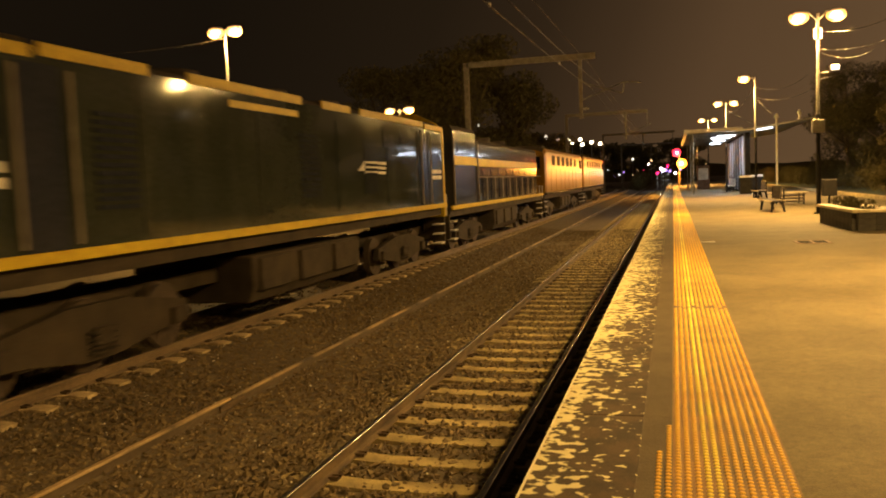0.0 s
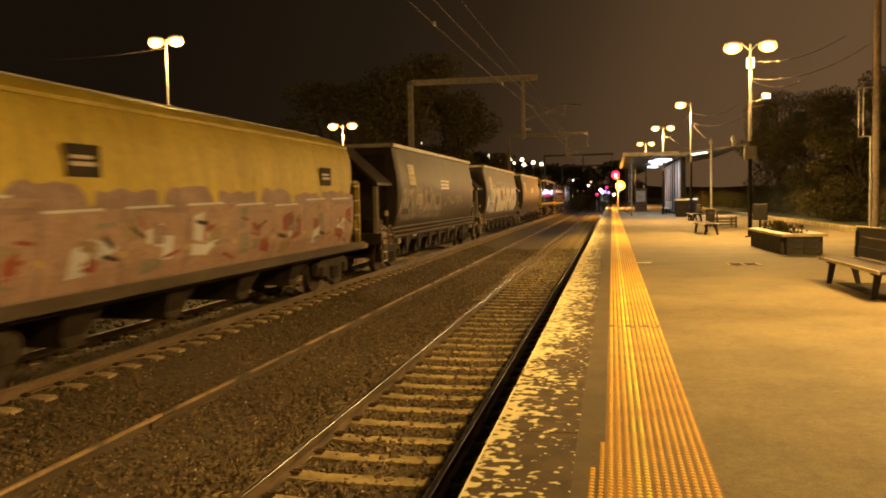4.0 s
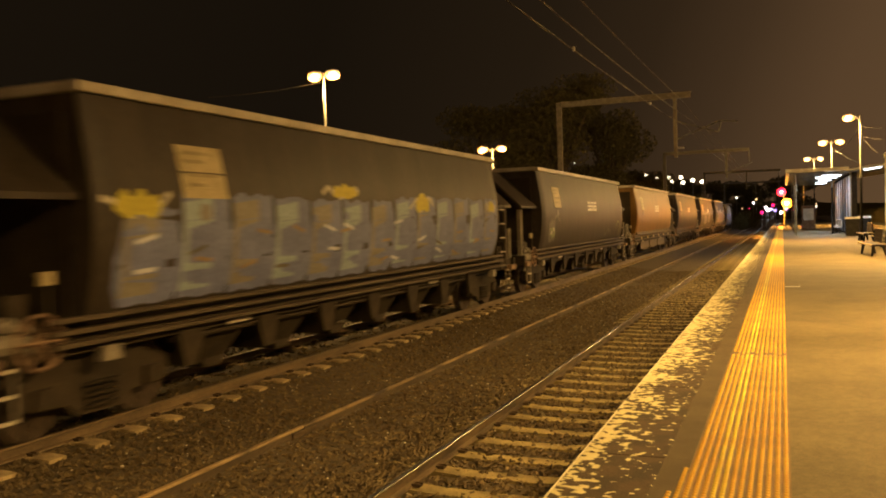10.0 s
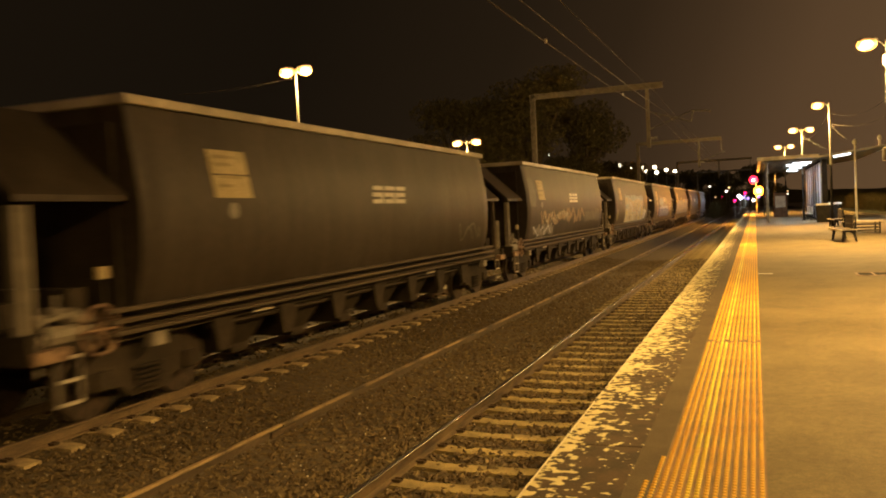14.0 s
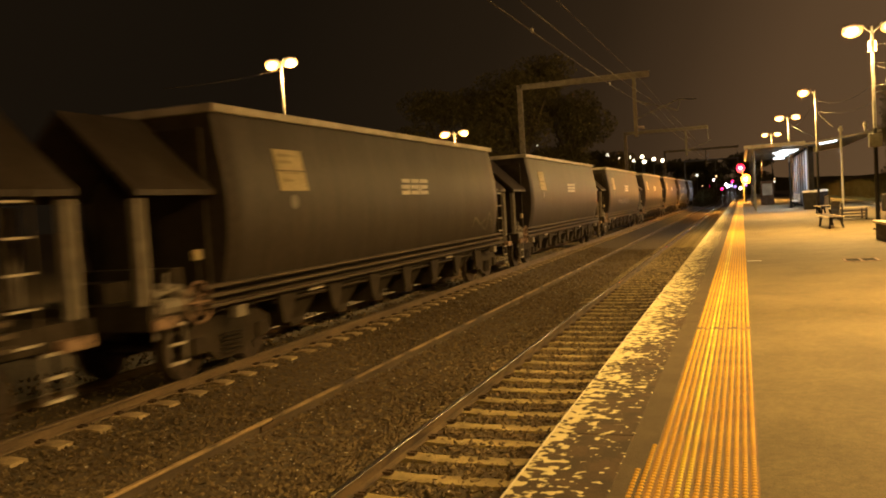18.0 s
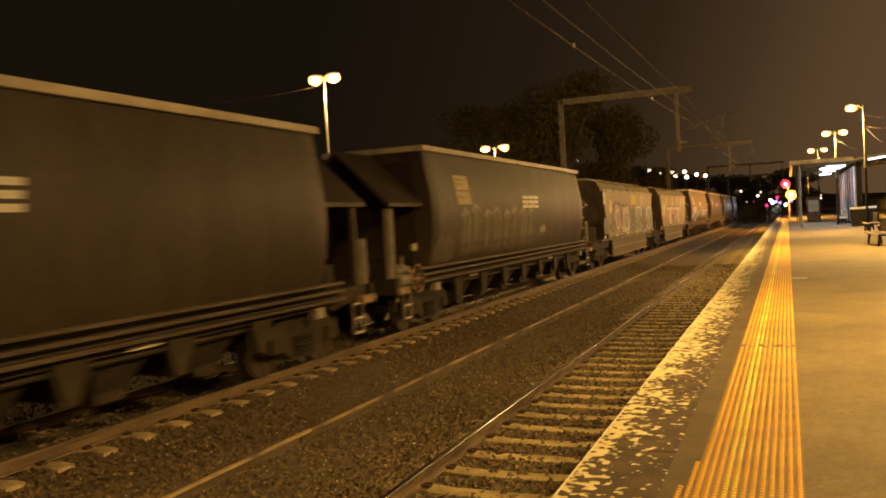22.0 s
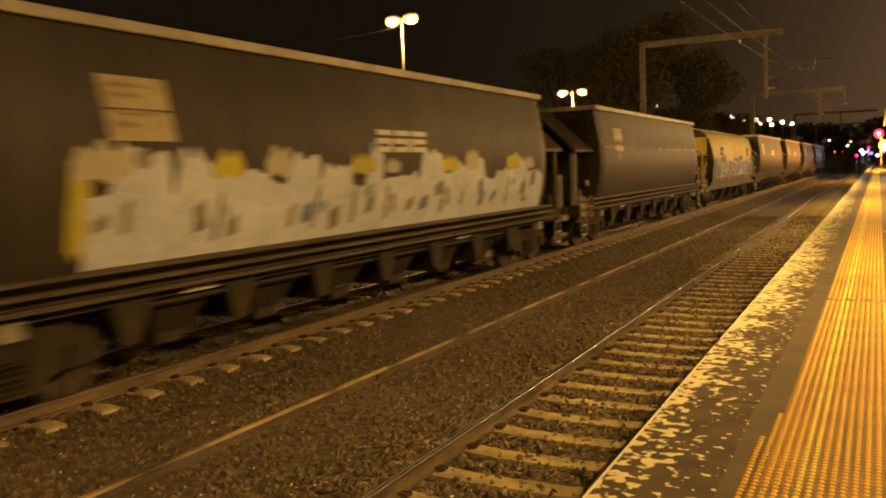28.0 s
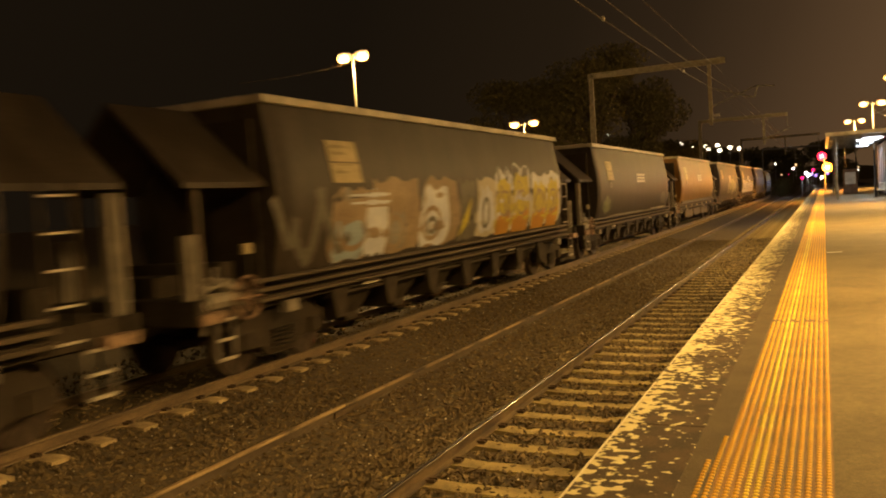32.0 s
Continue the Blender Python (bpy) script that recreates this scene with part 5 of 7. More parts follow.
class Spray:
    """Collects painted shapes by colour and lays them on a wagon as thin paint parts."""

    def __init__(self, wagon, width, seed):
        self.wagon, self.width, self.rng, self.layers = wagon, width, random.Random(seed), []
        self.square = False

    def layer(self, colour):
        self.layers.append((colour, [], []))
        return self.layers[-1][1:]

    def patch(self, colour, u0, u1, z0, z1, lift=.004, lean=0.0, rough=.08, block=False):
        r = self.rng
        ph, q = r.uniform(0, 6), r.uniform(3, 7)
        pinch = .01 if block or self.square else r.uniform(.05, .2)
        edge = lambda u: min(1.0, (min(u, 1 - u) / pinch) ** .6) if min(u, 1 - u) < pinch else 1.0
        mid, h = (z0 + z1) / 2, (z1 - z0) / 2
        hi = lambda u: mid + h * edge(u) * (.92 + rough * math.sin(q * u * 3 + ph) + rough * .5 * math.sin(17 * u + ph))
        lo = lambda u: mid - h * (.6 + .4 * edge(u)) * (.95 + rough * .6 * math.sin(q * u * 2.3 + ph * 2))
        sheet(*self.layer(colour), self.width, -HALF + 2 * HALF * u0, -HALF + 2 * HALF * u1, lo, hi, lift, lean)

    def letters(self, u0, u1, z0, z1, n, fill, outline=None, accents=(), lean=.15, ragged=.12, ground=None):
        r, step = self.rng, (u1 - u0) / n
        if ground:
            m = max(2, n // 2)
            for k in range(m):
                self.patch(ground, u0 + (u1 - u0) * (k - .1) / m, u0 + (u1 - u0) * (k + 1.1) / m, z0 - .05, z1 - r.uniform(0, .25) * (z1 - z0), .002 + .0003 * (k % 2), 0, .12)
        for k in range(n):
            a, b = u0 + step * (k + .02), u0 + step * (k + .98) + step * r.uniform(0, .12)
            top, bot = z1 - r.uniform(0, ragged) * (z1 - z0) * 2, z0 + r.uniform(0, ragged) * (z1 - z0)
            ln = lean * r.uniform(-1, 1)
            if outline:
                self.patch(outline, a - step * .09, b + step * .09, bot - .07, top + .09, .003 + .0004 * (k % 3), ln)
            self.patch(fill if isinstance(fill, str) else r.choice(fill), a, b, bot, top, .006 + .0004 * (k % 3), ln)
            for c in accents:
                w = step * r.uniform(.12, .32)
                x = r.uniform(a + w, max(a + w + .001, b - w))
                zc = r.uniform(bot + .2 * (top - bot), top - .15 * (top - bot))
                hh = (top - bot) * r.uniform(.06, .24)
                if r.random() < .6:
                    v, f = self.layer(c)
                    yy, dy = -HALF + 2 * HALF * x, 2 * HALF * w
                    turn = r.choice((-1, 1))
                    stroke(v, f, self.width, [(yy - dy * .6, zc - turn * hh), (yy, zc + turn * hh * 1.3), (yy + dy * .7, zc - turn * hh * .4)], r.uniform(.05, .15), .0095 + .0004 * r.randrange(3))
                    continue
                self.patch(c, x - w, x + w, max(bot, zc - hh), min(top, zc + hh), .009 + .0004 * r.randrange(3), ln)

    def scrawl(self, u0, u1, z0, z1, n, colour, thick=.09):
        r, step = self.rng, (u1 - u0) / n
        for k in range(n):
            base = -HALF + 2 * HALF * (u0 + step * k)
            v, f = self.layer(colour)
            pts, high, m = [], r.random() < .5, r.randint(4, 6)
            for q in range(m):
                x = -.12 + 1.24 * q / (m - 1) + r.uniform(-.28, .28)
                zz = r.uniform(.6, 1) if high else r.uniform(0, .4)
                high = not high if r.random() < .8 else high
                pts.append((base + 2 * HALF * step * x, z0 + (z1 - z0) * zz))
            ends = [pts[0]] + pts + [pts[-1]]
            curve = []
            for a, b, c, d in zip(ends, ends[1:], ends[2:], ends[3:]):
                for w in (0, .25, .5, .75):
                    curve.append(tuple(.5 * (2 * b[i] + (c[i] - a[i]) * w + (2 * a[i] - 5 * b[i] + 4 * c[i] - d[i]) * w * w + (3 * b[i] - a[i] - 3 * c[i] + d[i]) * w ** 3) for i in (0, 1)))
            stroke(v, f, self.width, curve + [pts[-1]], thick * r.uniform(.8, 1.15), .0072 + .0006 * (k % 3))

    def block(self, colour, u0, u1, a0, a1, b0, b1, lift, lean=0.0):
        """A straight-edged patch: its lower edge runs from a0 to a1, its upper from b0 to b1."""
        sheet(*self.layer(colour), self.width, -HALF + 2 * HALF * u0, -HALF + 2 * HALF * u1, lambda u: a0 + (a1 - a0) * u, lambda u: b0 + (b1 - b0) * u, lift, lean, 3, 4)

    def ring(self, colour, u, z, ru, rz, thick, lift=.010):
        y = -HALF + 2 * HALF * u
        stroke(*self.layer(colour), self.width, [(y + 2 * HALF * ru * math.cos(a), z + rz * math.sin(a)) for a in (k * math.tau / 14 for k in range(15))], thick, lift)

    def piece(self, u0, u1, z0, z1, n, ground, fill, shades, dark=("tag_black", "tag_black", "tag_red")):
        """A large lettered piece: a scalloped pale ground, tall blocks on it, and many short shaded facets and slashes."""
        r, w = self.rng, (u1 - u0) / n
        top = z1 - .24 * (z1 - z0)
        self.block(ground, u0, u1, z0, z0, top, top, .0026, .04)
        for k in range(n + 1):
            self.patch(ground, max(u0, u0 + w * (k - .45)), min(u1, u0 + w * (k + .62)), z0 + .5, z1 - r.uniform(0, .14), .003 + .0004 * (k % 2), .04, .05)
        for k in range(n):
            a, b, t = u0 + w * (k + .05), u0 + w * (k + .99), top + r.uniform(-.1, .12)
            self.block(fill, a, b, z0 + .03, z0 + .03, t, t + r.uniform(-.1, .1), .0055 + .0004 * (k % 2), r.uniform(-.04, .06))
            for _ in range(5):
                c, z, d = r.uniform(a, b - w * .3), r.uniform(z0 + .05, t - .45), w * r.uniform(.15, .34)
                h = r.uniform(.15, .42)
                self.block(r.choice(shades), c, c + d, z, z + r.uniform(-.12, .12), z + h, z + h + r.uniform(-.15, .15), .0068 + .0003 * r.randrange(3), r.uniform(-.3, .3))
            for _ in range(4):
                c, z = r.uniform(a, b - w * .2), r.uniform(z0 + .2, t - .1)
                y, d = -HALF + 2 * HALF * c, 2 * HALF * w * r.uniform(.1, .26)
                stroke(*self.layer(r.choice(dark)), self.width, [(y, z), (y + d, z + r.uniform(-.2, .2))], r.uniform(.04, .09), .0085 + .0003 * r.randrange(3))
            y = -HALF + 2 * HALF * a
            stroke(*self.layer("tag_white"), self.width, [(y, t + .02), (y + 2 * HALF * w * .7, t + .04)], .04, .0098)

    def done(self):
        for colour, v, f in self.layers:
            me = bpy.data.meshes.new("graffiti")
            me.from_pydata(v, [], f)
            me.materials.append(M[colour])
            o = new("graffiti", me)
            o.parent = self.wagon
            tagged(o, "sprayed graffiti in " + colour[4:].replace("_", " ") + " paint")


CACHE = {}


def cached(name, build, mat, **kw):
    key = (name, mat.name)
    if key not in CACHE:
        CACHE[key] = mesh_of(name.split("|")[0], build(), mat, **kw)
    return CACHE[key]


def canopy_bm(s):
    """The gabled cover over a hopper's end: two slopes from a ridge down to eaves at the sides."""
    bm = bmesh.new()
    y0, d = s * 7.62, s * 1.82
    ring = [(0, y0, 4.12), (1.27, y0, 2.92), (1.27, y0, 2.84), (1.22, y0, 2.84), (0, y0, 4.04), (-1.22, y0, 2.84), (-1.27, y0, 2.84), (-1.27, y0, 2.92)]
    slab(bm, ring, (0, d, 0))
    return bm


def post_bm(top=2.8):
    """An upright H-section: two pale flanges joined by a recessed web."""
    bm = bmesh.new()
    slab(bm, [(x, y, 1.15) for x, y in ((-.06, -.11), (.06, -.11), (.06, -.05), (0, -.05), (0, .05), (.06, .05), (.06, .11), (-.06, .11), (-.06, .05), (-.03, .05), (-.03, -.05), (-.06, -.05))], (0, 0, top - 1.15))
    return bm


def end_rail_bm():
    """A low bent hand rail standing on a wagon's end platform."""
    bm = bmesh.new()
    for a, b in (((1.1, -.5, 1.3), (1.1, -.5, 2.05)), ((1.1, -.5, 2.05), (1.1, .15, 2.05)), ((1.1, .15, 2.05), (1.1, .15, 1.3)), ((1.1, -.18, 1.3), (1.1, -.18, 2.05))):
        rod(bm, a, b, .04, 8)
    return bm


def ladder_bm():
    bm = bmesh.new()
    for y in (-.23, .23):
        box(bm, -.012, .012, y - .02, y + .02, 1.0, 2.95)
    return bm


def rung_bm():
    return boxes((-.03, .03, -.21, .21, -.014, .014))


def coupler_bm(s):
    bm = bmesh.new()
    box(bm, -.09, .09, *sorted((s * 9.4, s * 9.75)), .78, 1.0)
    slab(bm, [(-.16, s * 9.72, .72), (.16, s * 9.72, .72), (.2, s * 9.95, .72), (-.05, s * 9.99, .72), (-.18, s * 9.9, .72)], (0, 0, .34))
    return bm


def brake_wheel_bm():
    bm = bmesh.new()
    n = 22
    for k in range(n):
        a, b = k * math.tau / n, (k + 1) * math.tau / n
        rod(bm, (0, .31 * math.cos(a), .31 * math.sin(a)), (0, .31 * math.cos(b), .31 * math.sin(b)), .024, 6)
    for k in range(6):
        a = k * math.tau / 6
        rod(bm, (0, 0, 0), (0, .30 * math.cos(a), .30 * math.sin(a)), .02, 6)
    rod(bm, (-.3, 0, 0), (.03, 0, 0), .06, 10)
    return bm


def brake_gear_bm():
    """Valves, a reservoir and bent pipes clustered at a wagon's end."""
    bm = bmesh.new()
    rod(bm, (1.18, -.55, 1.22), (1.18, .1, 1.22), .13, 10)
    for y, z, r in ((-.62, 1.42, .10), (-.38, 1.5, .08), (-.12, 1.43, .11), (.12, 1.36, .07), (-.7, 1.2, .09)):
        rod(bm, (1.1, y, z), (1.3, y, z + .02), r, 9, r * .7)
    for a, b in (((1.25, -.6, 1.42), (1.25, -.1, 1.47)), ((1.25, -.1, 1.47), (1.28, .15, 1.1)), ((1.24, -.38, 1.5), (1.24, -.36, 1.72)), ((1.28, -.7, 1.2), (1.28, -.72, .8))):
        rod(bm, a, b, .028, 6)
    return bm


def chute_bm():
    bm = bmesh.new()
    loft(bm, [[(-1.22, -w, z), (1.22, -w, z), (1.22, w, z), (-1.22, w, z)] if z > .9 else [(-.9, -w, z), (.9, -w, z), (.9, w, z), (-.9, w, z)] for w, z in ((.22, .34), (.28, .48), (.62, 1.12))])
    return bm


def gusset_bm():
    bm = bmesh.new()
    slab(bm, [(1.24, -.34, 1.14), (1.24, .34, 1.14), (1.2, .12, .52), (1.2, -.12, .52)], (.07, 0, 0))
    return bm


def logo_bm():
    """Three plain block shapes of bars."""
    bm = bmesh.new()
    for k in range(3):
        y = -.5 + k * .6
        for j in range(3):
            z = 2.78 + j * .145
            w0, w1 = ((.0, .52), (.0, .52), (.05, .56))[j]
            slab(bm, [(side_x(z) + .004, y + w0, z), (side_x(z) + .004, y + w1, z), (side_x(z + .09) + .004, y + w1 + .02, z + .09), (side_x(z + .09) + .004, y + w0 + .02, z + .09)], (.003, 0, 0))
        z0, z1 = (2.87, 2.925) if k < 2 else (2.78, 3.02)
        off = .42 if k < 2 else .0
        slab(bm, [(side_x(2.9) + .004, y + off, z0), (side_x(2.9) + .004, y + off + .1, z0), (side_x(3.0) + .004, y + off + .1, z1), (side_x(3.0) + .004, y + off, z1)], (.003, 0, 0))
    return bm


def board_bm():
    bm = bmesh.new()
    slab(bm, [(side_x(2.88) + .012, -5.99, 2.88), (side_x(2.88) + .012, -5.02, 2.88), (side_x(3.62) + .012, -5.08, 3.62), (side_x(3.62) + .012, -6.05, 3.62)], (.01, 0, 0))
    return bm


def board_mark_bm(j):
    bm = bmesh.new()
    for z, a, b in ((3.49, -5.92, -5.32), (3.37, -5.92, -5.47), (3.18, -5.88, -5.22), (3.04, -5.88, -5.52))[j:j + 1]:
        slab(bm, [(side_x(z) + .026, a, z), (side_x(z) + .026, b, z), (side_x(z + .05) + .026, b, z + .05), (side_x(z + .05) + .026, a, z + .05)], (.003, 0, 0))
    return bm


ZS = [1.32, 1.45, 1.7, 2.0, 2.3, 2.6, 2.9, 3.2, 3.5, 3.8, 4.14]


def hopper(label, paint="hopper", skirt=False, rim="rim", ladder=True, marked=True, short=("front",), pale_eaves=False, bare=()):
    """A long open-sided grain hopper with end covers, ribs along its sill, chutes and two bogies."""
    root = thing("hopper_wagon", label, "hopper wagon", "train of hopper wagons")
    p = M[paint]
    put(root, cached("body", lambda: body_bm(side_x, ZS, HALF), p, smooth=True))
    put(root, cached("top_rim", lambda: boxes((1.24, 1.36, -7.66, 7.66, 4.14, 4.27), (-1.36, -1.24, -7.66, 7.66, 4.14, 4.27), (-1.235, 1.235, -7.66, -7.56, 4.14, 4.27), (-1.235, 1.235, 7.56, 7.66, 4.14, 4.27)), M[rim], bevel=.012), label="pale worn top rim")
    put(root, cached("roof_cover", lambda: boxes((-1.23, 1.23, -7.55, 7.55, 4.145, 4.2)), p))
    for k, z in enumerate((1.42, 1.28, 1.13)):
        put(root, cached("sill_rib|%d" % k, lambda: boxes((1.26, 1.40 + .02 * k, -8.2, 8.2, z - .03, z + .03), (-1.42, -1.26, -8.2, 8.2, z - .03, z + .03)), M["sill"], bevel=.008))
    put(root, cached("underframe", lambda: boxes((-1.27, 1.27, -9.35, 9.35, 1.0, 1.30), (-.3, .3, -9.4, 9.4, .8, 1.0), (-1.35, 1.35, -9.45, -9.3, .95, 1.3), (-1.35, 1.35, 9.3, 9.45, .95, 1.3)), M["under"]))
    for s, n in ((-1, "rear"), (1, "front")):
        if n in bare:
            put(root, cached("end_rail|low", end_rail_bm, M["post"]), (0, s * 8.75, 0), "pale bent hand rail")
        else:
            put(root, cached("end_cover|" + n, lambda: canopy_bm(s), M["hopper"]))
        put(root, cached("coupler|" + n, lambda: coupler_bm(s), M["wheel"]))
        put(root, cached("end_wall|" + n, lambda: boxes((-1.1, 1.1, *sorted((s * 7.62, s * 7.7)), 1.3, 3.9), (-1.0, 1.0, *sorted((s * 8.2, s * 8.5)), 1.3, 1.75), (-.5, .3, *sorted((s * 8.6, s * 9.1)), 1.3, 1.6)), M["under"]))
        for x in (-1.18, 1.18):
            if n in bare:
                pass
            elif n not in short:
                put(root, cached("end_post", post_bm, M["post"]), (x, s * 9.33, 0), "dull painted end post")
            else:
                put(root, cached("short_post", lambda: post_bm(2.2), M["post"]), (x, s * 9.33, 0), "dull painted short end post")
                put(root, cached("eave_post", lambda: boxes((-.05, .05, -.04, .04, 1.15, 2.85)), M["sill"]), (x * .97, s * 9.1, 0))
            put(root, cached("corner_step", lambda: boxes((-.14, .14, -.25, .25, -.05, .1)), M["rust_part"]), (x * 1.08, s * 9.15, 1.0), "rusty corner step")
        put(root, cached("step_iron", lambda: boxes((-.02, .02, -.2, -.17, -.6, 0)), M["post"]), (1.3, s * 8.85, .98))
        put(root, cached("step_iron", lambda: None, M["post"]), (1.3, s * 8.85 + .37, .98))
        for dz in (0, .28, .56):
            put(root, cached("step_tread", lambda: boxes((-.03, .03, -.17, .17, -.6, -.565)), M["rim"]), (1.3, s * 8.85, .98 + dz), "pale worn step tread")
        put(root, cached("jack_pad", lambda: boxes((1.24, 1.41, -.14, .14, .86, 1.05)), M["post"], bevel=.012), (0, s * 7.3, 0), "pale worn jacking pad")
        if pale_eaves:
            put(root, cached("eave_strip|" + n, lambda: boxes((1.272, 1.285, *sorted((s * 7.62, s * 9.42)), 2.83, 2.93)), M["rim"]), label="pale painted eave edge")
        bogie(root, s * 7.2)
    # pale plates stand in for patches of shine along the sill's lower edge
    for y in (-4.6, 3.1):
        put(root, cached("wear_plate", lambda: boxes((1.285, 1.30, -.28, .28, 1.0, 1.06)), M["rim"]), (0, y, 0), "pale plate painted as a shine below the sill")
    if ladder:
        steps = put(root, cached("ladder", ladder_bm, M["under"]), (1.28, 8.45, 0), "dark steel ladder with pale rungs")
        for j in range(5):
            put(steps, cached("rung", rung_bm, M["rim"]), (0, 0, 1.1 + .42 * j), "pale worn rung")
    put(root, cached("brake_gear", brake_gear_bm, M["post"]), (0, -8.55, 0), "dull tan cluster of brake valves and pipes")
    put(root, cached("data_box", lambda: boxes((1.12, 1.2, -.09, .09, 1.84, 2.0)), M["board"], bevel=.01), (0, -8.05, 0), "small pale box on the end frame")
    put(root, cached("data_arm", lambda: boxes((1.14, 1.18, -.02, .02, 1.3, 1.84)), M["under"]), (0, -8.05, 0))
    put(root, cached("brake_wheel", brake_wheel_bm, M["rust_part"]), (1.36, -8.35, 1.22), "rusty handbrake wheel")
    if skirt:
        for k in range(3):
            put(root, cached("skirt_panel", lambda: boxes((1.2, 1.26, -1.62, 1.62, .52, .98)), M["skirt"]), (0, -3.6 + 3.6 * k, 0))
        put(root, cached("skirt_sill", lambda: boxes((1.30, 1.40, -7.3, 7.3, 1.46, 1.60)), M["skirt"]))
        for k in range(6):
            put(root, cached("marker_plate", lambda: boxes((1.442, 1.452, -.2, .2, 1.17, 1.29)), M["board"]), (0, -6 + 2.4 * k, 0), "pale marker plate")
        for k in (-1.8, 1.8, -5.4, 5.4):
            put(root, cached("chute", chute_bm, M["under"]), (0, k, 0))
    else:
        for k in range(6):
            put(root, cached("chute", chute_bm, M["under"]), (0, -4.75 + 1.9 * k, 0))
        for k in range(7):
            put(root, cached("gusset", gusset_bm, M["under"]), (0, -5.7 + 1.9 * k, 0))
    put(root, cached("board", board_bm, M["board"]), label="pale yellowish notice board")
    for j in range(4):
        put(root, cached("board_mark|%d" % j, lambda: board_mark_bm(j), M["board_mark"]), label="dull unreadable printed bar")
    put(root, cached("board_gap", lambda: made(lambda b: slab(b, [(side_x(3.22) + .026, -6.02, 3.22), (side_x(3.22) + .026, -5.04, 3.22), (side_x(3.25) + .026, -5.04, 3.25), (side_x(3.25) + .026, -6.02, 3.25)], (.002, 0, 0))), M["sill"]), label="dark joint across the board")
    put(root, cached("roundel", lambda: made(lambda b: rod(b, (side_x(2.68) + .004, -5.55, 2.68), (side_x(2.68) + .010, -5.55, 2.68), .13, 14)), M["tag_grey"]), label="small dull painted disc")
    if marked:
        put(root, cached("logo", logo_bm, M["logo"]), label="white block logo shapes")
    put(root, cached("air_pipe", lambda: made(lambda b: rod(b, (1.2, -6, .92), (1.2, 6, .92), .035, 6)), M["under"]))
    # small chrome plate added only to give a glint
    put(root, cached("glint_plate", lambda: boxes((1.27, 1.285, -.17, .17, .60, .64)), M["chrome"]), (0, -1.4, 0), "shiny plate added for a glint below the sill")
    return root


def round_hopper(label):
    """A yellow round-topped hopper with an open end frame and no end covers."""
    root = thing("hopper_wagon", label, "hopper wagon", "train of hopper wagons")
    p = M["hopper_yellow"]
    zs = [1.1, 1.3, 1.6, 2.0, 2.4, 2.8, 3.15, 3.45, 3.65, 3.8, 3.92, 4.02, 4.12]
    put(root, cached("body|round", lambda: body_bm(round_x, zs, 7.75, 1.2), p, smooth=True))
    # faces turned to the ends are darker than the yellow sides
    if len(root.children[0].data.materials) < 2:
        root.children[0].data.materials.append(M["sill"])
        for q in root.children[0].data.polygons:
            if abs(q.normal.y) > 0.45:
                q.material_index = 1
    put(root, cached("roof_walk", lambda: boxes((-.45, .45, -7.6, 7.6, 4.14, 4.2)), M["rim"]))
    put(root, cached("roof_rail", lambda: boxes((1.16, 1.22, -7.7, 7.7, 3.80, 3.86)), p))
    put(root, cached("sill|round", lambda: boxes((1.3, 1.4, -8.6, 8.6, .98, 1.16), (-1.4, -1.3, -8.6, 8.6, .98, 1.16)), M["sill"]))
    put(root, cached("underframe|round", lambda: boxes((-1.25, 1.25, -8.9, 8.9, .9, 1.15), (-.3, .3, -9.2, 9.2, .75, .95)), M["under"]))
    for s, n in ((-1, "rear"), (1, "front")):
        put(root, cached("coupler|" + n, lambda: coupler_bm(s), M["wheel"]), (0, -s * .55, 0))
        put(root, cached("end_panel|" + n, lambda: boxes((-1.2, 1.2, *sorted((s * 7.76, s * 7.82)), 2.75, 3.7)), p), label="dirty yellow end panel")
        for x in (-1.15, 1.15):
            put(root, cached("end_post|round", lambda: boxes((-.05, .05, -.05, .05, 1.1, 2.9), (-.05, .05, .06, .1, 1.1, 2.9)), p), (x, s * 8.75, 0))
            put(root, cached("end_brace|" + n, lambda: made(lambda b: rod(b, (0, s * 7.7, 2.6), (0, s * 8.75, 1.2), .06, 6)), p), (x, 0, 0))
            put(root, cached("end_rail|" + n, lambda: made(lambda b: rod(b, (0, s * 7.7, 2.9), (0, s * 8.8, 2.9), .05, 6)), p), (x, 0, 0))
            put(root, cached("corner_step", lambda: boxes((-.14, .14, -.25, .25, -.05, .1)), M["rust_part"]), (x * 1.08, s * 8.7, 1.0), "rusty corner step")
        bogie(root, s * 6.7)
    steps = put(root, cached("ladder", ladder_bm, M["under"]), (1.25, 8.3, 0))
    for j in range(5):
        put(steps, cached("rung", rung_bm, M["rim"]), (0, 0, 1.1 + .42 * j))
    steps = put(root, cached("ladder", ladder_bm, M["under"]), (1.25, -8.3, 0))
    for j in range(5):
        put(steps, cached("rung", rung_bm, M["rim"]), (0, 0, 1.1 + .42 * j))
    put(root, cached("brake_gear", brake_gear_bm, M["post"]), (0, -8.55, 0), "dull tan cluster of brake valves and pipes")
    put(root, cached("data_box", lambda: boxes((1.12, 1.2, -.09, .09, 1.84, 2.0)), M["board"], bevel=.01), (0, -8.05, 0), "small pale box on the end frame")
    put(root, cached("data_arm", lambda: boxes((1.14, 1.18, -.02, .02, 1.3, 1.84)), M["under"]), (0, -8.05, 0))
    put(root, cached("brake_wheel", brake_wheel_bm, M["rust_part"]), (1.3, -8.45, 1.2), "rusty handbrake wheel")
    for k in range(4):
        put(root, cached("chute", chute_bm, M["under"]), (0, -4.2 + 2.8 * k, 0))
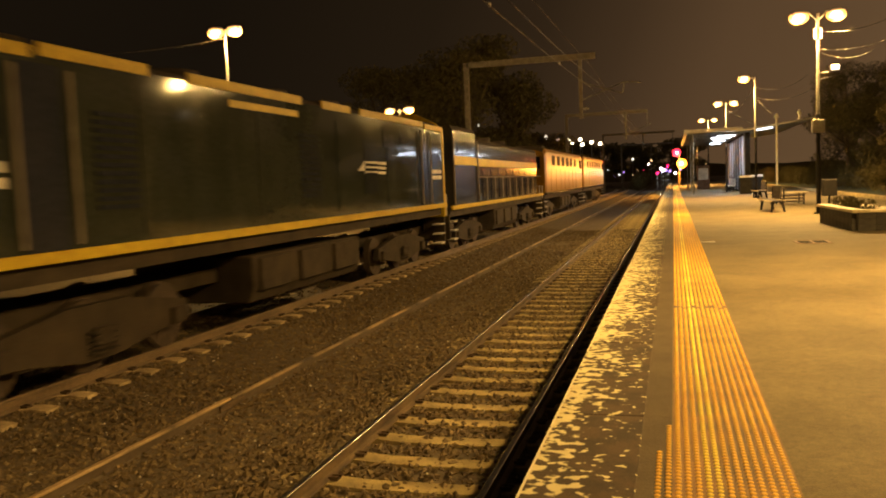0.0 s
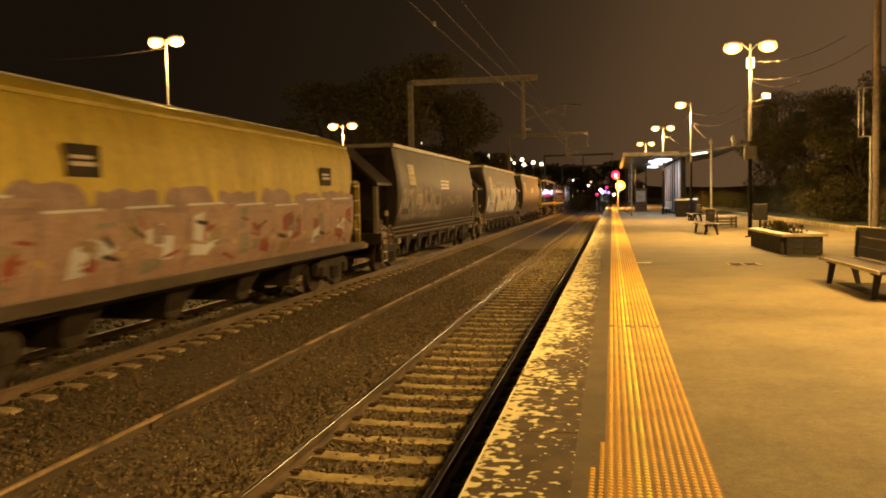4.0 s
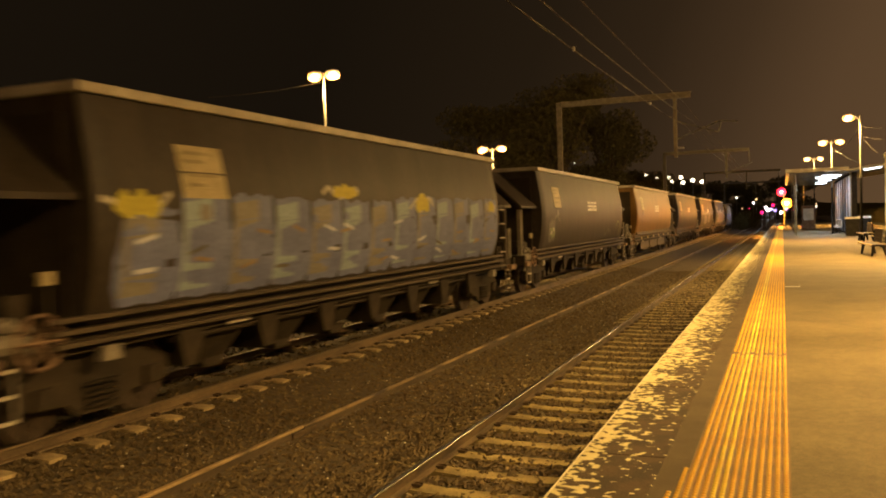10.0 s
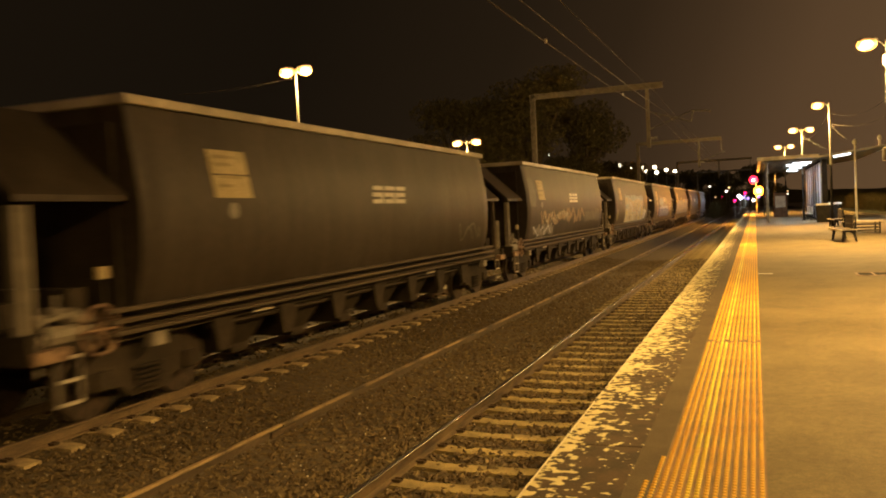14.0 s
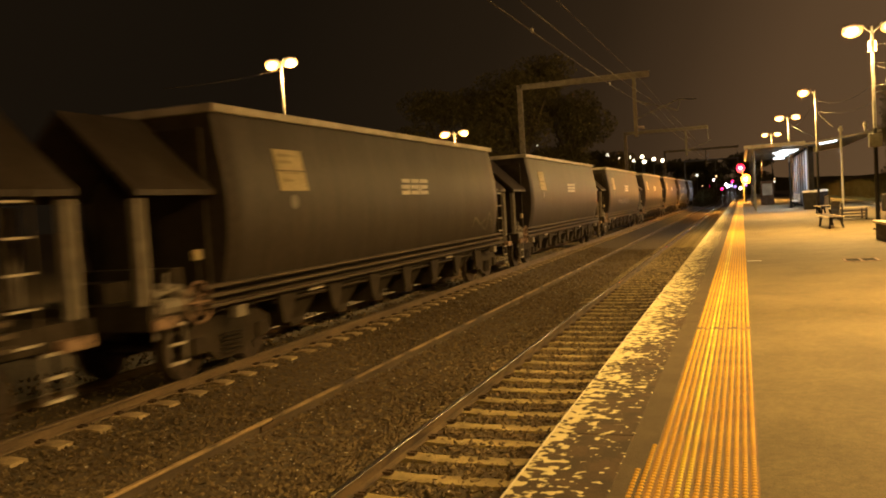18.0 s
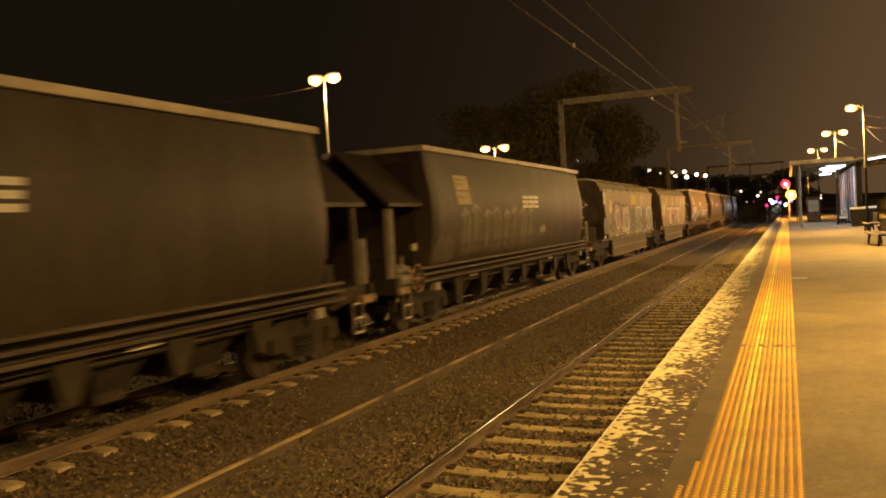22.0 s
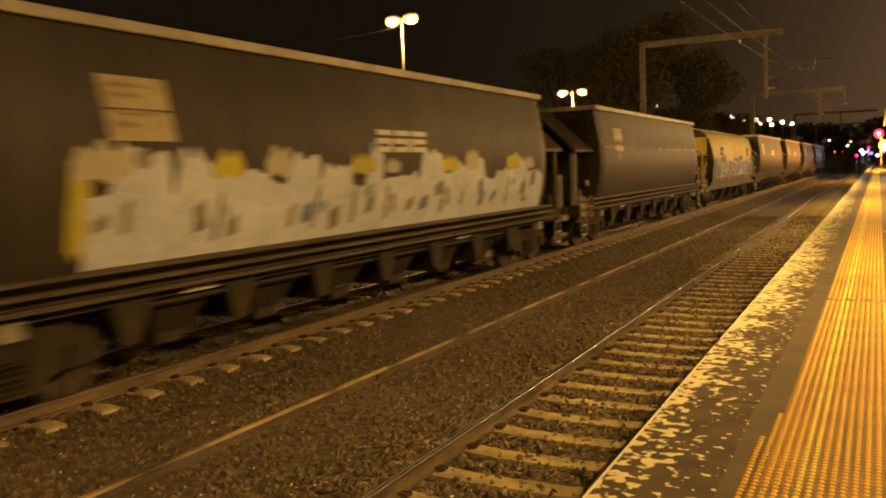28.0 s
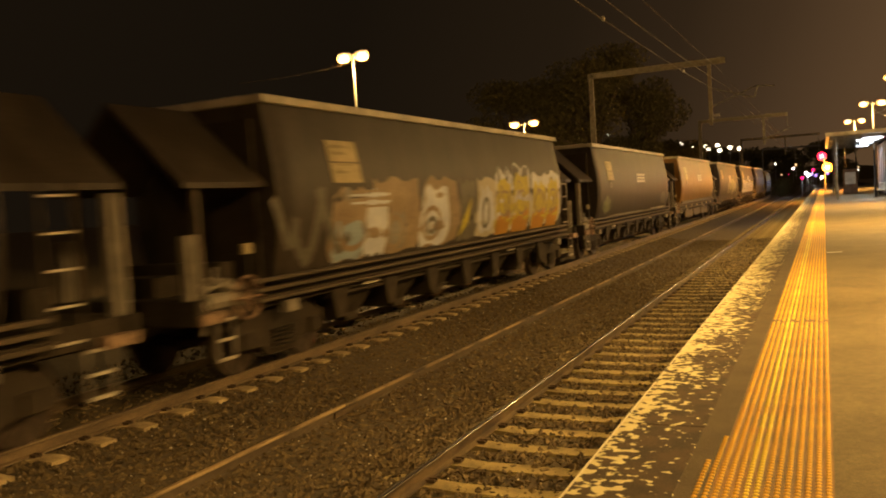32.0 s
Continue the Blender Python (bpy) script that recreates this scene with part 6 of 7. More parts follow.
    for y in (-4.6, 5.2):
        put(root, cached("notice", lambda: boxes((1.452, 1.462, -.38, .38, 2.75, 3.2)), M["under"]), (0, y, 0), "dark notice panel")
        put(root, cached("notice_bar", lambda: boxes((1.463, 1.466, -.28, .28, 2.9, 2.96), (1.463, 1.466, -.28, .2, 3.0, 3.05)), M["rim"]), (0, y, 0), "pale unreadable bars")
    return root


def box_hopper(label):
    """A grey boxed hopper with an inset curved top and a deep side skirt."""
    root = thing("hopper_wagon", label, "hopper wagon", "train of hopper wagons")
    p = M["hopper_grey"]
    zs = [1.3, 1.4, 1.9, 2.4, 2.9, 3.4, 3.55, 3.62, 3.75, 3.9, 4.0, 4.05]
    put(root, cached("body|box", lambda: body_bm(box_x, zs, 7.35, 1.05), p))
    # faces turned upwards and to the ends are darker than the grey sides
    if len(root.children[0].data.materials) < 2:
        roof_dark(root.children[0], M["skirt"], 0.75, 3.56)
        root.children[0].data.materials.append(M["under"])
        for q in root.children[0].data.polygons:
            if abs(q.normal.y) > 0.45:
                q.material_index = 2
    put(root, cached("top_rail", lambda: boxes((1.37, 1.48, -7.36, 7.36, 3.5, 3.6)), M["hopper_grey"]))
    for k in range(7):
        put(root, cached("roof_hatch", lambda: boxes((-.75, .75, -.85, .85, 4.04, 4.12)), p), (0, -6.2 + 2.07 * k, 0))
    for k in range(5):
        put(root, cached("roof_rib", lambda: made(lambda b: slab(b, [(1.37, -.05, 3.6), (1.24, -.05, 3.95), (.9, -.05, 4.07), (.9, -.05, 4.0), (1.2, -.05, 3.88), (1.33, -.05, 3.58)], (0, .1, 0))), p), (0, -6 + 3 * k, 0))
    put(root, cached("side_skirt", lambda: boxes((1.30, 1.36, -5.0, 5.0, .45, 1.28), (-1.36, -1.30, -5.0, 5.0, .45, 1.28)), M["skirt"]), label="darker dusty side skirt")
    for z in (1.28, .86, .47):
        put(root, cached("skirt_rail|%.2f" % z, lambda: boxes((1.36, 1.40, -5.0 if z < 1.2 else -7.4, 5.0 if z < 1.2 else 7.4, z - .03, z + .03)), p))
    put(root, cached("underframe|box", lambda: boxes((-1.2, 1.2, -8.5, 8.5, .9, 1.28), (-.3, .3, -8.7, 8.7, .75, .95)), M["under"]))
    for s, n in ((-1, "rear"), (1, "front")):
        put(root, cached("coupler|" + n, lambda: coupler_bm(s), M["wheel"]), (0, -s * .92, 0))
        put(root, cached("end_plate|" + n, lambda: boxes((-1.15, 1.15, *sorted((s * 7.6, s * 7.9)), 1.28, 1.9)), M["under"]))
        bogie(root, s * 6.3)
    for k in range(6):
        put(root, cached("marker_plate|box", lambda: boxes((1.465, 1.475, -.22, .22, 1.36, 1.48)), M["rim"]), (0, -7.1 + 2.84 * k, 0), "pale marker plate")
    for k in range(8):
        put(root, cached("roof_latch", lambda: boxes((1.36, 1.49, -.09, .09, 3.46, 3.64)), M["sill"], bevel=.02), (0, -6.6 + 1.9 * k, 0), "dark hatch latch")
    put(root, cached("notice|box", lambda: boxes((1.464, 1.474, -5.9, -5.3, 2.5, 3.1)), M["board"]), label="pale notice panel")
    return root


# Place of every vehicle behind the first wagon's middle.
wagons = []
DARK = "dark brown grain hopper wagon"


def spray(root, width, seed):
    return Spray(root, width, seed)


def make_wagon(k):
    if k in (4, 27):
        root = round_hopper("mustard-yellow round-topped hopper wagon covered in graffiti")
        g = spray(root, round_x, k)
        if k == 4:
            g.piece(.01, .985, 1.16, 2.72, 8, "tag_mauve", "tag_rose", ["tag_red", "tag_grey", "tag_white", "tag_tan", "tag_mauve"], ("tag_red", "tag_grey", "tag_black"))
        else:
            for q in range(7):
                g.patch("tag_slate", .01 + .14 * q, .01 + .14 * (q + 1.15), 1.35, 2.65 + .15 * math.sin(q * 2.1), .003 + .0004 * (q % 2), rough=.14)
            g.patch("tag_dim", .0, .99, 1.08, 1.62, .005, rough=.1, block=True)
            g.scrawl(.12, .97, 1.45, 2.55, 12, "tag_white", .09)
            g.scrawl(.14, .97, 1.5, 2.3, 9, "tag_dim", .1)
        g.done()
        return root, -1.1 if k == 27 else 0.0
    if k in (20, 21):
        root = box_hopper("grey boxed hopper wagon with deep skirt and painted letters")
        g = spray(root, box_x, k)
        if k == 20:
            g.square = True
            g.patch("tag_black", .205, .735, 1.5, 2.82, .003)
            for a, b, tone in ((.215, .30, "tag_rose"), (.305, .365, "tag_cream"), (.37, .475, "tag_rose"), (.485, .595, "tag_rose"), (.605, .65, "tag_cream"), (.655, .725, "tag_rose")):
                g.block(tone, a, b, 1.56, 1.55, 2.74, 2.72, .0055)
                g.block("tag_cream", a, b, 2.6, 2.6, 2.74, 2.72, .0062)
            for a, z0, z1 in ((.245, 1.56, 1.95), (.40, 1.56, 2.2), (.44, 1.56, 2.3), (.53, 1.56, 1.9), (.53, 2.2, 2.6), (.69, 2.0, 2.3)):
                g.block("tag_black", a, a + .022, z0, z0, z1, z1 + .05, .0075)
            g.block("tag_cream", .06, .11, 2.2, 2.2, 2.85, 2.86, .004)
            g.block("tag_cream", .13, .17, 2.1, 2.1, 2.9, 2.9, .004)
            g.ring("tag_dim", .075, 2.6, .012, .16, .1, .006)
            for a in (.2, .42, .6, .76, .86):
                g.block("tag_cream", a, a + .022, 2.86, 2.86, 3.42, 3.42, .004)
        else:
            for a, b, top, tone, edge in ((.16, .30, 2.95, "tag_rose", "tag_black"), (.30, .46, 2.85, "tag_cream", "tag_black"), (.46, .58, 2.75, "tag_dim", "tag_grey"), (.58, .70, 2.75, "tag_grey", "tag_white"), (.70, .82, 2.7, "tag_dim", "tag_grey"), (.82, .96, 2.7, "tag_grey", "tag_white")):
                g.patch(edge, a - .006, b + .006, 1.45, top + .12, .003, .06, .08)
                g.patch(tone, a + .006, b - .006, 1.45, top, .0055, .06, .08)
            for u, z, ru, rz, tone in ((.40, 2.1, .04, .5, "tag_white"), (.40, 2.1, .02, .3, "tag_black"), (.52, 2.2, .035, .4, "tag_white"), (.56, 1.75, .02, .25, "tag_white"), (.64, 2.2, .03, .4, "tag_white"), (.73, 1.95, .02, .3, "tag_white"), (.79, 2.3, .02, .25, "tag_white"), (.87, 2.45, .03, .3, "tag_cream"), (.86, 1.8, .03, .25, "tag_white"), (.93, 2.0, .022, .35, "tag_white"), (.24, 2.2, .03, .45, "tag_white")):
                g.ring("tag_grey" if tone == "tag_white" and u > .5 else tone, u, z, ru, rz, .075)
            g.scrawl(.46, .97, 1.5, 2.7, 9, "tag_dim", .1)
            g.scrawl(.18, .46, 1.5, 2.7, 4, "tag_tan", .12)
            for a, w in ((.03, .03), (.50, .05), (.56, .035), (.71, .022)):
                g.block("tag_yellow" if w > .03 else "tag_cream", a, a + w, 2.9, 2.9, 3.45, 3.45, .004)
            g.letters(.02, .2, 1.5, 2.4, 3, "tag_dim", None, ("tag_grey",), .3, .3)
        g.done()
        return root, -1.85
    red = k in (8, 31)
    blurbs = {2: "with cream and blue graffiti", 3: "with faded tan graffiti", 5: "with pale grey graffiti", 6: "with pale blobs of overpaint", 9: "with small green graffiti",
             10: "with long blue graffiti", 11: "with white and blue graffiti", 12: "with cream block graffiti", 13: "with low tan graffiti", 16: "with a grey scrawl", 19: "with white scrawled letters",
             22: "with faint grey letters", 24: "with faint outlined letters", 25: "with pale green letters", 28: "with a pale band near its top", 29: "with white graffiti tipped yellow",
             30: "with yellow-white graffiti", 32: "with a small green tag", 33: "with white and yellow bubble graffiti"}
    label = "red-brown grain hopper wagon with side skirt and pale rim" if red else DARK + " " + blurbs.get(k, "on the moving train")
    root = hopper(label, "hopper_red" if red else "hopper", skirt=red, ladder=k % 3 != 2, marked=k not in (2, 10, 12, 24, 28, 33), pale_eaves=k == 11, bare=("rear",) if k == 8 else (),
                  short=[n for n in ("front", "rear") if (n == "front" and k not in (18, 19, 30, 34)) or (n == "rear" and k in (11, 23, 33))])
    g = spray(root, side_x, 100 + k)
    if k == 2:
        for q, (a, b, top) in enumerate(((.10, .19, 3.0), (.175, .26, 3.3), (.25, .42, 3.38), (.40, .58, 3.4), (.575, .745, 3.38), (.73, .985, 3.36))):
            g.patch("tag_pale_blue", a, b, 1.45, top, .003 + .0004 * (q % 2), rough=.1)
            if q:
                g.patch("tag_cream", a + .01, b - .012, 1.5, top - .33, .006 + .0004 * (q % 2), rough=.08, block=q % 2 == 0)
            for _ in range(2):
                x, z = g.rng.uniform(a + .02, b - .02), g.rng.uniform(1.7, 2.6)
                stroke(*g.layer(g.rng.choice(["tag_tan", "tag_black", "tag_tan", "tag_white"])), side_x, [(-HALF + 2 * HALF * x, z), (-HALF + 2 * HALF * x + .35, z + g.rng.uniform(-.1, .1))], .07, .0095)
        for a, b, z0, z1 in ((.235, .30, 1.5, 2.5), (.42, .47, 2.15, 2.9), (.665, .70, 1.5, 2.15), (.85, .89, 2.15, 2.75)):
            g.patch("tag_navy", a, b, z0, z1, .0115, .08, .14)
        g.patch("tag_rose", .16, .23, 1.75, 2.05, .0115, .1, .2)
        g.patch("tag_rose", .48, .54, 2.2, 2.6, .0105, .1, .2)
        g.patch("tag_white", .035, .065, 1.6, 2.5, .0062, .1, .25)
        g.patch("tag_mauve", .06, .10, 1.5, 2.3, .0066, .1, .25)
    elif k == 3:
        g.letters(.02, .46, 1.55, 2.95, 4, "tag_dim", "tag_dust", ("tag_black", "tag_tan", "tag_black"))
        g.scrawl(.03, .46, 1.65, 2.85, 4, "tag_tan", .07)
        g.scrawl(.52, .78, 2.0, 2.6, 3, "tag_green", .06)
    elif k == 5:
        g.patch("tag_green", .17, .27, 1.45, 2.4, .003, rough=.2)
        g.letters(.21, .97, 1.5, 3.1, 4, "tag_mauve", "tag_grey", ("tag_mauve", "tag_dim"), .1, .12, "tag_grey")
    elif k == 6:
        g.patch("tag_grey", .25, .38, 1.5, 2.5, rough=.15)
        g.patch("tag_grey", .32, .48, 1.5, 2.4, .0044, rough=.15)
        g.patch("tag_grey", .56, .72, 1.6, 2.55, rough=.15)
        g.scrawl(.9, .95, 2.1, 2.5, 1, "tag_grey")
    elif k == 8:
        g.scrawl(.8, .86, 2.0, 2.4, 1, "tag_tan")
    elif k == 9:
        g.patch("tag_dim", .055, .115, 1.65, 2.45, .003, rough=.2)
        g.letters(.06, .11, 1.7, 2.35, 2, "tag_green", None, ("tag_cream", "tag_dim"), .3, .3)
        g.scrawl(.1, .14, 2.3, 2.6, 1, "tag_dim", .08)
        g.scrawl(.72, .8, 1.6, 2.0, 2, "tag_dim")
        g.scrawl(.9, .95, 1.6, 2.4, 1, "tag_green")
    elif k == 10:
        for q in range(13):
            a = .02 + .074 * q
            top = (2.72 if q == 0 else 2.94 + .012 * q) + g.rng.uniform(-.05, .08)
            g.patch("tag_blue", a, a + .082, 1.46, top, .003 + .0004 * (q % 2), .03, .04, block=q % 3 != 0)
            g.block("tag_pale_blue" if q % 2 else "tag_grey", a + .008, a + .05, 1.6, 1.62, top - .2, top - .12, .0045, .04)
            g.block("tag_blue", a + .016, a + .06, 1.8, 1.75, top - .45, top - .4, .0055, .03)
            for _ in range(2):
                y, z = -HALF + 2 * HALF * (a + g.rng.uniform(0, .05)), g.rng.uniform(1.7, 2.5)
                stroke(*g.layer(g.rng.choice(["tag_white", "tag_tan", "tag_white", "tag_dim"])), side_x, [(y, z), (y + .35, z + g.rng.uniform(-.1, .12))], .06, .008)
        for a, b, z0, z1 in ((.02, .075, 2.62, 2.95), (.375, .435, 2.95, 3.2), (.615, .665, 2.7, 3.1), (.94, .97, 2.7, 3.0)):
            g.patch("tag_yellow", a, b, z0, z1, .0095, .1, .3)
            g.scrawl(a - .01, b + .01, z0, z1, 2, "tag_cream", .08)
    elif k == 11:
        g.patch("tag_grey", .24, .50, 2.3, 3.25, rough=.2)
        g.patch("tag_grey", .44, .70, 2.25, 3.1, .0046, rough=.25)
        g.patch("tag_pale_blue", .26, .46, 2.45, 3.1, .0062, rough=.2)
        g.patch("tag_green", .58, .66, 2.6, 2.9, .0066, rough=.2)
        g.patch("tag_blue", .24, .54, 1.5, 2.3, .0052, rough=.12)
        g.patch("tag_blue", .50, .78, 1.5, 2.25, .0056, rough=.12)
        g.scrawl(.25, .72, 2.15, 2.4, 9, "tag_white", .15)
        g.scrawl(.28, .74, 1.6, 2.0, 8, "tag_pale_blue", .08)
        g.patch("tag_rose", .14, .19, 1.5, 2.4, .013, rough=.2)
        g.patch("tag_cream", .13, .17, 2.4, 2.75, .013, rough=.2)
        g.patch("tag_navy", .20, .245, 1.5, 2.5, .013, rough=.2)
        g.scrawl(.74, .88, 1.8, 2.7, 4, "tag_cream", .1)
        g.scrawl(.75, .87, 1.8, 2.6, 3, "tag_red", .08)
    elif k == 12:
        g.piece(.25, .83, 1.48, 3.36, 6, "tag_pale_blue", "tag_cream", ["tag_yellow", "tag_tan", "tag_rose", "tag_white", "tag_grey", "tag_cream", "tag_white"])
        g.patch("tag_grey", .03, .068, 1.65, 2.35, rough=.2)
        g.scrawl(.03, .07, 1.7, 2.3, 2, "tag_green", .08)
        g.patch("tag_white", .838, .90, 1.55, 2.15, .0062, .12, .2)
        for q in range(3):
            g.block("tag_white", .845 + .03 * q, .868 + .03 * q, 1.55 + .05 * q, 1.6 + .05 * q, 2.15, 2.3, .0075, .25)
            g.block("tag_dim", .862 + .03 * q, .868 + .03 * q, 1.7, 1.7, 2.2, 2.3, .0085, .25)
    elif k == 13:
        g.scrawl(.14, .66, 1.9, 2.5, 8, "tag_tan", .17)
        g.scrawl(.18, .45, 1.95, 2.45, 5, "tag_cream", .07)
        g.scrawl(.06, .27, 1.5, 1.95, 5, "tag_grey", .16)
        g.scrawl(.07, .24, 1.5, 1.9, 3, "tag_white", .06)
        g.letters(.68, .95, 1.8, 2.5, 3, "tag_dim", None, ())
        g.patch("tag_dim", .02, .08, 2.6, 3.7)
    elif k == 16:
        g.scrawl(.25, .6, 1.95, 2.3, 9, "tag_grey", .1)
    elif k == 19:
        g.letters(.03, .3, 1.4, 2.8, 2, "tag_white", "tag_dim", ("tag_dim", "tag_dim", "tag_black"), .3, .25)
        g.scrawl(.32, .97, 1.65, 2.6, 9, "tag_white", .19)
    elif k == 22:
        g.patch("tag_dust", .005, .095, 1.5, 2.1, .003, 0, .25)
        for q, (a, top) in enumerate(((.125, 2.72), (.178, 2.84), (.238, 2.7), (.285, 2.76), (.348, 2.68), (.398, 2.76), (.452, 2.74), (.51, 2.72))):
            g.patch("tag_dust", a - .012, a + .05, 1.55 + .04 * (q % 3), top, .003 + .0004 * (q % 2), .03, .1)
            g.block("tag_dim", a, a + .016, 1.7 + .05 * (q % 2), 1.72, top - .12, top - .05, .0052, .02)
            g.block("tag_dust" if q % 3 else "tag_dim", a + .026, a + .038, 1.62, 1.7, top - .3 - .2 * (q % 2), top - .2, .0056, -.04)
            y = -HALF + 2 * HALF * a
            stroke(*g.layer("tag_grey"), side_x, [(y - .06, top - .12), (y + .18, top + .02), (y + .44, top - .06), (y + .52, top - .3 - .1 * (q % 3))], .1, .0064 + .0004 * (q % 2))
        g.patch("tag_grey", .59, .635, 1.95, 2.2, .0052, .2, .25)
        g.patch("tag_dim", .575, .62, 1.86, 1.93, .0056, 0, .2)
    elif k == 24:
        tops = [(.69 + .0245 * q, float(np.interp(q, (0, 2, 5, 6, 9, 11, 12), (2.5, 2.66, 2.82, 2.9, 2.56, 2.74, 2.78))) + .06 * g.rng.random()) for q in range(13)]
        for q, (a, top) in enumerate(tops[:-1]):
            g.patch("tag_dust", a, a + .028, 1.45, top, .003 + .0004 * (q % 2), rough=.05)
            g.patch("tag_dim" if q % 3 else "tag_tan", a + .003, a + .003 + g.rng.uniform(.005, .015), 1.5 + .4 * g.rng.random(), top - .02, .0045, rough=.05)
        stroke(*g.layer("tag_grey"), side_x, [(-HALF + 2 * HALF * a, top) for a, top in tops], .07, .006)
        g.scrawl(.02, .2, 1.5, 1.9, 3, "tag_grey", .12)
        g.scrawl(.22, .5, 1.75, 1.95, 4, "tag_dim", .07)
    elif k == 25:
        g.patch("tag_dust", .66, .86, 1.5, 2.2, rough=.2)
        g.scrawl(.65, .87, 1.55, 2.4, 5, "tag_green", .07)
        g.scrawl(.66, .86, 1.6, 2.3, 4, "tag_dim", .1)
    elif k == 28:
        g.patch("tag_dust", .0, .99, 2.95, 3.5, rough=.1, block=True)
        g.patch("tag_dim", .02, .45, 2.95, 3.08, .0052, rough=.3)
        for a in (.5, .58, .66, .71, .80, .86, .92):
            g.patch("tag_grey", a, a + g.rng.uniform(.03, .06), 2.92, 3.0 + g.rng.uniform(0, .06), .0062, rough=.3)
    elif k == 29:
        for q in range(13):
            a, w, top = .08 + .069 * q, g.rng.uniform(.05, .1), 2.42 + g.rng.uniform(-.12, .5)
            g.block("tag_white", a, a + .073, 1.46, 1.46, 2.3 + g.rng.uniform(-.12, .12), 2.3 + g.rng.uniform(-.12, .12), .003 + .0004 * (q % 2), .03)
            g.patch("tag_white", a + g.rng.uniform(-.02, .02), a + w, 1.75, top, .0042 + .0004 * (q % 2), g.rng.uniform(-.12, .2), .14)
            for _ in range(2):
                c, z, h = a + g.rng.uniform(0, .05), g.rng.uniform(1.55, 2.1), g.rng.uniform(.1, .35)
                g.block(g.rng.choice(("tag_blue", "tag_pale_blue", "tag_grey", "tag_tan")), c, c + g.rng.uniform(.008, .022), z, z + .06, z + h, z + h + .1, .0062 + .0003 * g.rng.randrange(3), g.rng.uniform(-.3, .3))
            if g.rng.random() < .55:
                g.block("tag_dim", a + .06, a + .066, 1.6, 1.65, 2.15, 2.3, .0075, g.rng.uniform(-.1, .25))
            if q % 3 != 1:
                g.patch("tag_yellow" if q % 3 else "tag_cream", a - .01, a + g.rng.uniform(.02, .045), 2.42, 2.62 + g.rng.uniform(0, .25), .0052, .1, .3)
        g.patch("tag_yellow", .065, .085, 1.6, 2.75, .0026, .05, .2)
    elif k == 30:
        g.scrawl(.14, .42, 1.8, 2.6, 5, "tag_grey", .06)
        g.patch("tag_dim", .46, .84, 1.6, 2.7, rough=.25)
        g.scrawl(.44, .86, 1.6, 2.95, 7, "tag_cream", .24)
        g.scrawl(.43, .87, 1.6, 3.15, 8, "tag_yellow", .08)
        g.scrawl(.46, .84, 1.65, 2.5, 7, "tag_green", .09)
        g.letters(.86, .93, 1.9, 2.4, 1, "tag_grey", None, ())
    elif k == 31:
        g.letters(.005, .065, 2.4, 3.4, 1, "tag_tan", None, ())
        g.scrawl(.2, .45, 1.9, 2.6, 3, "tag_tan", .06)
    elif k == 32:
        g.patch("tag_dim", .07, .12, 1.6, 2.3, .003, rough=.2)
        g.scrawl(.06, .13, 1.55, 2.35, 3, "tag_green", .08)
        g.patch("tag_grey", .12, .6, 1.46, 1.50, rough=.4)
        g.patch("tag_cream", .7, .98, 1.46, 1.51, rough=.4)
        g.letters(.86, .94, 1.6, 2.3, 1, "tag_dim", None, ())
    elif k == 33:
        g.scrawl(.0, .12, 1.55, 2.8, 3, "tag_dim", .22)
        for a, b, top, tone in ((.09, .19, 2.8, "tag_tan"), (.18, .33, 3.0, "tag_tan"), (.32, .46, 3.02, "tag_tan"), (.45, .53, 2.95, "tag_dim"), (.52, .62, 3.02, "tag_cream")):
            g.patch(tone, a, b, 1.48, top, .003, .05, .08)
        for a, b, z0, z1, tone in ((.10, .17, 1.5, 2.2, "tag_pale_blue"), (.17, .23, 1.5, 2.75, "tag_white"), (.23, .28, 1.55, 2.3, "tag_grey"), (.32, .42, 1.5, 2.8, "tag_white"), (.53, .60, 1.6, 2.75, "tag_white")):
            g.patch(tone, a, b, z0, z1, .006, .06, .12)
        for u, z, ru, rz, tone in ((.36, 2.0, .028, .33, "tag_tan"), (.36, 1.95, .014, .15, "tag_dim"), (.565, 2.1, .014, .35, "tag_dim"), (.145, 2.0, .03, .3, "tag_tan"), (.25, 1.9, .02, .3, "tag_tan")):
            g.ring(tone, u, z, ru, rz, .11)
        for q in range(5):
            g.block("tag_white" if q % 2 else "tag_tan", .14, .235, 2.42 + .07 * q, 2.42 + .07 * q, 2.46 + .07 * q, 2.47 + .07 * q, .0105)
        g.block("tag_yellow", .46, .49, 1.6, 1.9, 1.95, 2.5, .0095, .35)
        for q, (a, b, top) in enumerate(((.60, .70, 3.22), (.68, .80, 3.36), (.79, .90, 3.12), (.88, .985, 3.22))):
            g.patch("tag_white", a, b, 1.5, top, .0032 + .0004 * (q % 2), .06, .1)
            g.patch("tag_yellow", a + .008, b - .012, 1.5, top - .26, .0062 + .0004 * (q % 2), .06, .1)
            g.block("tag_orange", a + .015, b - .02, 1.5, 1.5, 1.95, 2.1, .0075)
            g.ring("tag_tan", (a + b) / 2, 2.3, .026, .32, .07)
            g.scrawl(a + .01, b - .01, 1.8, top - .4, 2, "tag_tan", .06)
    else:
        if k in (7, 14, 18, 26, 34):
            g.scrawl(.84, .95, 1.6, 2.2, 2, "tag_dim", .06)
    g.done()
    return root, 0.0


offset = 0.0
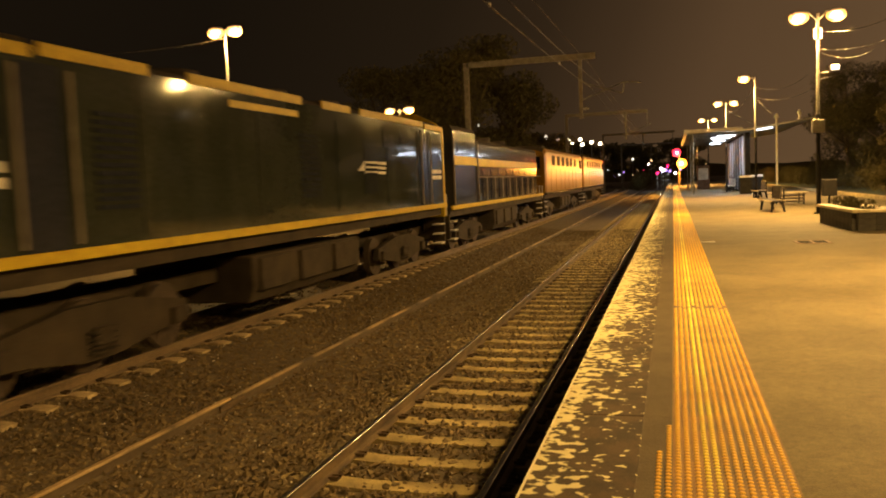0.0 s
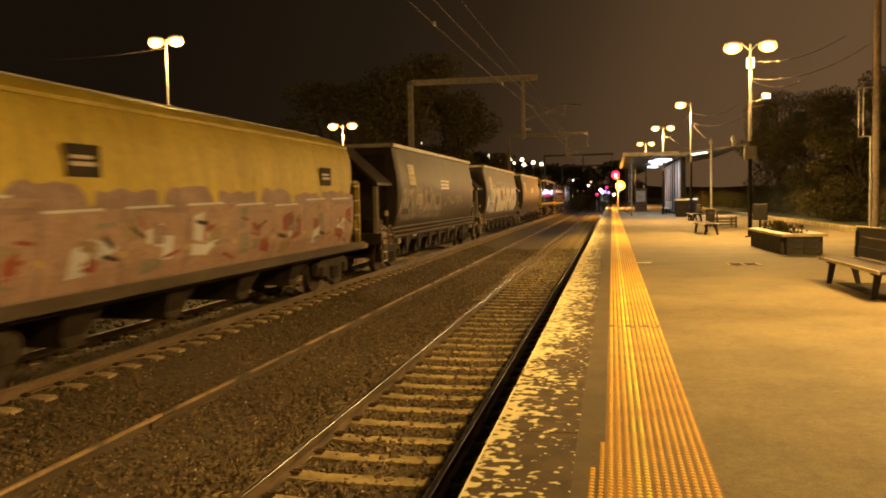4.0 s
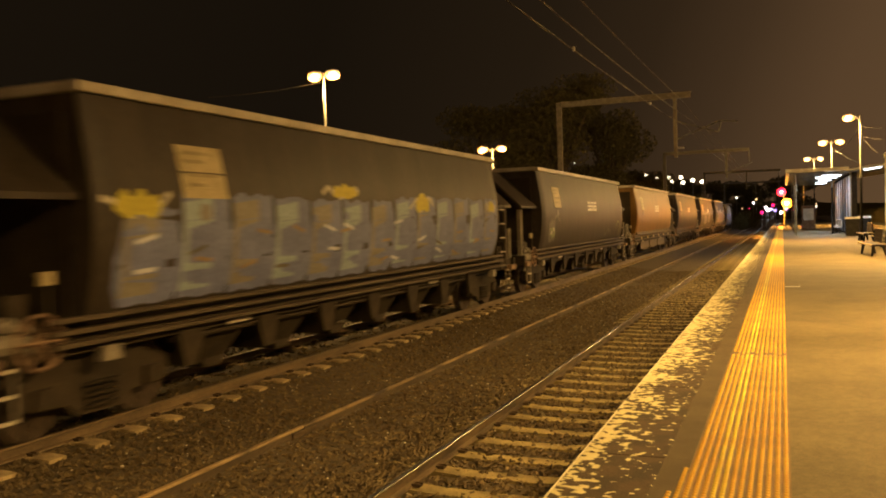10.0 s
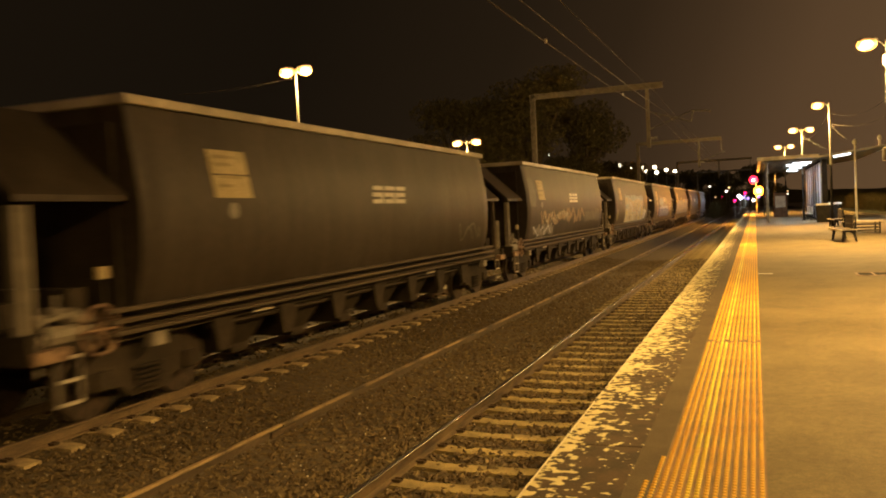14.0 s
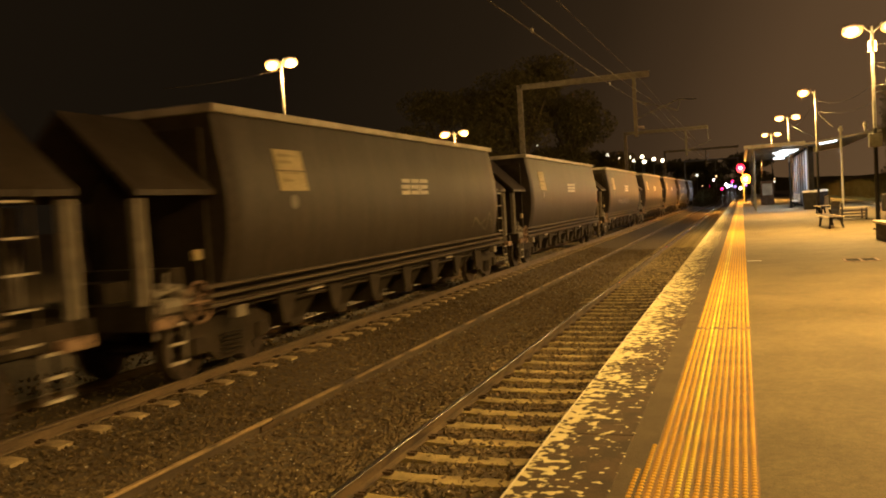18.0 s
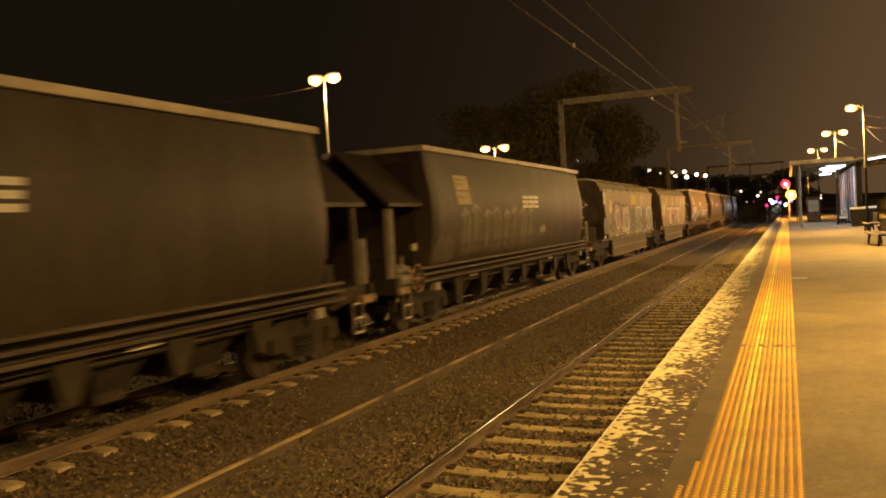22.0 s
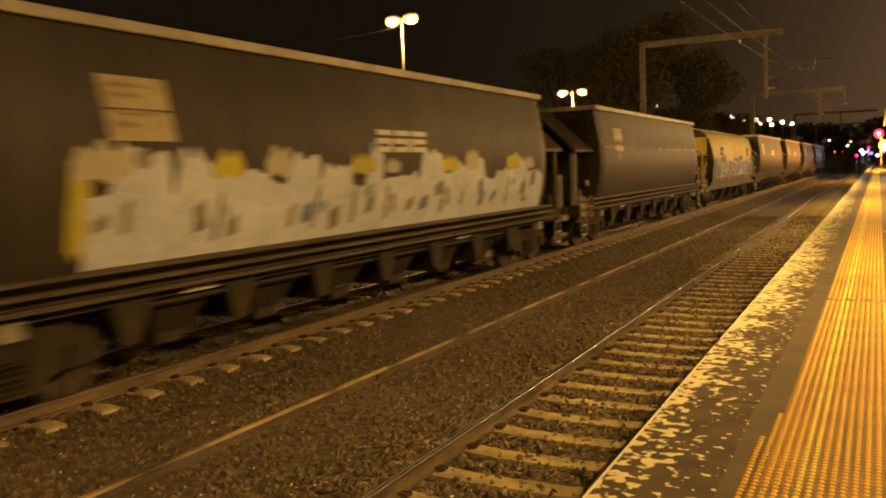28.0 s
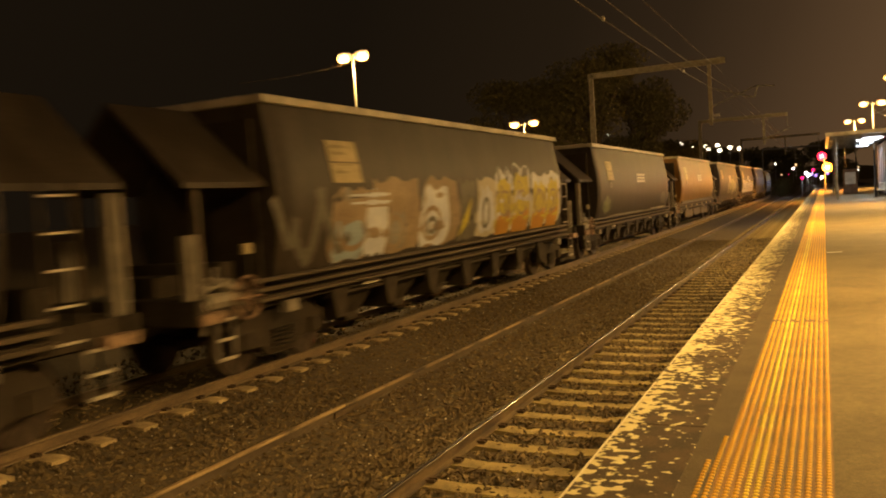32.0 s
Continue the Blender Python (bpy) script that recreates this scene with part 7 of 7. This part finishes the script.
for k in range(1, 37):
    root, less = make_wagon(k)
    if k > 1:
        offset -= PITCH + (less + prev_less) / 2
    prev_less = less
    wagons.append((root, offset + HALF))


# ---- locomotives ----
def loco_ring(y, w, z0, z1, crown, shoulder=.35):
    return [(w, y, z0), (w, y, z1 - shoulder), (w * .93, y, z1 - shoulder * .35), (w * .72, y, z1), (0, y, z1 + crown), (-w * .72, y, z1), (-w * .93, y, z1 - shoulder * .35), (-w, y, z1 - shoulder), (-w, y, z0)]


def loco_base(root, half, sill_z, trim):
    part("underframe", boxes((-1.3, 1.3, -half, half, sill_z - .32, sill_z), (-.5, .5, -half - .1, half + .1, .75, 1.0)), M["under"], root)
    part("sill_stripe", boxes((1.36, 1.43, -half, half, sill_z - .08, sill_z + .06), (-1.43, -1.36, -half, half, sill_z - .08, sill_z + .06)), M[trim], root, "yellow sill stripe")
    bm = bmesh.new()
    loft(bm, [[(1.15, y, .35), (1.25, y, .6), (1.25, y, 1.2), (-1.25, y, 1.2), (-1.25, y, .6), (-1.15, y, .35)] for y in (-2.6, 2.6)])
    part("fuel_tank", bm, M["under"], root, bevel=.03)
    for k in range(3):
        part("equipment_box", boxes((1.1, 1.32, -2.4 + 1.7 * k, -1.2 + 1.7 * k, .55, 1.15)), M["under"], root, bevel=.02)
    for s in (-1, 1):
        bogie(root, s * (half - 3.6), (-1.75, 0, 1.75))
        part("buffer_plate", boxes((-1.3, 1.3, *sorted((s * half, s * (half + .12))), .5, 1.3)), M["under"], root)
        part("coupler", coupler_bm(s), M["wheel"], root, at=(0, s * (half - 9.5), 0))
        part("handrail", made(lambda b: [rod(b, (x, s * (half + .05), 1.2), (x, s * (half + .05), 2.0), .025, 6) for x in (-1.2, 1.2)] + [rod(b, (-1.2, s * (half + .05), 2.0), (1.2, s * (half + .05), 2.0), .02, 6)]), M["white_paint"], root)
        for j in range(3):
            part("step", boxes((1.1, 1.38, *sorted((s * (half - .7), s * (half - .2))), .45 + .3 * j, .49 + .3 * j)), M["white_paint"], root, "pale worn cab step")


def box_loco():
    """The last locomotive: a dark blue-green full-width body with a yellow cab end and yellow lines."""
    H = 10.1
    root = thing("locomotive", "dark blue diesel locomotive with yellow cab end and yellow stripes", "locomotive", "train locomotives")
    loco_base(root, H, 1.68, "loco_yellow")
    bm = bmesh.new()
    loft(bm, [loco_ring(y, 1.42, 1.68, 4.22, .12, .14) for y in (-H + 2.3, H - 2.3)])
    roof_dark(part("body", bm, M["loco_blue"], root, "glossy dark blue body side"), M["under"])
    for s, n in ((-1, "rear"), (1, "front")):
        bm = bmesh.new()
        loft(bm, [loco_ring(s * y, w, 1.68, z, c, .16) for y, w, z, c in ((H - 2.3, 1.42, 4.30, .28), (H - 1.0, 1.42, 4.30, .30), (H - .28, 1.40, 4.22, .30))])
        roof_dark(part("cab", bm, M["loco_blue"], root), M["under"])
        part("roof_stripe", boxes((1.405, 1.45, *sorted((s * (H - 2.25), s * (H - .3))), 4.0, 4.15)), M["loco_yellow"], root, "yellow stripe along the roof edge")
        bm = bmesh.new()
        loft(bm, [[(x, s * y, z) for x, z in ((1.41, 1.3), (1.41, 4.02), (1.2, 4.3), (.55, 4.62), (-.55, 4.62), (-1.2, 4.3), (-1.41, 4.02), (-1.41, 1.3))] for y in (H - .275, H - .12)])
        part("cab_end", bm, M["loco_yellow"], root, "yellow cab end")
        bm = bmesh.new()
        slab(bm, [(-1.0, s * (H - .12), 1.35), (1.0, s * (H - .12), 1.35), (.95, s * (H - .12), 3.0), (-.95, s * (H - .12), 3.0)], (0, s * .3, 0))
        part("nose", bm, M["loco_yellow"], root, "yellow lower nose", bevel=.05)
        for x in (-.63, .63):
            part("windscreen", boxes((x - .61, x + .61, *sorted((s * (H - .12), s * (H - .10))), 3.1, 3.82)), M["loco_glass"], root, "dark windscreen")
        part("number_box", boxes((-.5, .5, *sorted((s * (H - .12), s * (H - .06))), 4.08, 4.38)), M["loco_glass"], root, "dark headlight and number panel")
        part("number_bars", boxes((-.4, .4, *sorted((s * (H - .06), s * (H - .05))), 4.2, 4.3)), M["logo"], root)
        part("hose_bracket", boxes((-.7, -.5, *sorted((s * H, s * (H + .25))), .9, 1.5), (.4, .6, *sorted((s * H, s * (H + .22))), .8, 1.4)), M["rust_part"], root)
        part("side_window", boxes((1.425, 1.44, *sorted((s * (H - 1.7), s * (H - .75))), 3.05, 3.75)), M["loco_glass"], root, "dark cab side window")
        part("cab_door", boxes((1.42, 1.445, *sorted((s * (H - 2.7), s * (H - 2.0))), 1.75, 3.95)), M["loco_navy"], root)
        for y in (H - 2.82, H - 1.9):
            part("grab_rail", made(lambda b: rod(b, (1.49, s * y, 1.8), (1.49, s * y, 3.9), .03, 6)), M["post"], root, "pale vertical grab rail")
        part("cab_bars", boxes((1.43, 1.442, *sorted((s * (H - 1.75), s * (H - .6))), 2.5, 2.62), (1.43, 1.442, *sorted((s * (H - 1.75), s * (H - .6))), 2.68, 2.8)), M["logo"], root, "white number shown as plain bars")
    for a, b in ((-7.7, -5.6), (-4.6, -.6), (.4, 2.0), (2.6, 7.7)):
        part("roof_stripe", boxes((1.405, 1.445, a, b, 4.04, 4.2)), M["loco_yellow"], root, "yellow stripe along the roof edge")
    part("roof_stripe", boxes((1.43, 1.445, -3.4, -.8, 3.78, 3.90)), M["loco_yellow"], root)
    for y in (-5.4, -2.0, 1.6, 4.9):
        part("side_door", boxes((1.425, 1.44, y - .5, y + .5, 1.85, 3.85)), M["loco_blue"], root)
    for y in (-6.4, -.3, 3.2):
        bm = bmesh.new()
        for j in range(12):
            box(bm, 1.42, 1.446, y - .42, y + .42, 2.2 + .11 * j, 2.26 + .11 * j)
        part("louvre", bm, M["loco_navy"], root)
    for y in (4.6, 6.0):
        part("engine_window", boxes((1.425, 1.44, y - .45, y + .45, 3.35, 3.85)), M["loco_glass"], root)
    bm = bmesh.new()
    for k in range(3):
        for j in range(3):
            y, z = 2.75 + .5 * k + .03 * j, 2.66 + .12 * j
            slab(bm, [(1.43, y, z), (1.43, y + .45, z), (1.43, y + .47, z + .07), (1.43, y + .02, z + .07)], (.012, 0, 0))
    slab(bm, [(1.43, 2.3, 2.74), (1.43, 2.72, 2.74), (1.43, 2.78, 2.98)], (.012, 0, 0))
    part("side_bars", bm, M["logo"], root, "white emblem drawn as plain slanted bars")
    for y in (-3, 0.5, 3.4):
        bm = bmesh.new()
        rod(bm, (0, y, 4.3), (0, y, 4.5), .55, 16)
        part("roof_fan", bm, M["under"], root)
    return root


def hood_loco():
    """A navy hood locomotive with a broad yellow band; its cab trails."""
    H = 10.0
    root = thing("locomotive", "navy blue hood locomotive with a broad yellow band", "locomotive", "train locomotives")
    loco_base(root, H, 1.55, "loco_yellow")
    bm = bmesh.new()
    loft(bm, [loco_ring(y, 1.15, 1.55, 4.05, .1, .2) for y in (-H + 3.6, H - .5)])
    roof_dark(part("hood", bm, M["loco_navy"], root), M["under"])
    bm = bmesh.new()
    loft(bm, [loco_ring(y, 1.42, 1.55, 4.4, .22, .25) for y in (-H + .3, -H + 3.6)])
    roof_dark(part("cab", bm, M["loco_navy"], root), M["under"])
    part("band", boxes((1.152, 1.17, -H + 3.6, H - .5, 2.98, 3.28)), M["loco_yellow"], root, "broad yellow band")
    part("band", boxes((1.422, 1.44, -H + .3, -H + 3.6, 2.98, 3.28)), M["loco_yellow"], root)
    for k in range(9):
        part("hood_door", boxes((1.152, 1.175, -5.9 + 1.65 * k, -4.5 + 1.65 * k, 1.65, 2.9)), M["loco_navy"], root)
    for y in (-4, .5, 5.5):
        part("grille", boxes((1.152, 1.16, y - 1, y + 1, 3.4, 3.85)), M["loco_navy"], root)
    part("side_window", boxes((1.424, 1.445, -H + .9, -H + 2.9, 3.4, 4.05)), M["loco_glass"], root, "dark cab side window")
    part("rear_window", boxes((-1.1, 1.1, -H + .28, -H + .299, 3.3, 4.0)), M["loco_glass"], root, "dark rear cab window")
    for y in (-H + .2, -H + 3.75):
        part("grab_rail", made(lambda b: rod(b, (1.46, y, 1.6), (1.46, y, 3.9), .03, 6)), M["post"], root, "pale vertical grab rail")
    for k in range(9):
        bm = bmesh.new()
        rod(bm, (1.38, -H + 4 + k * 1.6, 1.6), (1.38, -H + 4 + k * 1.6, 2.55), .02, 6)
        part("stanchion", bm, M["post"], root)
    bm = bmesh.new()
    rod(bm, (1.38, -H + 4, 2.55), (1.38, H - .6, 2.55), .02, 6)
    part("hand_rail", bm, M["post"], root)
    for y in (-3.5, .5, 4):
        bm = bmesh.new()
        rod(bm, (0, y, 4.1), (0, y, 4.35), .5, 14)
        part("roof_fan", bm, M["under"], root)
    return root


def yellow_loco():
    H = 10.2
    root = thing("locomotive", "yellow-orange diesel locomotive leading the train", "locomotive", "train locomotives")
    loco_base(root, H, 1.55, "loco_navy")
    bm = bmesh.new()
    loft(bm, [loco_ring(y, w, 1.55, z, .15, .3) for y, w, z in ((-H, 1.36, 4.05), (-H + .4, 1.42, 4.25), (H - .6, 1.42, 4.25), (H, 1.36, 3.9))])
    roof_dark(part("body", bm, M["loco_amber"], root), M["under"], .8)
    for k in range(6):
        part("grille", boxes((1.425, 1.445, -7.5 + 2.3 * k, -6.2 + 2.3 * k, 3.2, 3.8)), M["under"], root)
    for k in range(7):
        part("side_door", boxes((1.425, 1.44, -8 + 2.2 * k, -6.9 + 2.2 * k, 1.65, 3.0)), M["loco_amber"], root)
    part("side_window", boxes((1.425, 1.445, H - 2.6, H - 1.2, 3.1, 3.75)), M["loco_glass"], root)
    part("windscreen", boxes((-1.1, 1.1, -H - .02, -H, 3.0, 3.7)), M["loco_glass"], root)
    for y in (-4, 0, 4):
        bm = bmesh.new()
        rod(bm, (0, y, 4.35), (0, y, 4.55), .5, 14)
        part("roof_fan", bm, M["under"], root)
    return root


lead = yellow_loco()
locos = [(box_loco(), 28.75), (hood_loco(), 49.6), (lead, 70.9), (copy_thing(lead, pose(0, 0, 0)), 92.2)]
for o in locos[3][0].children_recursive:
    if o.name.startswith("wheelset"):
        wheelsets.append(o)

# Place of the first wagon's rear top corner, less the steady pace of one wagon length a second.
GAIN = [(0, 7.3), (3, 7.3), (6, 7.5), (8, 7.35), (10, 7.5), (11, 7.7), (12, 8.0), (13, 8.35), (16, 9.8), (17, 10.35), (19, 11.86), (20, 12.5),
        (22, 13.9), (23, 14.75), (24, 15.8), (26.5, 18.3), (28, 19.95), (29, 21.15), (30, 22.5), (31, 24.0), (32, 25.6)]


def run(t):
    return float(np.interp(t, [a for a, _ in GAIN], [b for _, b in GAIN])) + (t - 1) * PITCH


def on_line(d):
    x, y, turn = along(d)
    return pose(x, y, RZ, 0, 0, turn)


def motions():
    """The train rolls past; its wheels turn with it."""
    for ob, off in wagons + locos:
        walk(ob, [(t, on_line(run(t) + off)) for t in range(33)])
    first = wheelsets[0]
    walk(first, [(k / FPS, pose(0, 0, 0, -math.degrees((run(k / FPS) - run(0)) / 0.5))) for k in range(0, 32 * FPS + 1)])
    for w in wheelsets[1:]:
        w.rotation_mode = "QUATERNION"
        w.animation_data_create()
        w.animation_data.action = first.animation_data.action
        w.animation_data.action_slot = first.animation_data.action_slot


motions()
